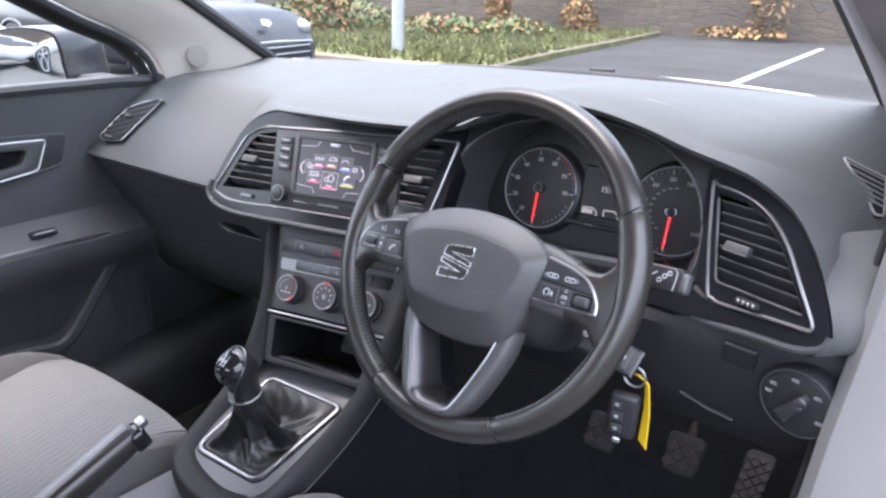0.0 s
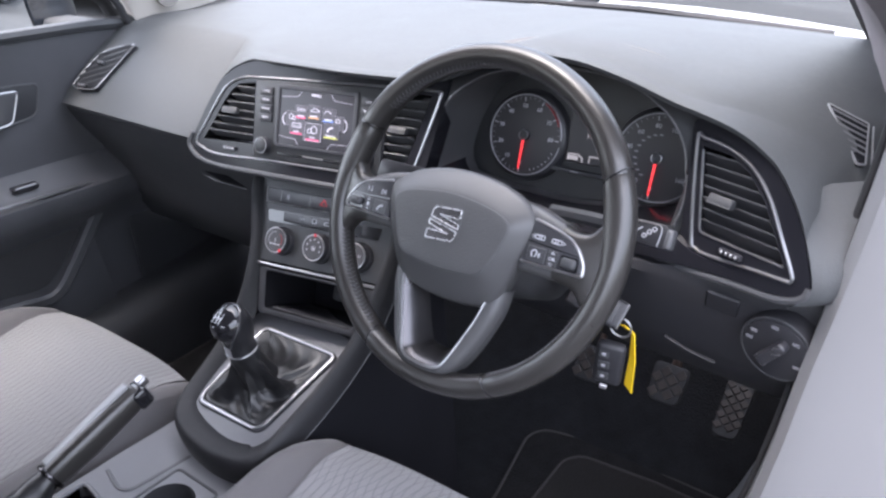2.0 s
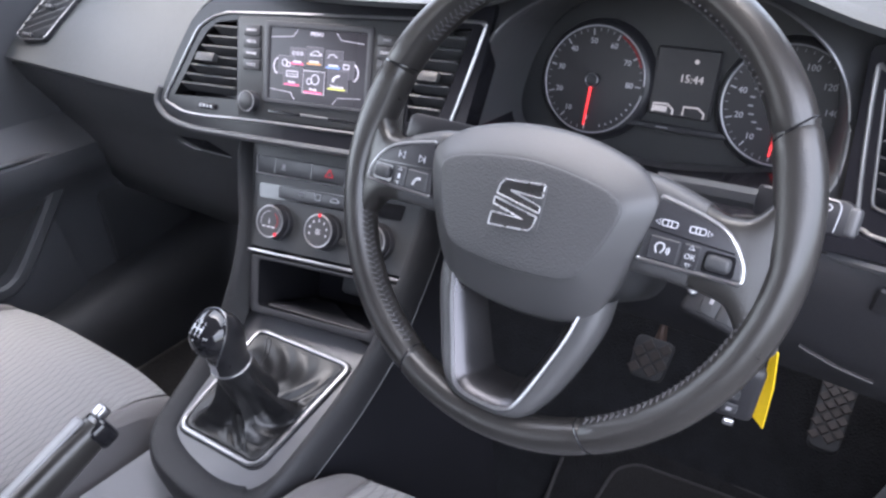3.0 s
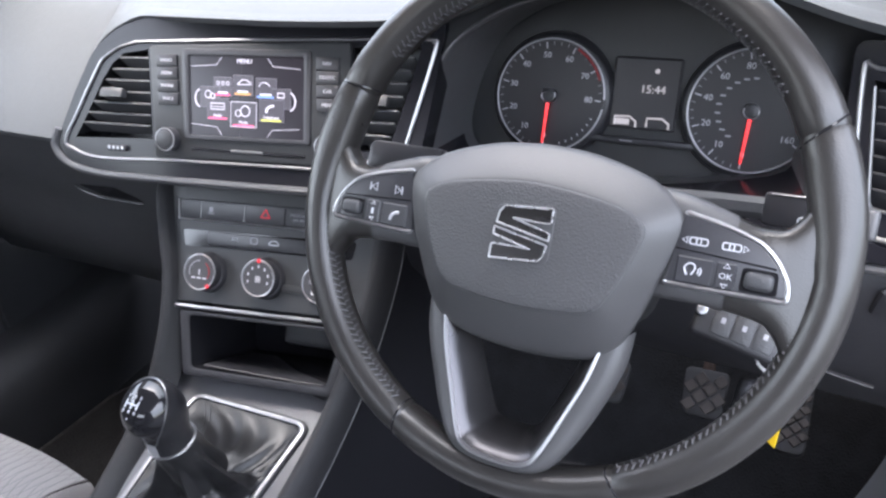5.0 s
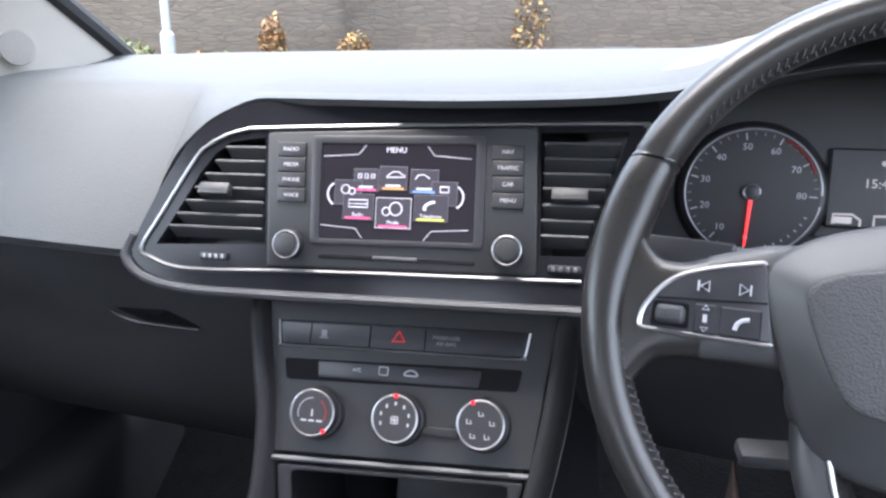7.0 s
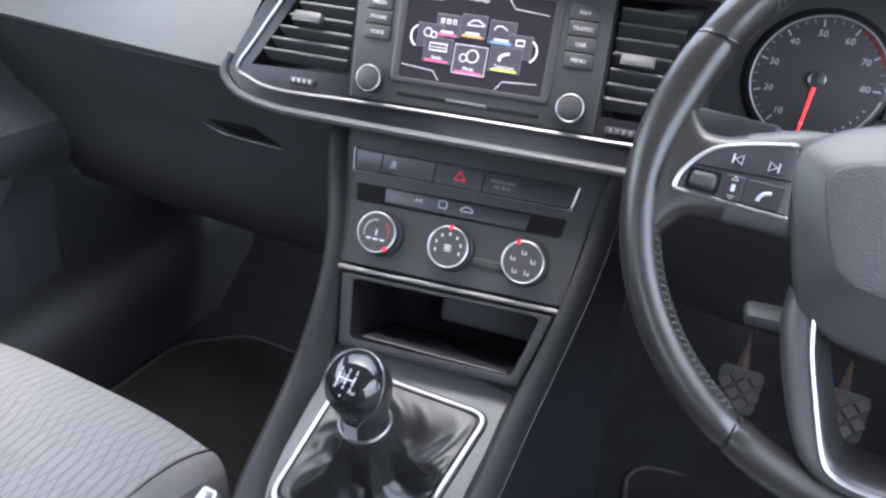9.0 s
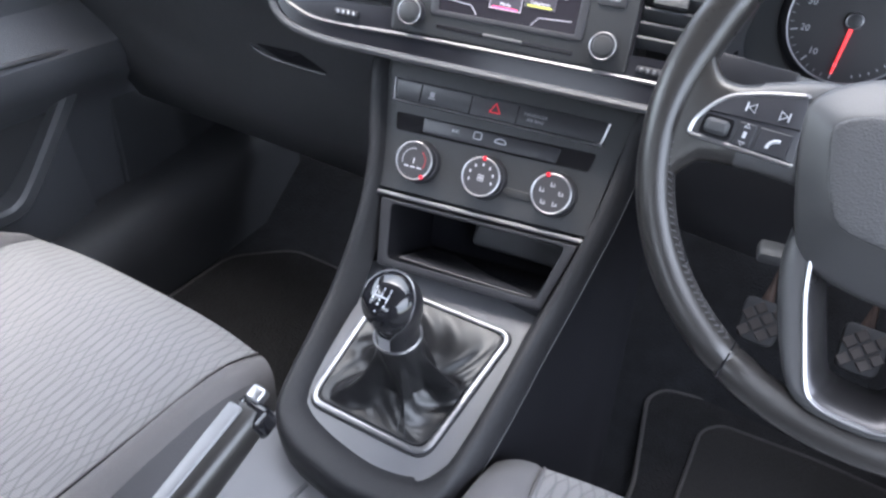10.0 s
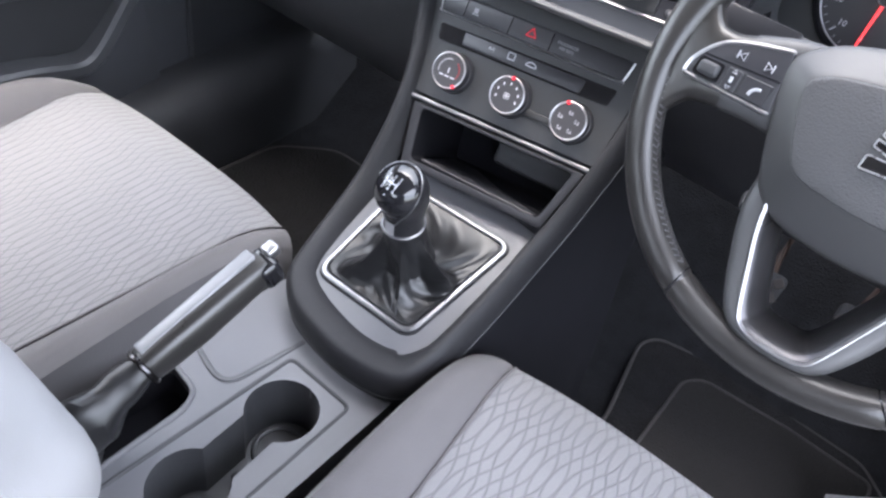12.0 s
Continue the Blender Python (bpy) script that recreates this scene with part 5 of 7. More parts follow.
slot_o = rounded([(-0.108, -0.080), (-0.058, -0.086), (-0.047, -0.106), (-0.042, -0.33), (-0.108, -0.33)], 0.01, 4)
part("rear_deck", plate(ldk, [co, slot_o], -0.02, 0.0, DECK), M["deck"], con, "pale grey lower deck")
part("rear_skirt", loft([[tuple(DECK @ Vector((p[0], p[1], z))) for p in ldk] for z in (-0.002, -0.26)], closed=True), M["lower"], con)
# slot walls and floor carry the slot's shade as a near-black colour
part("slot_wall", loft([[tuple(DECK @ Vector((p[0], p[1], z))) for p in slot_o] for z in (0.0, -0.06)], closed=True), M["pocket"], con)
part("slot_floor", prism(slot_o, -0.058, -0.052, 0, m=DECK), M["pocket"], con, "floor of the handbrake slot, near-black for shade")
part("slot_edge", tube([DECK @ Vector((p[0], p[1], 0.0)) for p in slot_o], 0.003, True), M["deck"], con)
part("deck_ridge", tube([DECK @ Vector(p) for p in spline([(-0.104, -0.050, 0.0), (-0.064, -0.060, 0.001), (-0.046, -0.054, 0.001), (-0.040, -0.030, 0.001), (-0.034, 0.034, 0.0)], 5, False)], 0.003, flat=0.6), M["console"], con)

cups = thing("cup_holder", "grey twin cup holder tray set in the console", "cup holder")
CR = 0.037
c1, c2 = (0.016, -0.040), (0.020, -0.150)
fig = []
for (cx_, cy_), lo_, hi_ in ((c1, -55, 235), (c2, 125, 415)):
    fig += arc(CR, lo_, hi_, 22, cx_, cy_)
tray_in = [(0.018 + (p[0] - 0.018) * 0.955, -0.16 + (p[1] + 0.16) * 0.985) for p in co]
part("tray", plate(tray_in, [fig], -0.015, -0.001, DECK), M["deck"], cups)
part("joint", tube([DECK @ Vector((p[0], p[1], -0.001)) for p in co], 0.0022, True), M["lower"], cups, "dark joint round the tray")
part("cup_wall", loft([[tuple(DECK @ Vector((0.018 + (p[0] - 0.018) * s, p[1], z))) for p in fig] for z, s in ((-0.001, 1.0), (-0.004, 0.985), (-0.03, 0.95), (-0.075, 0.90))], closed=True), M["lower"], cups)
part("cup_floor", prism([(0.018 + (p[0] - 0.018) * 0.9, p[1]) for p in fig], -0.08, -0.074, 0, m=DECK), M["console"], cups)
for c in (c1, c2):
    part("cup_base", tube([DECK @ Vector((p[0], p[1], -0.072)) for p in arc(0.027, 0, 350, 30, *c)], 0.003, True), M["console"], cups)
part("divider", rbox(0.018, 0.008, 0.016, 0.003, 2, DECK @ pose(0.018, -0.095, -0.066)), M["lower"], cups)

# ---- gear lever ----
gl = thing("gear_lever", "gear lever with gloss black knob and leather gaiter", "gear lever")
FRM = [(-0.0660, -0.0800, 0.016), (-0.0730, 0.0700, 0.016), (0.0770, 0.0740, 0.014), (0.0620, -0.0770, 0.016)]
fo, fi = rounded(FRM, 0.016, 7), rounded([(p[0] * 0.93, p[1] * 0.93, 0.014) for p in FRM], 0.014, 7)
part("frame_base", ring(rounded([(p[0] * 1.06, p[1] * 1.06, 0.018) for p in FRM], 0.018, 7), fi, -0.004, 0.0012, GEAR, 0.0005), M["cheek"], gl)
part("frame", tube([(p[0], p[1], 0.003) for p in fo], 0.0034, True, 10, flat=0.8, m=GEAR), M["alu"], gl, "satin chrome frame round the gaiter")
GT = GEAR.inverted() @ Vector((0.0085, -0.158, 0.712))
loopn = 120
cum = [0.0]
for i in range(len(fi)):
    a, b = Vector(fi[i]), Vector(fi[(i + 1) % len(fi)])
    cum.append(cum[-1] + (b - a).length)
gp = []
for k in range(loopn):
    d = cum[-1] * k / loopn
    i = max(j for j in range(len(fi)) if cum[j] <= d + 1e-9)
    gp.append(Vector(fi[i]).lerp(Vector(fi[(i + 1) % len(fi)]), (d - cum[i]) / max(1e-9, cum[i + 1] - cum[i])))


def bump(x, c, w):
    d = (x - c + 180) % 360 - 180
    return max(0.0, 1 - abs(d) / w)


# folds: angle, half width, how far the neck stands out, how high the flap lies
FOLDS = ((-2, 17, 0.030, 0.017), (-128, 20, 0.024, 0.013), (-62, 15, 0.012, 0.003), (125, 24, 0.005, 0.002), (178, 18, 0.010, 0.006))
rows = []
for k in range(37):
    t = k / 36
    row = []
    for p in gp:
        deg = math.degrees(math.atan2(p.y - GT.y * 0.4, p.x - GT.x * 0.4))
        dirn = Vector((math.cos(radians(deg)), math.sin(radians(deg))))
        top = Vector((GT.x, GT.y))
        fold = sum(f[2] * bump(deg, f[0], f[1]) for f in FOLDS)
        flap = sum(f[3] * bump(deg, f[0], f[1] * 1.3) for f in FOLDS)
        foot_r = 0.028 + fold
        if t < 0.5:
            s_ = t / 0.5
            q = p.lerp(top * 0.92 + dirn * foot_r, s_ ** 0.95)
            slack = -0.0030 * math.sin(math.pi * min(1, s_ * 1.15)) * (1 - min(1, fold / 0.012))
            z = 0.0040 + 0.004 * s_ + 0.010 * s_ ** 2 + flap * math.sin(math.pi * 0.5 * s_) ** 1.5 + slack + 0.0016 * math.sin(deg * 0.21 + 9 * s_) * math.sin(math.pi * s_)
        else:
            c_ = (t - 0.5) / 0.5
            sink = 1 - (1 - c_) ** 1.6
            q = top * (0.92 + 0.08 * c_) + dirn * (foot_r + (0.0215 - foot_r) * sink ** 0.8 + 0.0009 * math.sin(radians(deg) * 6 + 7 * c_) * (1 - c_) * c_ * 4)
            z0 = 0.018 + flap
            z = z0 + (GT.z - z0) * c_
        row.append((q.x, q.y, z))
    rows.append(row)
part("gaiter", moved(loft(rows, closed=True), GEAR), M["boot"], gl, "creased black leather gaiter", smooth=40)
for k0 in (36, 100):
    for dk in (0, 2):
        part("gaiter_seam", tube([(rows[k][(k0 + dk) % loopn][0], rows[k][(k0 + dk) % loopn][1], rows[k][(k0 + dk) % loopn][2] + 0.0006) for k in range(1, 16)], 0.0006, seg=5, m=GEAR), M["lower"], gl)

KB, KT = Vector((0.0085, -0.158, 0.708)), Vector((0.0075, -0.170, 0.783))
kax = (KT - KB).normalized()
KX = Vector((1, 0, 0)) - kax * kax.x
KX.normalize()
KM = Matrix.Translation(KB) @ Matrix((KX, kax.cross(KX), kax)).transposed().to_4x4()
KZ = [0.0, 0.004, 0.009, 0.014, 0.024, 0.036, 0.047, 0.056, 0.064, 0.070, 0.0745, 0.077, 0.078]
KR = [0.0200, 0.0210, 0.0205, 0.0198, 0.0208, 0.0232, 0.0250, 0.0255, 0.0240, 0.0203, 0.0145, 0.0075, 0.0006]


def knob_at(deg, z, out=0.0):
    """A point of the knob's skin; its crown leans back towards the driver."""
    r = smoothed(z, KZ, KR) + out * (1 if z < 0.074 else 0.3)
    a = radians(deg)
    x, y, h = r * math.cos(a) * 0.98, r * math.sin(a) * 1.03, z - 0.040 + out * max(0, (z - 0.05) / 0.028)
    k = min(1, max(0, (z - 0.016) / 0.045))
    lean = radians(27) * k * k * (3 - 2 * k)
    return Vector((x, y * math.cos(lean) - h * math.sin(lean) + 0.004 * k, y * math.sin(lean) + h * math.cos(lean) + 0.040))


zs = sorted(set(KZ + [0.019, 0.030, 0.042, 0.052, 0.060, 0.067, 0.0725, 0.076]))
part("knob", loft([[tuple(KM @ knob_at(360 * i / 40, z)) for i in range(40)] for z in zs], closed=True, caps=True), M["knob_skin"], gl, "satin black gear knob", smooth=70)
part("collar_ring", tube([KM @ knob_at(360 * i / 36, 0.006, 0.0004) for i in range(36)], 0.0016, True), M["alu"], gl, "silver collar ring")
# gloss plate over the crown that runs down the side towards the driver
def plate_low(deg):
    d = abs((deg + 90 + 180) % 360 - 180)
    return smoothed(d, [0, 18, 34, 60, 90, 130, 180], [0.020, 0.024, 0.041, 0.056, 0.0635, 0.0672, 0.0682])


rows = []
for u in (0.0, 0.12, 0.28, 0.45, 0.62, 0.78, 0.90, 0.97, 1.0):
    row = []
    for i in range(60):
        z0 = plate_low(6 * i)
        row.append(tuple(KM @ knob_at(6 * i, z0 + (0.0779 - z0) * u, 0.0008)))
    rows.append(row)
cap = part("shift_plate", loft(rows, closed=True), M["knob"], gl, "gloss black plate with the shift pattern", smooth=75)
part("plate_edge", tube([Vector(q) for q in rows[0]], 0.0008, True, 6), M["alu"], cap, "thin chrome edge")
part("chrome_clip", loft([[tuple(KM @ knob_at(-90 + dg, z, 0.0016)) for dg in (-17, -9, 0, 9, 17)] for z in (0.009, 0.015, 0.021, 0.025)]), M["badge"], gl, "chrome clip")
TOP = KM @ Matrix.Translation(knob_at(-90, 0.0776, 0.0010)) @ pose(0, 0, 0, 27) @ pose(0.0, -0.001, 0.0004)
sp_ = [tube([(-0.0065, 0.0, 0.0), (0.0065, 0.0, 0.0)], 0.0007, seg=6, m=TOP)]
for x in (-0.0065, 0.0, 0.0065):
    sp_.append(tube([(x, -0.0038, 0.0), (x, 0.0038, 0.0)], 0.0007, seg=6, m=TOP))
part("shift_lines", join(*sp_), M["print"], cap)
for i, (x, y) in enumerate(((-0.0065, 0.0066), (-0.0065, -0.0066), (0.0, 0.0066), (0.0, -0.0066), (0.0065, 0.0066), (0.0065, -0.0066))):
    part("numeral", letters(str(i + 1), 0.0044, TOP @ pose(x, y, -0.0002)), M["print"], cap)
part("mark", disc(0.0007, 0, 0.0005, 0, 10, TOP @ pose(0.0, -0.0125, -0.0022, 20)), M["print"], cap)

# ---- handbrake ----
hb = thing("handbrake", "leather handbrake lever with silver strip and button", "handbrake")
HB0, HB1 = Vector((-0.062, -0.54, 0.598)), Vector((-0.0480, -0.285, 0.699))
hax = (HB1 - HB0).normalized()
hside = hax.cross(Vector((0, 0, 1))).normalized()
hup = hside.cross(hax)
HM = Matrix.Translation(HB0) @ Matrix((hside, hax, hup)).transposed().to_4x4()
rows = []
for y, w, h, zc in ((0.135, 0.0135, 0.016, 0.0), (0.15, 0.0155, 0.018, 0.0), (0.19, 0.0165, 0.0195, -0.001), (0.23, 0.0160, 0.0185, -0.001), (0.262, 0.0150, 0.0170, -0.001), (0.272, 0.0135, 0.0150, -0.001)):
    rows.append([(w * math.copysign(abs(math.cos(a)) ** 0.7, math.cos(a)), y, zc + h * math.copysign(abs(math.sin(a)) ** 0.7, math.sin(a))) for a in (2 * math.pi * i / 24 for i in range(24))])
part("grip", moved(loft(rows, closed=True, caps=True), HM), M["leather"], hb, "black leather grip")
part("silver_strip", rbox(0.0135, 0.126, 0.006, 0.0025, 3, HM @ pose(-0.005, 0.205, 0.0165, 0.5)), M["silver_plastic"], hb, "satin strip along the top")
part("end_cap", rbox(0.030, 0.022, 0.030, 0.006, 3, HM @ pose(0.002, 0.270, -0.004)), M["knob"], hb)
part("button", rbox(0.014, 0.014, 0.012, 0.003, 3, HM @ pose(-0.001, 0.284, 0.008)), M["chrome"], hb, "chrome release button")
part("ring", tube([HM @ Vector((0.0158 * math.cos(a), 0.137, 0.018 * math.sin(a))) for a in (2 * math.pi * i / 24 for i in range(24))], 0.0030, True), M["dark_chrome"], hb)
rows = []
for k in range(15):
    t = k / 14
    y = 0.135 - 0.15 * t
    w, h = 0.0145 + 0.022 * t ** 1.2, 0.0165 + 0.040 * t ** 1.2
    bag = 0.0035 * math.sin(7 * math.pi * t) * min(1, 3 * t)
    rows.append([((w + bag) * math.cos(a) * (1 + 0.07 * math.sin(4 * a + 5 * t)), y + 0.034 * t * max(0, -math.sin(a)) + 0.006 * math.sin(2 * a), -0.020 * t + (h + bag) * math.sin(a) * (1 + 0.06 * math.sin(3 * a + 6 * t))) for a in (2 * math.pi * i / 36 for i in range(36))])
part("gaiter", moved(loft(rows, closed=True), HM), M["boot"], hb, "creased black leather gaiter")

# ---- centre armrest ----
ar = thing("armrest", "pale grey padded centre armrest", "armrest")
part("pad", rbox(0.175, 0.36, 0.095, 0.042, 6, pose(-0.018, -0.678, 0.722, 0, 0, 0)), M["armrest"], ar)
part("support", rbox(0.09, 0.12, 0.16, 0.01, 2, pose(-0.02, -0.80, 0.60)), M["lower"], ar)

# ---- steering wheel ----
sw_ = thing("steering_wheel", "three-spoke leather steering wheel with worn rim", "steering wheel")
RR = 0.1688


def rim_point(deg, t, grow=0.0):
    """A point of the rim's skin: deg round the wheel, t round the section."""
    a = radians(deg)
    d = deg % 360
    grip = sum(math.exp(-((d - c) / 15.0) ** 2) for c in (16, 164))
    lower = sum(math.exp(-((d - c) / 26.0) ** 2) for c in (215, 325))
    w, h = 0.0126 * (1 + 0.16 * grip) + grow, 0.0160 * (1 + 0.06 * grip - 0.05 * lower) + grow
    c, n = math.cos(t), math.sin(t)
    # the thumb rests are flattened towards the driver
    flat = 1 - 0.16 * grip * max(0, n) ** 2
    r = RR + w * math.copysign(abs(c) ** 0.92, c) - 0.0022 * grip
    return (r * math.cos(a), r * math.sin(a), h * flat * math.copysign(abs(n) ** 0.92, n) - 0.001)


SEAMS = (26.5, 153.5, 243.5, 297.5)
for a0, a1 in ((26.5, 153.5), (153.5, 243.5), (243.5, 297.5), (297.5, 386.5)):
    n = max(10, int((a1 - a0) / 2.5))
    secs = []
    for i in range(n + 1):
        # each leather piece tucks in a little at its ends
        tuck = -0.0011 if i in (0, n) else (-0.0003 if i in (1, n - 1) else 0.0)
        deg = a0 + (a1 - a0) * (i / n if i not in (1, n - 1) else (0.35 / n if i == 1 else 1 - 0.35 / n))
        secs.append([rim_point(deg, 2 * math.pi * j / 24, tuck) for j in range(24)])
    part("rim", moved(loft(secs, closed=True, caps=True), WHEEL), M["leather"], sw_, "worn black leather rim section", smooth=50)
for a in SEAMS:
    part("rim_seam", tube([rim_point(a + 1.6 * math.cos(t), t, -0.0007) for t in (2 * math.pi * j / 24 for j in range(24))], 0.0008, True, 6, m=WHEEL), M["knob"], sw_)
# stitches along the inner side of the rim
st = []
for a0, a1 in ((36, 144), (190, 242), (299, 350)):
    for i in range(int((a1 - a0) / 1.75)):
        a = a0 + 1.75 * i
        for tt, tu, da in ((2.45, 2.80, 0.75), (2.80, 3.10, -0.45)):
            st.append(tube([rim_point(a, tt, 0.0004), rim_point(a + da, tu, 0.0004)], 0.00055, seg=4, m=WHEEL))
tagged(part("stitching", join(*st), M["deck"], sw_), kind="stuff")

# hub: smooth surround, grained airbag cover
HUB = [(0.0, 0.0495), (0.025, 0.0480), (0.045, 0.0440), (0.066, 0.0370), (0.080, 0.0280), (0.0885, 0.0180), (0.0885, 0.0060), (0.0845, -0.0100), (0.078, -0.0300), (0.0705, -0.0510), (0.0620, -0.0680), (0.0520, -0.0765), (0.0350, -0.0815), (0.0150, -0.0840), (0.0, -0.0845)]
COVER = [(0.0, 0.0240), (0.030, 0.0215), (0.055, 0.0168), (0.0675, 0.0108), (0.0705, 0.0030), (0.0640, -0.0180), (0.0570, -0.0335), (0.0480, -0.0455), (0.0280, -0.0497), (0.0, -0.0515)]


def by_angle(half, n=96, soft=4):
    """A mirrored outline with its points at even angles about the hub's middle."""
    pts = spline(half + [(-x, y) for x, y in half[-2:0:-1]], soft)
    ang = [math.atan2(q[1] + 0.015, q[0]) for q in pts]
    rad = [math.hypot(q[0], q[1] + 0.015) for q in pts]
    order = sorted(range(len(pts)), key=lambda i: ang[i])
    xs_, ys_ = [ang[i] for i in order], [rad[i] for i in order]
    xs_, ys_ = [xs_[-1] - 2 * math.pi] + xs_ + [xs_[0] + 2 * math.pi], [ys_[-1]] + ys_ + [ys_[0]]
    out = []
    for k in range(n):
        a = -math.pi + 2 * math.pi * k / n
        r = float(np.interp(a, xs_, ys_))
        out.append((r * math.cos(a), r * math.sin(a) - 0.015))
    return out


hub_o, hub_i = by_angle(HUB), by_angle(COVER)


def hub_edge(y):
    return lerp(y, [-0.085, -0.06, -0.02, 0.02, 0.05], [0.001, 0.007, 0.0145, 0.0150, 0.0105])


def hub_row(t, dz=0.0):
    q = []
    for o, i in zip(hub_o, hub_i):
        e = hub_edge(o[1])
        q.append((o[0] + (i[0] - o[0]) * t, o[1] + (i[1] - o[1]) * t, e + (0.0272 - e) * (1 - (1 - t) ** 1.15) + dz))
    return q


rows = [[(o[0] * 0.95, o[1] * 0.95 - 0.001, hub_edge(o[1]) - 0.026) for o in hub_o], [(o[0], o[1], hub_edge(o[1]) - 0.008) for o in hub_o], hub_row(0.0, -0.003), hub_row(0.045, -0.0006)] + [hub_row(t) for t in (0.10, 0.22, 0.36, 0.52, 0.70, 0.86, 0.95, 1.0)]
part("airbag_surround", moved(loft(rows, closed=True, caps=True), WHEEL), M["airbag_rim"], sw_, "smooth grey airbag surround", smooth=55)
rows = [[(p[0] * s, (p[1] + 0.015) * s - 0.015, z) for p in hub_i] for z, s in ((0.0235, 1.006), (0.0276, 1.004), (0.0284, 0.992), (0.0287, 0.965), (0.0293, 0.80), (0.0298, 0.4), (0.0299, 0.02))]
part("airbag_cover", moved(loft(rows, closed=True, caps=True), WHEEL), M["airbag"], sw_, "grained grey airbag cover", smooth=60)
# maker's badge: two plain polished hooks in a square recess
BQ = [(-0.0178, 0.0073), (0.0172, 0.0100), (0.0170, -0.0218), (-0.0188, -0.0250)]


def badge_at(u, v):
    a, b, c, d = (Vector(q) for q in BQ)
    q = a.lerp(b, u).lerp(d.lerp(c, u), v)
    return (q.x, q.y)


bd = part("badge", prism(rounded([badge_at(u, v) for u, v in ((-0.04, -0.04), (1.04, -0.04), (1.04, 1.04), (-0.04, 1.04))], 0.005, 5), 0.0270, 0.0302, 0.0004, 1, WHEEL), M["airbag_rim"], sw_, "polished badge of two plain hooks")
hook = [(0.13, 0.0), (1.0, 0.0), (1.0, 0.26), (0.93, 0.28), (0.30, 0.215), (1.0, 0.455), (1.0, 0.60), (0.02, 0.315), (0.05, 0.10)]
for flip in (False, True):
    o = [badge_at(*((1 - u, 1 - v) if flip else (u, v))) for u, v in hook]
    # hook faces are polished chrome; their dark reflection is put into the colour
    hk = part("badge_hook", prism(rounded(o, 0.0006, 2), 0.0298, 0.0316, 0.0004, 1, WHEEL), M["dark_chrome"], bd)
    # bright bead stands for the glint along the hook's edge
    part("hook_edge", tube([(p[0], p[1], 0.0316) for p in rounded(o, 0.0006, 2)], 0.0006, True, 6, m=WHEEL), M["badge"], hk, "chrome edge drawn bright as a glint")


# side spokes with switch pads
def spoke_bar(s, x0, x1, grow):
    """A rounded bar from the hub that flares into the rim."""
    rows_ = []
    for i in range(29):
        x = x0 + (x1 - x0) * i / 28
        top = smoothed(x, [0.060, 0.078, 0.088, 0.106, 0.118, 0.130, 0.139, 0.147, 0.154, 0.162], [0.0340, 0.0325, 0.0310, 0.0258, 0.0220, 0.0188, 0.0195, 0.0265, 0.0400, 0.0560])
        bot = smoothed(x, [0.060, 0.100, 0.125, 0.138, 0.146, 0.154, 0.162], [-0.0310, -0.0300, -0.0320, -0.0345, -0.0430, -0.0570, -0.0700])
        zt = lerp(x, [0.06, 0.074, 0.086, 0.10, 0.135, 0.150, 0.162], [0.0060, 0.0100, 0.0138, 0.0140, 0.0130, 0.0105, 0.0080])
        zb = lerp(x, [0.07, 0.165], [-0.016, -0.014])
        q = []
        for k in range(32):
            a = 2 * math.pi * k / 32
            c, n_ = math.cos(a), math.sin(a)
            q.append((s * x, (top + bot) / 2 + (top - bot + 2 * grow) / 2 * math.copysign(abs(c) ** 0.5, c), (zt + zb) / 2 + (zt - zb + 2 * grow) / 2 * math.copysign(abs(n_) ** 0.55, n_)))
        rows_.append(q)
    return moved(loft(rows_, closed=True, caps=True), WHEEL)


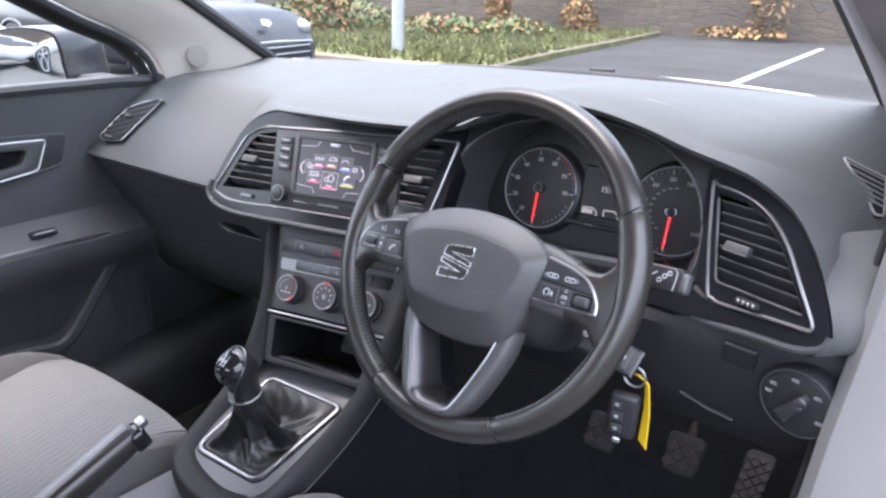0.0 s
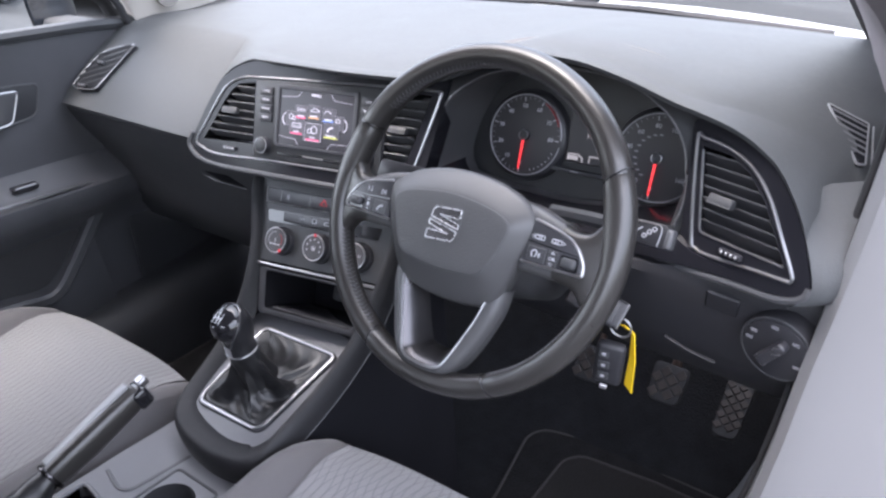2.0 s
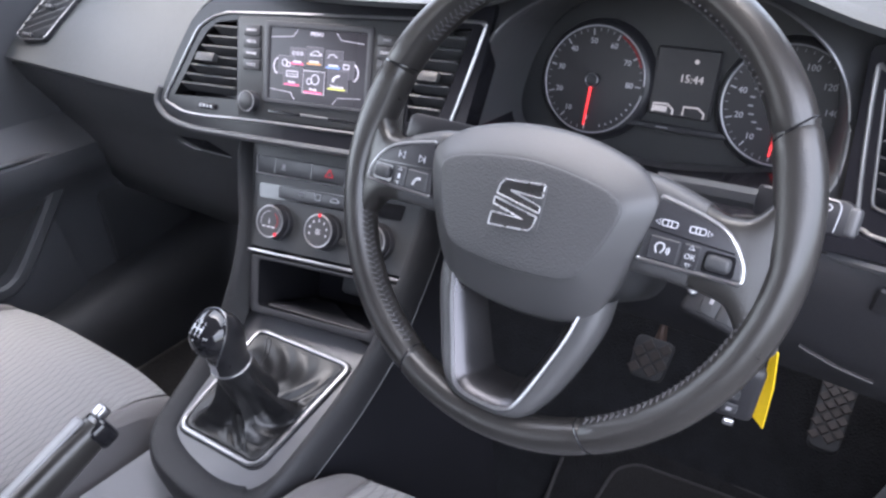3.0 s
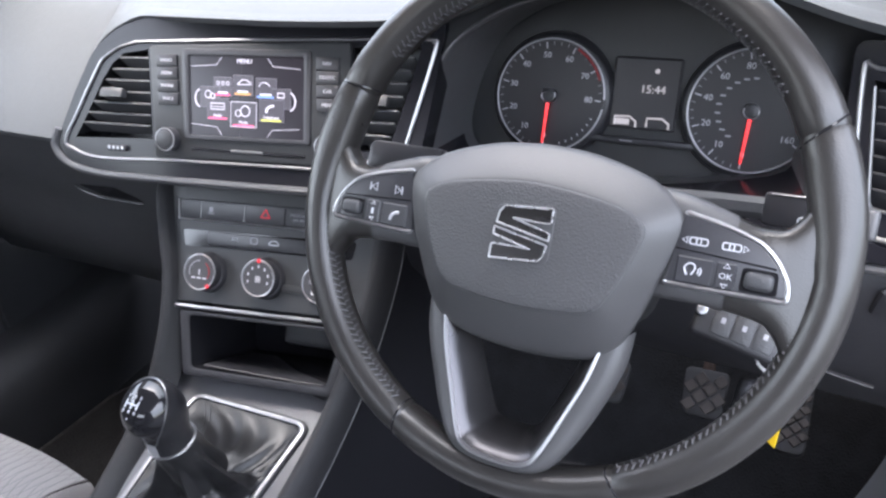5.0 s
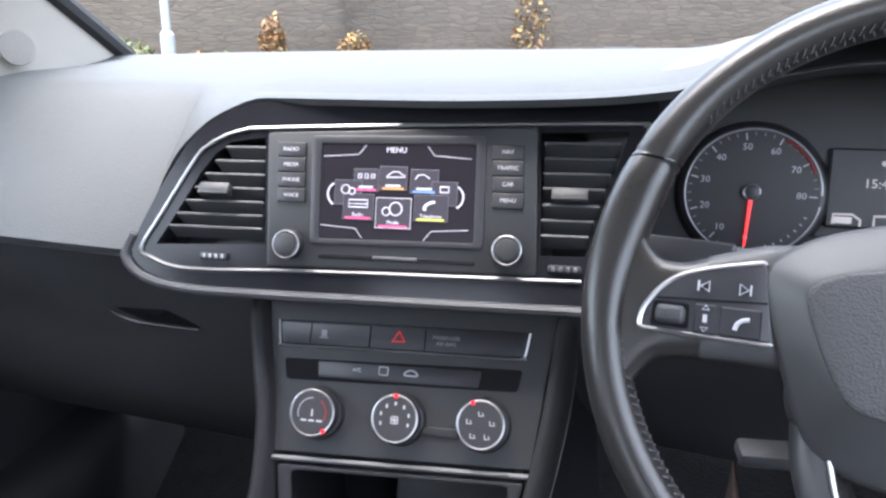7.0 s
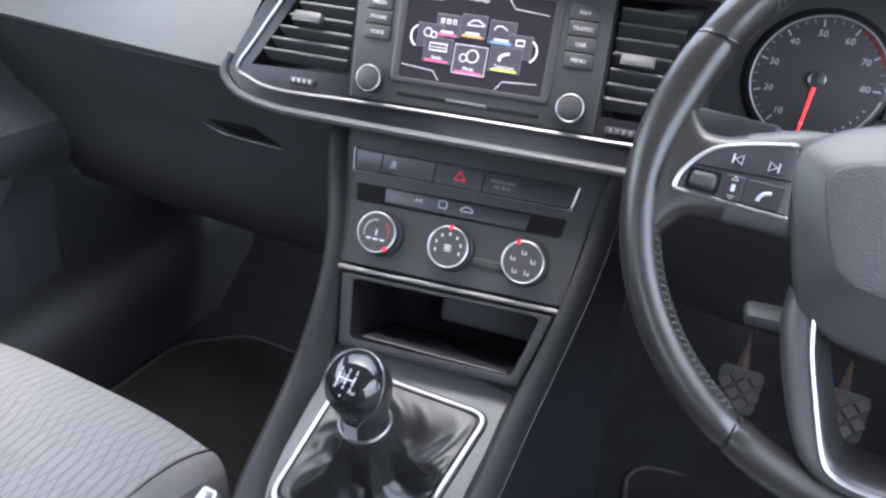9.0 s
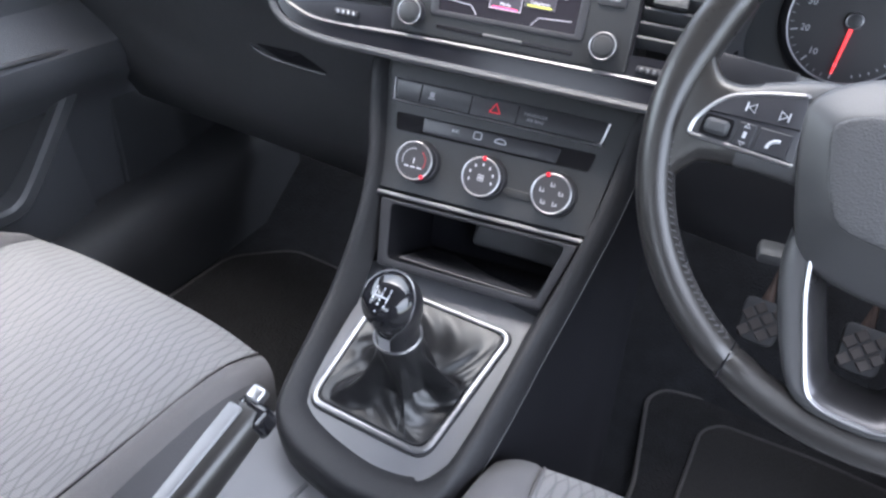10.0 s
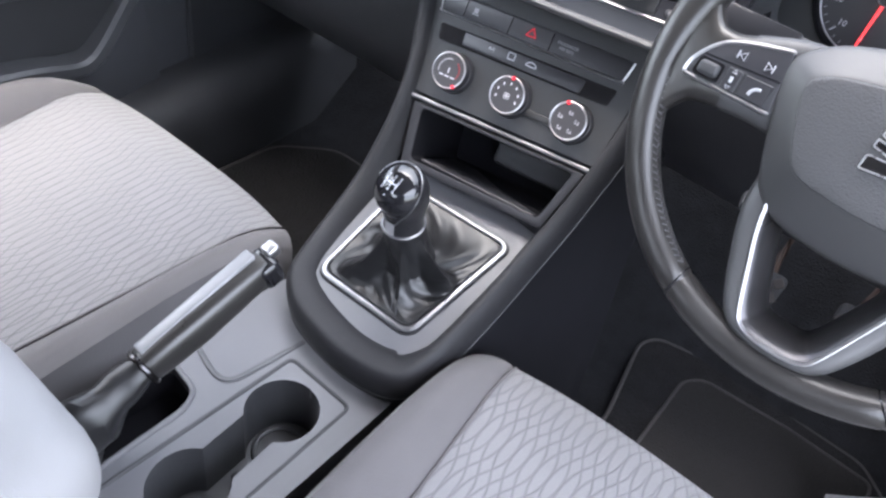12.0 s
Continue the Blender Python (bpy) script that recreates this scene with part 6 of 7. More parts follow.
ZP = 0.0082
for s in (-1, 1):
    part("side_spoke", spoke_bar(s, 0.072, 0.162, 0.0), M["leather"], sw_, smooth=60)
    part("spoke_cap", spoke_bar(s, 0.062, 0.1165, 0.0008), M["airbag_rim"], sw_, smooth=60)
    pd = [(s * x, y, r) for x, y, r in ((0.0885, 0.0200, 0.002), (0.1140, 0.0150, 0.010), (0.1305, 0.0095, 0.010), (0.1398, 0.0010, 0.006), (0.1462, -0.0095, 0.006), (0.1470, -0.0185, 0.003), (0.0830, -0.0198, 0.002))]
    pad = part("switch_pad", prism(rounded(pd, 0.004, 4), 0.004, ZP + 0.0075, 0.0012, 2, WHEEL), M["button"], sw_)
    ch = rounded([(p[0] + s * 0.0008, p[1] * 1.04, p[2]) for p in pd], 0.004, 5)[1:-1]
    part("pad_chrome", tube([(p[0], p[1], ZP + 0.0064) for p in ch], 0.0016, m=WHEEL), M["chrome"], pad, "satin chrome edging")
    part("pad_joint", rbox(0.053, 0.0010, 0.0008, 0, 0, WHEEL @ pose(s * 0.1135, -0.0012, ZP + 0.0075, 0, 0, -3 * s)), M["knob"], pad)
    part("roller_well", prism(rounded([(s * 0.1230, -0.0175), (s * 0.1425, -0.0172), (s * 0.1415, -0.0042), (s * 0.1235, -0.0042)], 0.002, 2), ZP + 0.0060, ZP + 0.0079, 0, m=WHEEL), M["knob"], pad)
    part("roller", rbox(0.0150, 0.0098, 0.008, 0.003, 3, WHEEL @ pose(s * 0.1325, -0.0108, ZP + 0.0080)), M["lower"], pad)
    part("rocker", rbox(0.0105, 0.0150, 0.0024, 0.0008, 1, WHEEL @ pose(s * 0.1155, -0.0110, ZP + 0.0074)), M["button"], pad)
    part("press_button", rbox(0.0195, 0.0150, 0.0020, 0.0008, 1, WHEEL @ pose(s * 0.0985, -0.0112, ZP + 0.0074)), M["button"], pad)
    marks = []
    zm = ZP + 0.0080
    if s < 0:
        for x, d in ((-0.117, -1), (-0.098, 1)):
            marks.append(tube([(x - 0.0022 * d, 0.0085, zm), (x + 0.002 * d, 0.0058, zm), (x - 0.0022 * d, 0.0031, zm)], 0.0005, True, 4, m=WHEEL))
            marks.append(tube([(x + 0.0030 * d, 0.0031, zm), (x + 0.0030 * d, 0.0085, zm)], 0.0005, seg=4, m=WHEEL))
        marks.append(tube([(p[0], p[1], zm + 0.0006) for p in spline([(-0.1010, -0.0150), (-0.1000, -0.0118), (-0.0975, -0.0098), (-0.0945, -0.0092)], 3, False)], 0.0011, seg=6, m=WHEEL))
        marks.append(tube([(-0.1155, -0.0130, zm + 0.0008), (-0.1155, -0.0090, zm + 0.0008)], 0.0011, seg=6, m=WHEEL))
    else:
        for x, d in ((0.0985, -1), (0.1160, 1)):
            for dx_ in (-0.0018, 0.0018):
                marks.append(tube([(p[0], p[1], zm) for p in rounded([(x + dx_ - 0.003, 0.0035), (x + dx_ + 0.003, 0.0035), (x + dx_ + 0.003, 0.0072), (x + dx_ - 0.003, 0.0072)], 0.001, 2)], 0.0004, True, 4, m=WHEEL))
            marks.append(tube([(x + d * 0.0062, 0.0035, zm), (x + d * 0.0088, 0.0053, zm), (x + d * 0.0062, 0.0071, zm)], 0.0004, True, 4, m=WHEEL))
        marks.append(tube([(p[0], p[1], zm + 0.0006) for p in spline([(0.0950, -0.0140), (0.0935, -0.0100), (0.0955, -0.0075), (0.0985, -0.0078), (0.0990, -0.0105), (0.0975, -0.0135)], 3, False)], 0.0005, seg=6, m=WHEEL))
        for r in (0.0022, 0.0036):
            marks.append(tube([(p[0], p[1], zm + 0.0006) for p in arc(r, -40, 40, 5, 0.0990, -0.0112)], 0.0004, seg=4, m=WHEEL))
        marks.append(letters("OK", 0.0048, WHEEL @ pose(0.1155, -0.0112, zm + 0.0008)))
    for d in (-1, 1):
        y0 = -0.0110 + d * 0.0046
        marks.append(tube([(s * 0.1155 - 0.0018, y0, zm + 0.0008), (s * 0.1155, y0 + d * 0.0022, zm + 0.0008), (s * 0.1155 + 0.0018, y0, zm + 0.0008)], 0.0004, True, 4, m=WHEEL))
    part("mark", join(*marks), M["print"], pad)

# lower V spoke
VH = [(0.0535, -0.0690), (0.0490, -0.0895), (0.0400, -0.1145), (0.0285, -0.1430), (0.0215, -0.1508), (0.0100, -0.1538)]
OH = [(0.0700, -0.0560), (0.0680, -0.0800), (0.0580, -0.1100), (0.0450, -0.1380), (0.0330, -0.1540), (0.0150, -0.1600)]
IH = [(0.0420, -0.0690), (0.0370, -0.0890), (0.0280, -0.1120), (0.0180, -0.1340), (0.0120, -0.1385), (0.0060, -0.1395)]
VT, VW, VI = (spline(h + [(-x, y) for x, y in h[::-1]], 5, False) for h in (VH, OH, IH))


def spoke_z(y):
    return lerp(y, [-0.156, -0.146, -0.12, -0.08, -0.06], [0.0150, 0.0135, 0.0095, 0.0060, 0.0035])


lrow = []
for p, q in zip(VT, VW):
    z = spoke_z(p[1])
    mixd = lambda k: (q[0] * k + p[0] * (1 - k), q[1] * k + p[1] * (1 - k))
    lrow.append([(q[0] * 0.97, q[1] * 0.985, -0.020), (*mixd(1.0), z - 0.014), (*mixd(0.93), z - 0.0065), (*mixd(0.75), z - 0.0022), (*mixd(0.4), z - 0.0003), (p[0], p[1], z)])
part("lower_spoke", moved(loft(lrow), WHEEL), M["airbag_rim"], sw_, "grey V-shaped lower spoke", smooth=60)
for k, r in ((0.0, 0.0010), (0.09, 0.0006)):
    part("spoke_chrome", tube([(p[0] * (1 - k) + q[0] * k, p[1] * (1 - k) + q[1] * k, spoke_z(p[1]) + 0.0008 - 0.012 * k) for p, q in zip(VT, VI)], r, m=WHEEL), M["chrome"], sw_, "chrome V trim on the lower spoke")
vrow = []
for p, q in zip(VT, VI):
    z = spoke_z(p[1])
    vrow.append([(p[0], p[1], z), (p[0] * 0.85 + q[0] * 0.15, p[1] * 0.85 + q[1] * 0.15, z - 0.0012), (p[0] * 0.45 + q[0] * 0.55, p[1] * 0.45 + q[1] * 0.55, z - 0.009), (q[0], q[1], -0.012), (q[0] * 0.97, q[1] * 0.99, -0.026)])
part("spoke_inner", moved(loft(vrow), WHEEL), M["spoke_silver"], sw_, "satin silver inner face of the spoke", smooth=60)

# ---- column, stalks, key ----
colm = thing("steering_column", "dark steering column shroud with two stalks", "steering column")
rows = []
for d, w, h, oy in ((-0.030, 0.052, 0.040, -0.012), (-0.06, 0.058, 0.050, -0.016), (-0.11, 0.060, 0.056, -0.022), (-0.17, 0.058, 0.054, -0.026), (-0.21, 0.050, 0.04, -0.02)):
    rows.append([(w * math.copysign(abs(math.cos(a)) ** 0.6, math.cos(a)), oy + h * math.copysign(abs(math.sin(a)) ** 0.6, math.sin(a)), d) for a in (2 * math.pi * i / 28 for i in range(28))])
part("shroud", moved(loft(rows, closed=True, caps=True), WHEEL), M["lower"], colm)
part("column_lever", rbox(0.05, 0.02, 0.012, 0.004, 2, pose(0.285, -0.015, 0.833, 10, 0, 10)), M["lower"], colm)
for s in (-1, 1):
    ex, ey, ez = (-0.136, 0.030, -0.050) if s < 0 else (0.158, 0.033, -0.078)
    stalk = part("stalk", tube([WHEEL @ Vector(q) for q in ((s * 0.05, 0.030, ez - 0.012), (s * 0.09, 0.032, ez - 0.008), (s * 0.125, 0.033, ez - 0.004))], 0.008), M["lower"], colm)
    SM = WHEEL @ pose(ex, ey, ez, 0, -6 * s, 0)
    half = [(-0.034, -0.0100), (0.024, -0.0125), (0.029, -0.0100), (0.028, 0.0080), (0.024, 0.0115), (-0.034, 0.0110)]
    end = part("stalk_paddle", prism(rounded([(s * p[0], p[1]) for p in half][::s], 0.003, 3), -0.006, 0.005, 0.002, 2, SM), M["slat"], stalk)
    if s < 0:
        continue
    part("stalk_edge", tube([(s * p[0], p[1], 0.0052) for p in spline([(-0.03, 0.0098), (0.012, 0.0102), (0.019, 0.0085), (0.0205, 0.003), (0.0195, -0.0105)], 4, False)], 0.0007, m=SM), M["alu"], end)
    part("stalk_tip", rbox(0.008, 0.0200, 0.0125, 0.003, 3, SM @ pose(s * 0.0285, -0.0015, -0.0005)), M["console"], stalk)
    marks = [rbox(0.011, 0.0011, 0.0004, 0, 0, SM @ pose(s * -0.004, 0.001, 0.0053, 0, 0, 40))]
    marks += [tube([(x + p[0], y + p[1], 0.0053) for p in arc(0.0021, 0, 330, 10)], 0.0004, True, 4, m=SM) for x, y in ((s * 0.004, -0.003), (s * 0.0085, 0.0015), (s * 0.013, 0.005), (s * -0.010, -0.005))]
    part("mark", join(*marks), M["print"], end)

key = thing("ignition_key", "car key with black fob hanging from the ignition", "car key")
part("ignition_barrel", tube([(0.445, -0.02, 0.895), (0.470, -0.024, 0.890)], 0.017, seg=20), M["lower"], key)
IK = pose(0.470, -0.042, 0.880, 48, 14, 0)
ik = part("key_head", rbox(0.062, 0.031, 0.010, 0.004, 3, IK), M["knee"], key, "black flip key in the ignition")
part("key_head_end", rbox(0.0020, 0.029, 0.009, 0.0009, 3, IK @ pose(0.0305, 0, 0)), M["dark_alu"], ik)
for k in range(3):
    part("key_button", rbox(0.0135, 0.022, 0.003, 0.0015, 2, IK @ pose(-0.012 + 0.0145 * k, 0, 0.0045)), M["lower"], ik)
    part("mark", rbox(0.0030, 0.004, 0.0005, 0, 0, IK @ pose(-0.012 + 0.0145 * k, 0, 0.0063)), M["dim_print"], ik)
part("key_screw", disc(0.004, 0, 0.003, 0.001, 16, IK @ pose(-0.028, 0.002, 0.005)), M["chrome"], ik)
part("split_ring", tube([(0.496 + 0.0115 * math.cos(a), -0.036, 0.856 + 0.0115 * math.sin(a)) for a in (2 * math.pi * i / 24 for i in range(24))], 0.0014, True), M["chrome"], key, "chrome split ring")
fob = part("fob", rbox(0.031, 0.014, 0.056, 0.006, 3, pose(0.489, -0.040, 0.811, 6, 4, 12)), M["knee"], key, "black remote fob")
for k in range(3):
    part("fob_button", rbox(0.012, 0.002, 0.010, 0.002, 2, pose(0.486, -0.0485, 0.826 - 0.014 * k, 6, 4, 12)), M["lower"], fob)
    part("mark", rbox(0.004, 0.0008, 0.003, 0.0, 0, pose(0.486, -0.0500, 0.826 - 0.014 * k, 6, 4, 12)), M["dim_print"], fob)
part("fob_chrome", rbox(0.008, 0.004, 0.006, 0.001, 1, pose(0.487, -0.047, 0.783, 6, 4, 12)), M["chrome"], fob)
tagp = [[(0.494, -0.030, 0.856), (0.499, -0.032, 0.858)], [(0.504, -0.022, 0.848), (0.509, -0.026, 0.846)], [(0.503, -0.016, 0.810), (0.511, -0.021, 0.808)], [(0.499, -0.012, 0.769), (0.510, -0.018, 0.764)]]
part("tag", thick(loft(tagp), 0.0012), M["yellow"], key, "yellow plastic key tag")

# light switch
ls = thing("light_switch", "round dark rotary light switch on the knee panel", "light switch")
LS = pose(0.637, 0.026, 0.848, 97, 0, -14)
part("plate", disc(0.0375, -0.03, 0.003, 0.003, 44, LS), M["knee"], ls)
part("rim", tube([(p[0], p[1], 0.0025) for p in arc(0.0362, 0, 352, 44)], 0.0012, True, m=LS), M["lower"], ls)
part("dial", disc(0.0335, 0.002, 0.0045, 0.001, 44, LS), M["knee"], ls)
HNM = LS @ pose(0, 0, 0, 0, 0, -38)
part("handle", prism(rounded([(-0.0065, -0.0185, 0.003), (0.0065, -0.0185, 0.003), (0.0055, 0.0190, 0.005), (-0.0055, 0.0190, 0.005)], 0.004, 4), 0.004, 0.0155, 0.003, 3, HNM), M["button"], ls)
part("handle_edge", tube([HNM @ Vector(p) for p in ((-0.0062, -0.0125, 0.0135), (-0.0064, -0.0175, 0.0125), (0.0064, -0.0175, 0.0125), (0.0062, -0.0125, 0.0135))], 0.0009), M["alu"], ls, "bright handle edge")
part("handle_tip", tube([HNM @ Vector(p) for p in ((-0.0045, 0.0110, 0.0155), (0.0, 0.0165, 0.0150), (0.0045, 0.0110, 0.0155), (0.0, 0.0040, 0.0158))], 0.0007, True), M["alu"], ls)
for a, r in ((146, 0.026), (170, 0.026), (92, 0.027), (38, 0.027), (-22, 0.027)):
    mx_, my_ = r * math.cos(radians(a)), r * math.sin(radians(a))
    part("mark", join(rbox(0.0042, 0.0008, 0.0004, 0, 0, LS @ pose(mx_, my_ + 0.0012, 0.0047)), rbox(0.0042, 0.0008, 0.0004, 0, 0, LS @ pose(mx_, my_ - 0.0012, 0.0047)), tube([(mx_ - 0.0036 + 0.0012 * math.cos(b), my_ + 0.0016 * math.sin(b), 0.0047) for b in (0, 1, 2, 3, 4, 5)], 0.0004, True, 4, m=LS)), M["dim_print"], ls)

# ---- front seats ----
def seat(x0, s, label, ahead=0.0, lift=0.0):
    """A front seat whose cushion's front edge lies across the car; s mirrors it."""
    st_ = thing("car_seat", label, "car seat", "front seats")

    def surf(u, v):
        # u: -1..1 across, v: 0 front edge .. 1 back
        w = 0.255
        x = x0 + s * u * w
        dish = 0.030 * max(0, (abs(u) - 0.72) / 0.28) ** 1.3 * min(1, v * 3 + 0.2)
        y = -0.135 - 0.48 * v - 0.025 * abs(u) ** 3 * (1 - v)
        z = 0.585 - 0.055 * v + dish - 0.010 * abs(u) ** 4
        return x, y, z
    us = [-1 + 2 * i / 28 for i in range(29)]
    c_rows, rows_l, rows_r = [], [], []
    vs = [0.0, 0.03, 0.07, 0.13, 0.22, 0.35, 0.5, 0.65, 0.8, 0.92, 1.0]

    def col(u, v):
        x, y, z = surf(u, v)
        edge = max(0, 1 - v / 0.13)
        return (x, y + 0.012 * edge ** 2, z - 0.026 * edge ** 2)
    lim = lambda v: 0.775 - 0.14 * min(1, v / 0.7)
    c_rows = []
    for v in vs:
        c_rows.append([col(lim(v) * (-1 + 2 * i / 20), v) for i in range(21)])
    front = []
    for dz, dy in ((0.13, -0.035), (0.075, -0.005), (0.03, 0.012)):
        front.append([(p[0], p[1] + dy * -1, p[2] - dz) for p in c_rows[0]])
    cu = part("cushion", loft(front + c_rows), M["cloth"], st_, "ribbed grey patterned seat centre")
    for sd in (-1, 1):
        br = []
        for k, v in enumerate(vs):
            q = []
            for i in range(9):
                t = i / 8
                u = sd * (lim(v) + (1.0 - lim(v)) * t)
                x, y, z = col(u, v)
                bulge = 0.022 * math.sin(math.pi * min(1, t * 1.1)) * min(1, 0.25 + 3 * v)
                drop = 0.05 * max(0, (t - 0.72) / 0.28) ** 2
                q.append((x, y - 0.02 * t * t * (1 - v), z + bulge - drop - 0.003 * (t == 0)))
            x, y, z = q[-1]
            q += [(x + s * sd * 0.006, y, z - 0.05), (x + s * sd * 0.004, y, z - 0.14), (x - s * sd * 0.02, y, z - 0.22)]
            br.append(q)
        fr_ = [[(p[0] - s * sd * 0.012 * (0.5 if i < 9 else 1), p[1] + dy, p[2] - dz * (1 if i < 9 else 0.3)) for i, p in enumerate(br[0])] for dz, dy in ((0.12, 0.03), (0.07, 0.004), (0.028, -0.011))]
        part("bolster", loft(fr_ + br), M["bolster"], st_, "plain grey side bolster")
        seam = [(c_rows[k][0 if sd < 0 else -1]) for k in range(len(vs))]
        part("seam", tube([(p[0], p[1], p[2] + 0.001) for p in seam], 0.0014, flat=0.7), M["bolster"], st_)
    bx = x0
    rows_b = []
    for t in [i / 10 for i in range(11)]:
        z = 0.56 + 0.62 * t
        y = -0.70 - 0.17 * t
        rows_b.append([(bx + u * (0.25 - 0.05 * t), y + 0.05 * (abs(u) < 0.7) - (0.05 if abs(u) > 0.75 else 0) * 0 + 0.05 * abs(u) ** 2, z) for u in [-1 + 2 * i / 12 for i in range(13)]] + [(bx + u * (0.25 - 0.05 * t), y - 0.10, z) for u in (1, 0, -1)])
    part("backrest", loft(rows_b, closed=True, caps=True), M["bolster"], st_, "grey seat back")
    part("base", rbox(0.44, 0.44, 0.14, 0.02, 2, pose(x0, -0.42, 0.37)), M["lower"], st_)
    for sd in (-1, 1):
        part("rail", rbox(0.05, 0.55, 0.06, 0.008, 2, pose(x0 + sd * 0.18, -0.40, 0.30 - lift)), M["metal"], st_)
    st_.location = (0, ahead, lift)
    return st_


seat(-0.395, 1, "grey cloth passenger seat with a patterned centre")
seat(0.355, 1, "grey cloth driver's seat with a patterned centre", 0.014, 0.031)

# ---- pedals, mats ----
def pedal(x, lo, up, w, name, arm):
    pdl = thing(name, "worn metal pedal with a cross-hatched pad", "pedal", "foot pedals")
    a, b = Vector((x, *lo)), Vector((x, *up))
    d = (b - a)
    L_ = d.length
    yv = d.normalized()
    zv = Vector((1, 0, 0)).cross(yv)
    PM = Matrix.Translation((a + b) / 2) @ Matrix((Vector((1, 0, 0)), yv, zv)).transposed().to_4x4()
    part("pad", prism(rounded([(-w / 2, L_ / 2), (w / 2, L_ / 2), (w * 0.42, -L_ / 2), (-w * 0.42, -L_ / 2)], 0.012, 4), -0.008, 0.004, 0.003, 2, PM), M["rubber"], pdl)
    ny = max(2, int(L_ / w * 4))
    for i in range(4):
        for j in range(ny):
            if (i + j) % 2:
                continue
            q = rbox(w * 0.245, w * 0.245, 0.003, 0.0008, 1, PM @ pose((i - 1.5) * w * 0.21, (j - (ny - 1) / 2) * w * 0.21, 0.0048, 0, 0, 45))
            part("tread", q, M["metal"], pdl)
    if arm:
        # the arm's brown stands for warm lamp light, not for its steel
        part("arm", tube([b + Vector((0, 0.02, -0.02)), b + Vector((0.0, 0.06, 0.08)), b + Vector((0, 0.10, 0.25))], 0.010), M["warm_steel"], pdl, "steel arm, browned for the warm footwell glow")
    return pdl


pedal(0.554, (0.311, 0.482), (0.405, 0.535), 0.045, "accelerator_pedal", False)
pedal(0.440, (0.352, 0.474), (0.395, 0.526), 0.062, "brake_pedal", True)
pedal(0.306, (0.330, 0.478), (0.372, 0.526), 0.060, "clutch_pedal", True)
for x0, x1, lab in ((0.20, 0.62, "dark carpet mat in the driver's footwell"), (-0.62, -0.20, "dark carpet mat in the passenger footwell")):
    mt = thing("floor_mat", lab, "floor mat", "floor mats")
    if x0 > 0:
        o = rounded([(0.228, -0.16), (x1, -0.16), (x1, 0.32), (x1 - 0.05, 0.37), (0.30, 0.38), (0.215, 0.36), (0.196, 0.325), (0.228, 0.15)], 0.02, 4)
    else:
        o = rounded([(x0, -0.16), (x1, -0.16), (x1, 0.24), (x1 - 0.05, 0.31), (x0 + 0.09, 0.31), (x0, 0.22)], 0.03, 4)
    part("carpet_face", prism(o, 0.290, 0.299, 0.003, 2), M["mat"], mt)
    part("binding", tube([(p[0], p[1], 0.297) for p in o], 0.0035, True), M["carpet_edge"], mt, "stitched mat edging")
heel = thing("heel_pad", "raised dark heel pad on the driver's mat", "floor mat")
o = rounded([(0.286, -0.10), (0.59, -0.10), (0.59, 0.338), (0.45, 0.342), (0.313, 0.330), (0.288, 0.300)], 0.015, 4)
part("pad", prism(o, 0.2985, 0.303, 0.002, 2), M["heel"], heel)
part("edge", tube([(p[0], p[1], 0.302) for p in o], 0.003, True), M["carpet_edge"], heel)

# ---- passenger door with its mirror ----
door = thing("door_passenger", "closed dark grey passenger door with armrest and pocket", "car door", kind="structure")
rows = []
DXP = -0.745
for i in range(25):
    y = -1.0 + 1.28 * i / 24
    f = min(1, max(0, (0.28 - y) / 0.1))
    rows.append([(DXP - 0.05, y, 1.010), (DXP - 0.002, y, 1.060), (DXP + 0.014, y, 1.052), (DXP + 0.010, y, 1.025), (DXP + 0.004, y, 0.98), (DXP + 0.002, y, 0.90), (DXP + 0.006, y, 0.80), (DXP + 0.035 * f + 0.006, y, 0.765), (DXP + 0.05 * f + 0.008, y, 0.745), (DXP + 0.052 * f + 0.008, y, 0.72), (DXP + 0.035 * f + 0.006, y, 0.685), (DXP + 0.006, y, 0.655), (DXP - 0.01, y, 0.60), (DXP - 0.012, y, 0.50), (DXP - 0.012, y, 0.22)])
part("lining", loft(rows), M["door"], door, "dark grey grained door lining")
part("waist_rail", tube([(DXP + 0.008, -1.0, 1.052), (DXP + 0.008, -0.2, 1.053), (DXP + 0.008, 0.12, 1.052), (DXP + 0.008, 0.235, 1.046)], 0.014, flat=0.9), M["lower"], door)
TOX = Matrix(((0, 0, 1, DXP + 0.004), (1, 0, 0, 0), (0, 1, 0, 0), (0, 0, 0, 1)))
hr = rounded([(-0.32, 0.981), (0.004, 0.961), (-0.014, 0.900), (-0.32, 0.862)], 0.016, 5)
part("handle_recess", prism(hr, -0.01, 0.003, 0.002, 2, TOX), M["lower"], door, "dark handle recess")
part("recess_edge", tube([(p[0], p[1], 0.003) for p in hr], 0.002, True, m=TOX), M["console"], door)
ho2 = rounded([(-0.30, 0.968), (-0.041, 0.955), (-0.066, 0.898), (-0.30, 0.870)], 0.010, 5)
hi2 = rounded([(-0.29, 0.953), (-0.079, 0.941), (-0.094, 0.914), (-0.29, 0.884)], 0.010, 5)
hd = part("handle", ring(ho2, hi2, 0.0, 0.014, TOX, 0.003), M["console"], door)
part("handle_hollow", prism(hi2, 0.002, 0.0045, 0.0, 1, TOX), M["knob"], hd)
part("handle_chrome", tube([(p[0], p[1], 0.013) for p in ho2], 0.0026, True, m=TOX), M["chrome"], hd, "chrome edge of the pull")
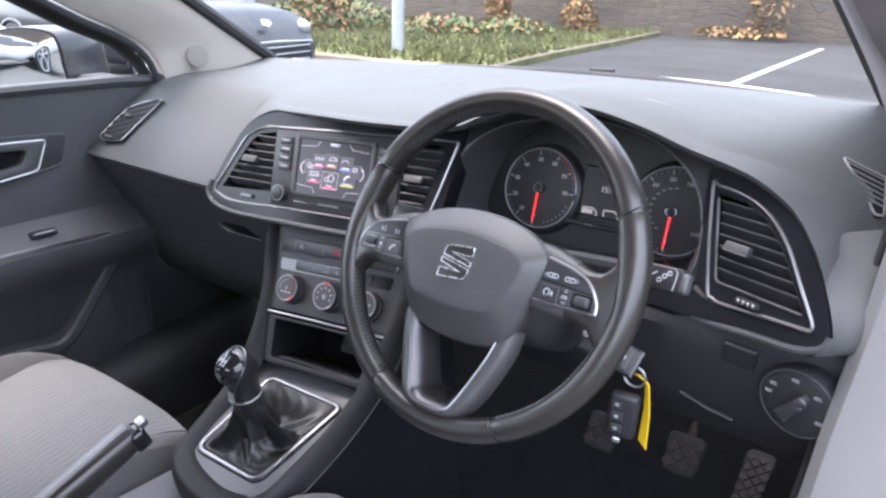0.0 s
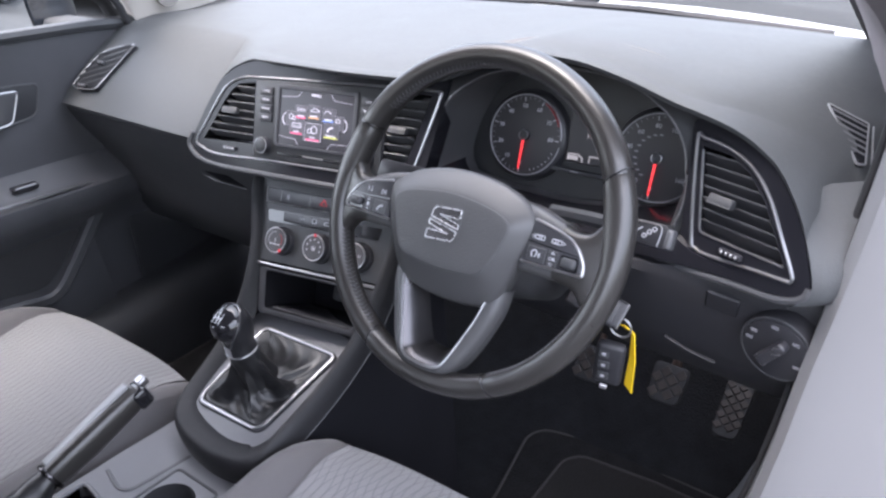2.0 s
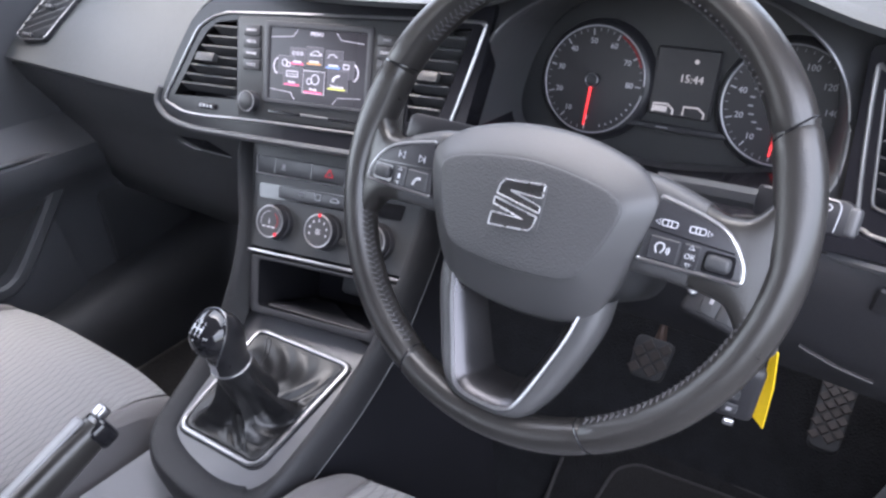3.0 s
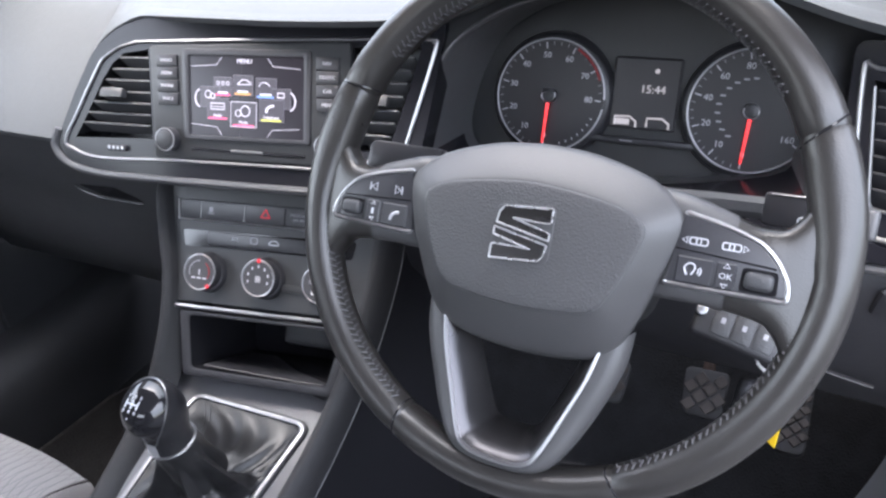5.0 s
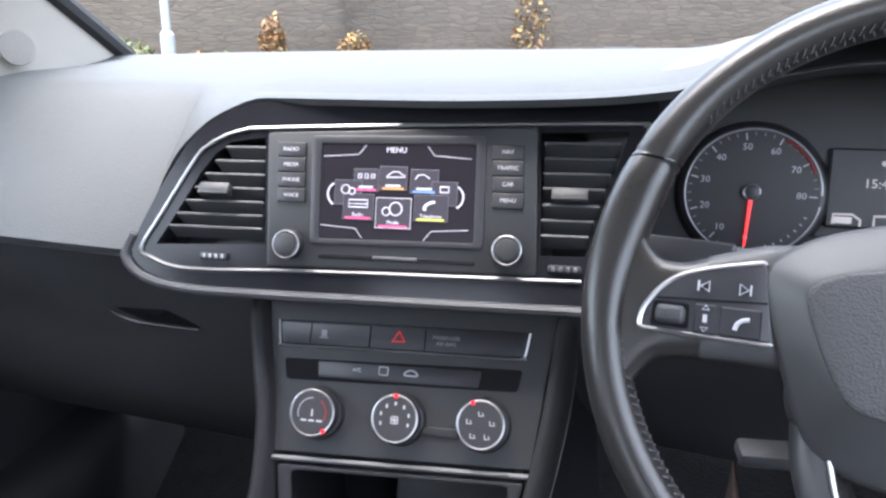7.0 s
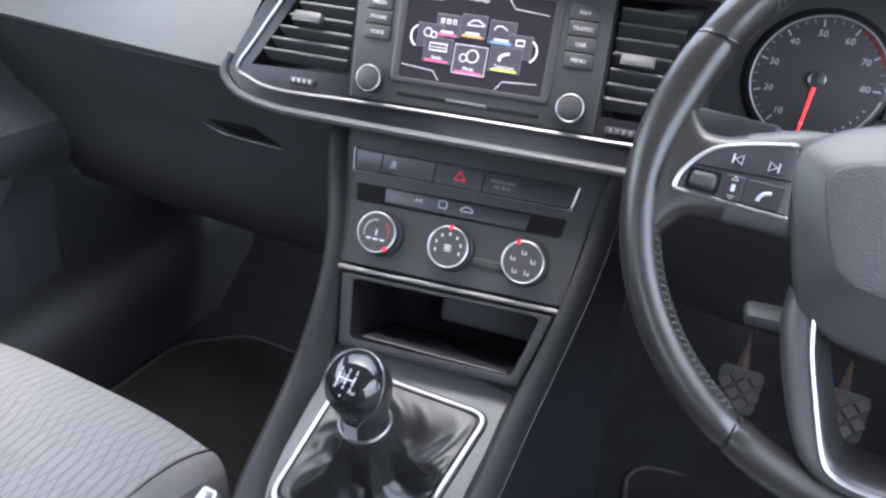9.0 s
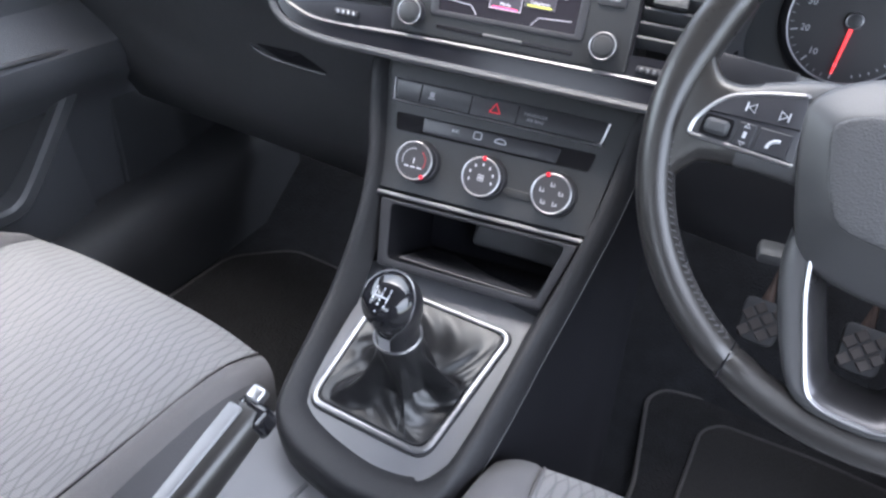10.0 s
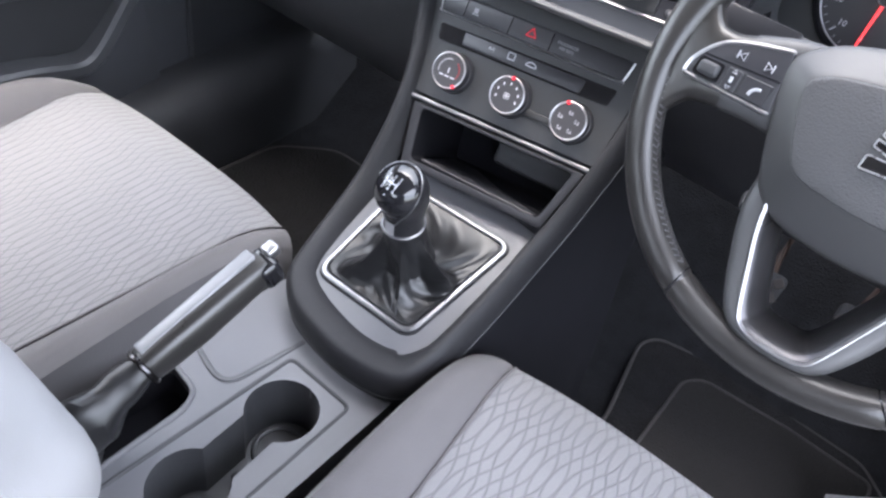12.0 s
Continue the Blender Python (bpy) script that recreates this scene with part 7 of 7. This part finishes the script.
part("arm_trim", tube([(DXP + 0.060, -0.6, 0.762), (DXP + 0.060, -0.2, 0.760), (DXP + 0.058, -0.07, 0.757), (DXP + 0.050, 0.05, 0.748), (DXP + 0.035, 0.10, 0.742)], 0.0035), M["alu"], door, "satin edge of the armrest")
sw2 = part("window_switch", rbox(0.02, 0.05, 0.008, 0.003, 2, pose(DXP + 0.034, -0.087, 0.778, 0, 12, 0)), M["button"], door)
part("switch_edge", rbox(0.005, 0.040, 0.003, 0.001, 1, pose(DXP + 0.041, -0.087, 0.781, 0, 12, 0)), M["alu"], sw2)
# the pocket: a black sheet for the hollow's shade, behind a flat bowed strut
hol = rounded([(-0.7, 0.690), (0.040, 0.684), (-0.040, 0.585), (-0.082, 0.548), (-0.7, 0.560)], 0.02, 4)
part("pocket_shade", prism(hol, -0.01, 0.010, 0, m=Matrix.Translation((-0.010, 0, 0)) @ TOX), M["rubber"], door, "black sheet for the shade in the door pocket")
pth = spline([(0.070, 0.695, 0.012), (0.050, 0.672, 0.022), (-0.020, 0.592, 0.030), (-0.060, 0.552, 0.036), (-0.085, 0.536, 0.040), (-0.115, 0.532, 0.042), (-0.20, 0.545, 0.044), (-0.40, 0.552, 0.046), (-0.80, 0.552, 0.046)], 5, False)
rows = []
for i, (y, z, w) in enumerate(pth):
    a, b = pth[max(i - 1, 0)], pth[min(i + 1, len(pth) - 1)]
    d = Vector((b[0] - a[0], b[1] - a[1])).normalized()
    n = Vector((-d.y, d.x)) if (-d.y * 0 + d.x * -1) > 0 else Vector((d.y, -d.x))
    g = 0.011
    rows.append([(DXP - 0.02, y + n.x * g, z + n.y * g), (DXP + w - 0.004, y + n.x * g, z + n.y * g), (DXP + w, y + n.x * g * 0.6, z + n.y * g * 0.6), (DXP + w, y - n.x * g * 0.7, z - n.y * g * 0.7), (DXP + w - 0.006, y - n.x * g * 1.2, z - n.y * g * 1.2), (DXP - 0.02, y - n.x * g * 1.4, z - n.y * g * 1.4)])
part("pocket_rim", loft(rows, caps=False), M["console"], door, "bowed rim of the door pocket")
low = [(p[0], p[1] - 0.012, p[2]) for p in pth if p[0] < 0.03]
part("pocket", loft([[(DXP + p[2] - 0.006, p[0], p[1]), (DXP + p[2] - 0.010, p[0] + 0.01, p[1] - 0.08), (DXP + p[2] - 0.022, p[0] + 0.03, p[1] - 0.20), (DXP - 0.02, p[0] + 0.04, p[1] - 0.28)] for p in low]), M["door"], door, "door pocket wall")
part("window_frame", tube([(-0.755, 0.205, 1.05), (-0.755, 0.185, 1.09), (-0.745, 0.13, 1.135), (-0.725, 0.03, 1.175), (-0.70, -0.09, 1.235), (-0.66, -0.22, 1.31), (-0.62, -0.5, 1.39), (-0.62, -1.0, 1.39)], 0.013), M["rubber"], door)
pw = part("pane", loft([[(-0.765, 0.20, 1.06), (-0.765, -1.0, 1.06)], [(-0.72, 0.02, 1.17), (-0.72, -1.0, 1.17)], [(-0.645, -0.22, 1.34), (-0.63, -1.0, 1.40)]]), M["side_glass"], door)
pw.visible_shadow = False

mir = thing("wing_mirror", "dark wing mirror on the passenger side", "wing mirror")
MO = spline([(0.112, -0.066), (0.116, 0.0), (0.110, 0.050), (0.085, 0.072), (0.0, 0.078), (-0.095, 0.060), (-0.125, 0.0), (-0.105, -0.062), (0.0, -0.076)], 4)
MROT = Matrix.Translation((-1.030, 0.080, 1.078)) @ pose(0, 0, 0, 1, 0, 22)
rows = []
for d, s in ((-0.012, 0.99), (0.0, 1.0), (0.03, 1.01), (0.07, 0.99), (0.11, 0.90), (0.145, 0.66), (0.16, 0.2)):
    rows.append([(x * s + 0.10 * d, d, z * s) for x, z in MO])
part("housing", moved(loft(rows, closed=True, caps=True), MROT), M["black_paint"], mir, "dark painted mirror housing")
part("mirror_glass", moved(loft([[(x * s, -0.015 - 0.0045 * (1 - s * s), z * s) for x, z in MO] for s in (0.93, 0.8, 0.65, 0.5, 0.35, 0.2, 0.02)], closed=True, caps=True), MROT), M["mirror"], mir, "convex mirror glass")
part("foot", rbox(0.12, 0.07, 0.05, 0.015, 3, pose(-0.86, 0.16, 1.030)), M["rubber"], mir)

# ---- the yard outside ----
def yard(ob):
    ob.matrix_world = YARD
    return ob


bm = bmesh.new()
bmesh.ops.create_grid(bm, x_segments=60, y_segments=60, size=400)
yard(whole("ground", bm, M["asphalt"], "worn grey asphalt of the car park", "ground", kind="structure", smooth=0))
KL = [(-14, 6.2), (-9, 7.0), (-5.3, 7.5), (-4.98, 8.0), (-5.22, 9.25), (-5.56, 11.4), (-5.84, 13.7), (-6.2, 16.2), (-6.5, 18.2)]
kp = spline(KL, 6, False)
verge = [(p[0], p[1]) for p in kp] + [(-7.5, 19.5), (-60, 19), (-60, 5)]
yard(whole("grass_verge", prism(verge, -0.05, 0.09), M["grass"], "rough grass verge behind the kerb", "grass", kind="structure", smooth=0))
kr = [[(p[0] + 0.0, p[1] - 0.06, -0.05), (p[0], p[1] - 0.06, 0.10), (p[0] - 0.02, p[1] - 0.04, 0.12), (p[0] - 0.05, p[1] + 0.08, 0.12), (p[0] - 0.06, p[1] + 0.10, -0.05)] for p in kp]
yard(whole("kerb", loft(kr), M["kerb"], "pale concrete kerb along the verge", "kerb", kind="structure"))
yard(whole("parking_line", prism([(-2.16, 9.5), (-2.04, 9.5), (-2.42, 17.5), (-2.54, 17.5)], 0.0, 0.005), M["line"], "worn white painted parking line", "road marking", kind="structure", smooth=0))
# stone wall at the back of the yard
wall_pts = [(-60, 10.0), (-14, 15.5), (-7, 18.0), (8, 23.0), (60, 40)]
rows = []
rng = random.Random(4)
wp_ = spline(wall_pts, 14, False)
for x, y in wp_:
    rows.append([(x, y + 0.06 * rng.uniform(-1, 1), z) for z in (-0.3, 0.5, 1.2, 2.0, 2.8, 3.6, 4.4)] + [(x, y + 0.6, 4.5)])
yard(whole("wall_stone", loft(rows), M["stone"], "tall dark rubble stone wall", "stone wall", kind="structure"))

rows = []
for x, y in spline([(-40, -9), (-16, -13), (-4, -16), (10, -18), (40, -20)], 10, False):
    rows.append([(x, y + 0.06 * rng.uniform(-1, 1), z) for z in (-0.3, 0.6, 1.4, 2.2)] + [(x, y - 0.5, 2.3)])
yard(whole("wall_stone_rear", loft(rows), M["stone"], "low rubble stone wall behind the cars", "stone wall", kind="structure"))
lp = thing("lamp_post", "grey galvanised lamp post on the verge", "lamp post")
part("base", tube([(-7.45, 8.75, 0.0), (-7.45, 8.75, 0.92)], 0.105, seg=20), M["galv"], lp)
part("shaft", tube([(-7.45, 8.75, 0.92), (-7.45, 8.75, 0.98), (-7.45, 8.75, 5.5)], [0.105, 0.062, 0.055], seg=20), M["galv"], lp)
part("lantern", rbox(0.25, 0.7, 0.12, 0.04, 3, pose(-7.45, 8.45, 5.5)), M["galv"], lp)
lp.matrix_world = YARD


def shrub(x, y, r, h, mats, seed, label):
    sh = thing("shrub", label, "shrub", "shrubs by the wall")
    rg = random.Random(seed)
    for nm, ma, n in mats:
        b = bmesh.new()
        for k in range(n):
            a, rr_ = rg.uniform(0, 6.28), r * math.sqrt(rg.random())
            z = 0.1 + h * rg.random() ** 0.8 * (1 - 0.5 * (rr_ / r) ** 2)
            c = Vector((x + rr_ * math.cos(a), y + rr_ * math.sin(a), z))
            q = Euler((rg.uniform(-1, 1), rg.uniform(-1, 1), rg.uniform(0, 6.28))).to_matrix()
            s = rg.uniform(0.05, 0.11)
            vs = [b.verts.new(c + q @ Vector(p)) for p in ((-s, 0, 0), (0, -s * 0.5, s * 0.1), (s, 0, 0), (0, s * 0.5, s * 0.1))]
            b.faces.new(vs)
        part(nm, b, M[ma], sh, smooth=0)
    st2 = [tube([(x + 0.1 * i, y, 0.05), (x + 0.1 * i + rg.uniform(-0.3, 0.3) * r, y + rg.uniform(-0.3, 0.3) * r, h * 0.8)], 0.015, seg=5) for i in range(4)]
    part("stems", join(*st2), M["trunk"], sh)
    sh.matrix_world = YARD
    return sh


for x, y, r, h, ma, sd, lab in (
    (-11.6, 11.0, 0.8, 1.2, (("leaves", "leaf_orange", 300), ("green_leaves", "leaf_green", 260)), 2, "orange autumn shrub on the verge"),
    (-9.6, 12.6, 1.2, 0.42, (("leaves", "leaf_green", 420), ("autumn_leaves", "leaf_orange", 120)), 1, "low green shrub with orange leaves"),
    (-8.4, 13.8, 1.0, 0.40, (("leaves", "leaf_green", 300), ("green_leaves", "leaf_yellow", 160)), 3, "green and yellow shrub on the verge"),
    (-9.4, 14.8, 0.32, 1.3, (("leaves", "leaf_orange", 380), ("green_leaves", "leaf_yellow", 160)), 4, "tall bright orange autumn shrub"),
    (-7.9, 16.2, 0.45, 0.9, (("leaves", "leaf_yellow", 160), ("green_leaves", "leaf_orange", 160)), 5, "yellow and orange shrub at the wall"),
    (-12.5, 12.0, 1.5, 0.8, (("leaves", "leaf_green", 700), ("autumn_leaves", "leaf_yellow", 140)), 6, "green shrub with yellow leaves"),
    (-4.6, 18.5, 1.1, 0.22, (("leaves", "leaf_yellow", 120), ("green_leaves", "leaf_orange", 120)), 8, "low weeds at the foot of the wall"),
    (-5.0, -14.0, 1.2, 1.6, (("leaves", "leaf_orange", 380), ("green_leaves", "leaf_yellow", 200)), 12, "orange shrub by the rear wall"),
    (-4.0, 18.7, 0.5, 2.2, (("leaves", "leaf_yellow", 160), ("green_leaves", "leaf_orange", 80)), 9, "yellow climbing plant at the wall"),
):
    shrub(x, y, r, h, ma, sd, lab)
bm = bmesh.new()
rg = random.Random(11)
for k in range(14000):
    x, y = rg.uniform(-14, -5.0), rg.uniform(7.6, 18)
    i = min(range(len(kp)), key=lambda j: abs(kp[j][1] - y))
    if x > kp[i][0] - 0.15:
        continue
    h = rg.uniform(0.04, 0.14)
    a = rg.uniform(0, 3.14)
    dx_, dy_ = 0.03 * math.cos(a), 0.03 * math.sin(a)
    bm.faces.new([bm.verts.new(q) for q in ((x - dx_, y - dy_, 0.09), (x + dx_, y + dy_, 0.09), (x + rg.uniform(-0.05, 0.05), y + rg.uniform(-0.05, 0.05), 0.09 + h))])
yard(whole("grass_blades", bm, M["grass"], "tufts of rough green grass", "grass", kind="stuff", smooth=0))


def parked_car(m, paint, label, rear=False):
    car = thing("parked_car", label, "car", "parked cars")
    # long axis along x, front at +x; 4.3 long, 1.8 wide
    secs = []
    side = [(-2.15, 0.55, 0.62, 0.80), (-2.10, 0.35, 0.95, 0.84), (-1.75, 0.25, 1.05, 0.88), (-1.1, 0.24, 1.02, 0.90), (0.0, 0.24, 0.98, 0.90), (0.75, 0.24, 0.97, 0.90), (1.35, 0.24, 0.96, 0.88), (1.85, 0.26, 0.88, 0.80), (2.08, 0.30, 0.66, 0.70), (2.15, 0.45, 0.56, 0.62)]
    for x, zl, zh, w in side:
        ring_ = []
        for i in range(20):
            a = 2 * math.pi * i / 20
            c, s_ = math.cos(a), math.sin(a)
            ring_.append((x, w * math.copysign(abs(c) ** 0.45, c), (zl + zh) / 2 + (zh - zl) / 2 * math.copysign(abs(s_) ** 0.5, s_)))
        secs.append(ring_)
    part("body", loft(secs, closed=True, caps=True), M[paint], car)
    cab = []
    for x, zt, w in ((-2.0, 0.98, 0.74), (-1.55, 1.38, 0.64), (-1.0, 1.47, 0.62), (-0.2, 1.48, 0.62), (0.25, 1.40, 0.64), (1.05, 0.95, 0.76)):
        cab.append([(x, -w - 0.12, 0.90), (x, -w - 0.04, zt * 0.5 + 0.5), (x, -w, zt - 0.06), (x, -w + 0.15, zt), (x, w - 0.15, zt), (x, w, zt - 0.06), (x, w + 0.04, zt * 0.5 + 0.5), (x, w + 0.12, 0.90)])
    part("cabin_glass", loft(cab, caps=True), M["car_glass"], car, "dark tinted windows")
    rf = [[(p[0], p[1] * 1.01, p[2] + 0.012) for p in r[3:5]] for r in cab[1:5]]
    part("roof", thick(loft(rf), 0.02), M[paint], car)
    for x in (-1.33, 1.30):
        for s in (-1, 1):
            w_ = part("wheel", moved(disc(0.32, -0.11, 0.11, 0.03, 40), Matrix.Translation((x, s * 0.80, 0.32)) @ pose(0, 0, 0, 90)), M["rubber"], car, "black tyre")
            part("rim_edge", tube([(x + 0.225 * math.cos(a), s * 0.915, 0.32 + 0.225 * math.sin(a)) for a in (2 * math.pi * i / 36 for i in range(36))], 0.016, True), M["alloy"], w_)
            part("hub", moved(disc(0.05, 0, 0.03, 0.01, 20), Matrix.Translation((x, s * 0.90, 0.32)) @ pose(0, 0, 0, -90 * s)), M["alloy"], w_)
            for k in range(5):
                for dd in (-0.13, 0.13):
                    a = 2 * math.pi * k / 5 + 0.3
                    part("spoke", tube([(x + 0.04 * math.cos(a), s * 0.918, 0.32 + 0.04 * math.sin(a)), (x + 0.215 * math.cos(a + dd), s * 0.918, 0.32 + 0.215 * math.sin(a + dd))], [0.022, 0.014], flat=0.7), M["alloy"], w_)
            part("arch", tube([(x + 0.37 * math.cos(a), s * 0.885, 0.30 + 0.37 * math.sin(a)) for a in (math.pi * i / 24 for i in range(25))], 0.03), M[paint], car)
    for s in (-1, 1):
        part("headlight", rbox(0.40, 0.15, 0.13, 0.05, 3, pose(1.88, s * 0.67, 0.73, 0, 10, s * -24)), M["lamp_clear"], car)
        part("tail_light", rbox(0.14, 0.34, 0.16, 0.04, 3, pose(-2.05, s * 0.62, 0.82, 0, 10, 0)), M["lamp_red"], car)
        part("mirror", rbox(0.12, 0.2, 0.13, 0.04, 3, pose(0.72, s * 1.0, 1.0)), M[paint], car)
    g = part("grille", rbox(0.06, 1.05, 0.22, 0.03, 3, pose(2.15, 0, 0.47)), M["rubber"], car, "dark grille")
    for k in range(3):
        part("grille_bar", tube([(2.185, -0.5, 0.40 + 0.07 * k), (2.20, 0, 0.395 + 0.07 * k), (2.185, 0.5, 0.40 + 0.07 * k)], 0.010), M["chrome"], g)
    part("grille_frame", tube([(2.18, -0.54, 0.36), (2.18, -0.54, 0.58), (2.19, 0, 0.595), (2.18, 0.54, 0.58), (2.18, 0.54, 0.36)], 0.012), M["chrome"], g)
    part("badge", prism([(-0.05, -0.06), (0.02, -0.07), (0.05, 0.0), (0.0, 0.07), (-0.04, 0.04)], 0, 0.02, 0.006, 2, pose(2.06, 0, 0.765, 0, 62, 0)), M["chrome"], car)
    for x, dx_ in ((2.215, 1), (-2.17, -1)):
        pl = part("number_plate", rbox(0.015, 0.52, 0.11, 0.004, 1, pose(x, 0, 0.36 if dx_ > 0 else 0.60)), M["plate"], car)
        for k in range(7):
            part("plate_bar", rbox(0.004, 0.045, 0.07, 0, 0, pose(x + dx_ * 0.009, -0.20 + 0.066 * k, 0.36 if dx_ > 0 else 0.60)), M["rubber"], pl)
    car.matrix_world = YARD @ m
    return car


parked_car(pose(-7.5, 4.2, 0, 0, 0, 4), "black_paint", "dark parked car facing the yard")
parked_car(pose(-6.7, 0.55, 0, 0, 0, 15), "white_paint", "white parked car in the next bay")
parked_car(pose(-5.0, -7.6, 0, 0, 0, -38), "white_paint", "white parked car further down the yard")
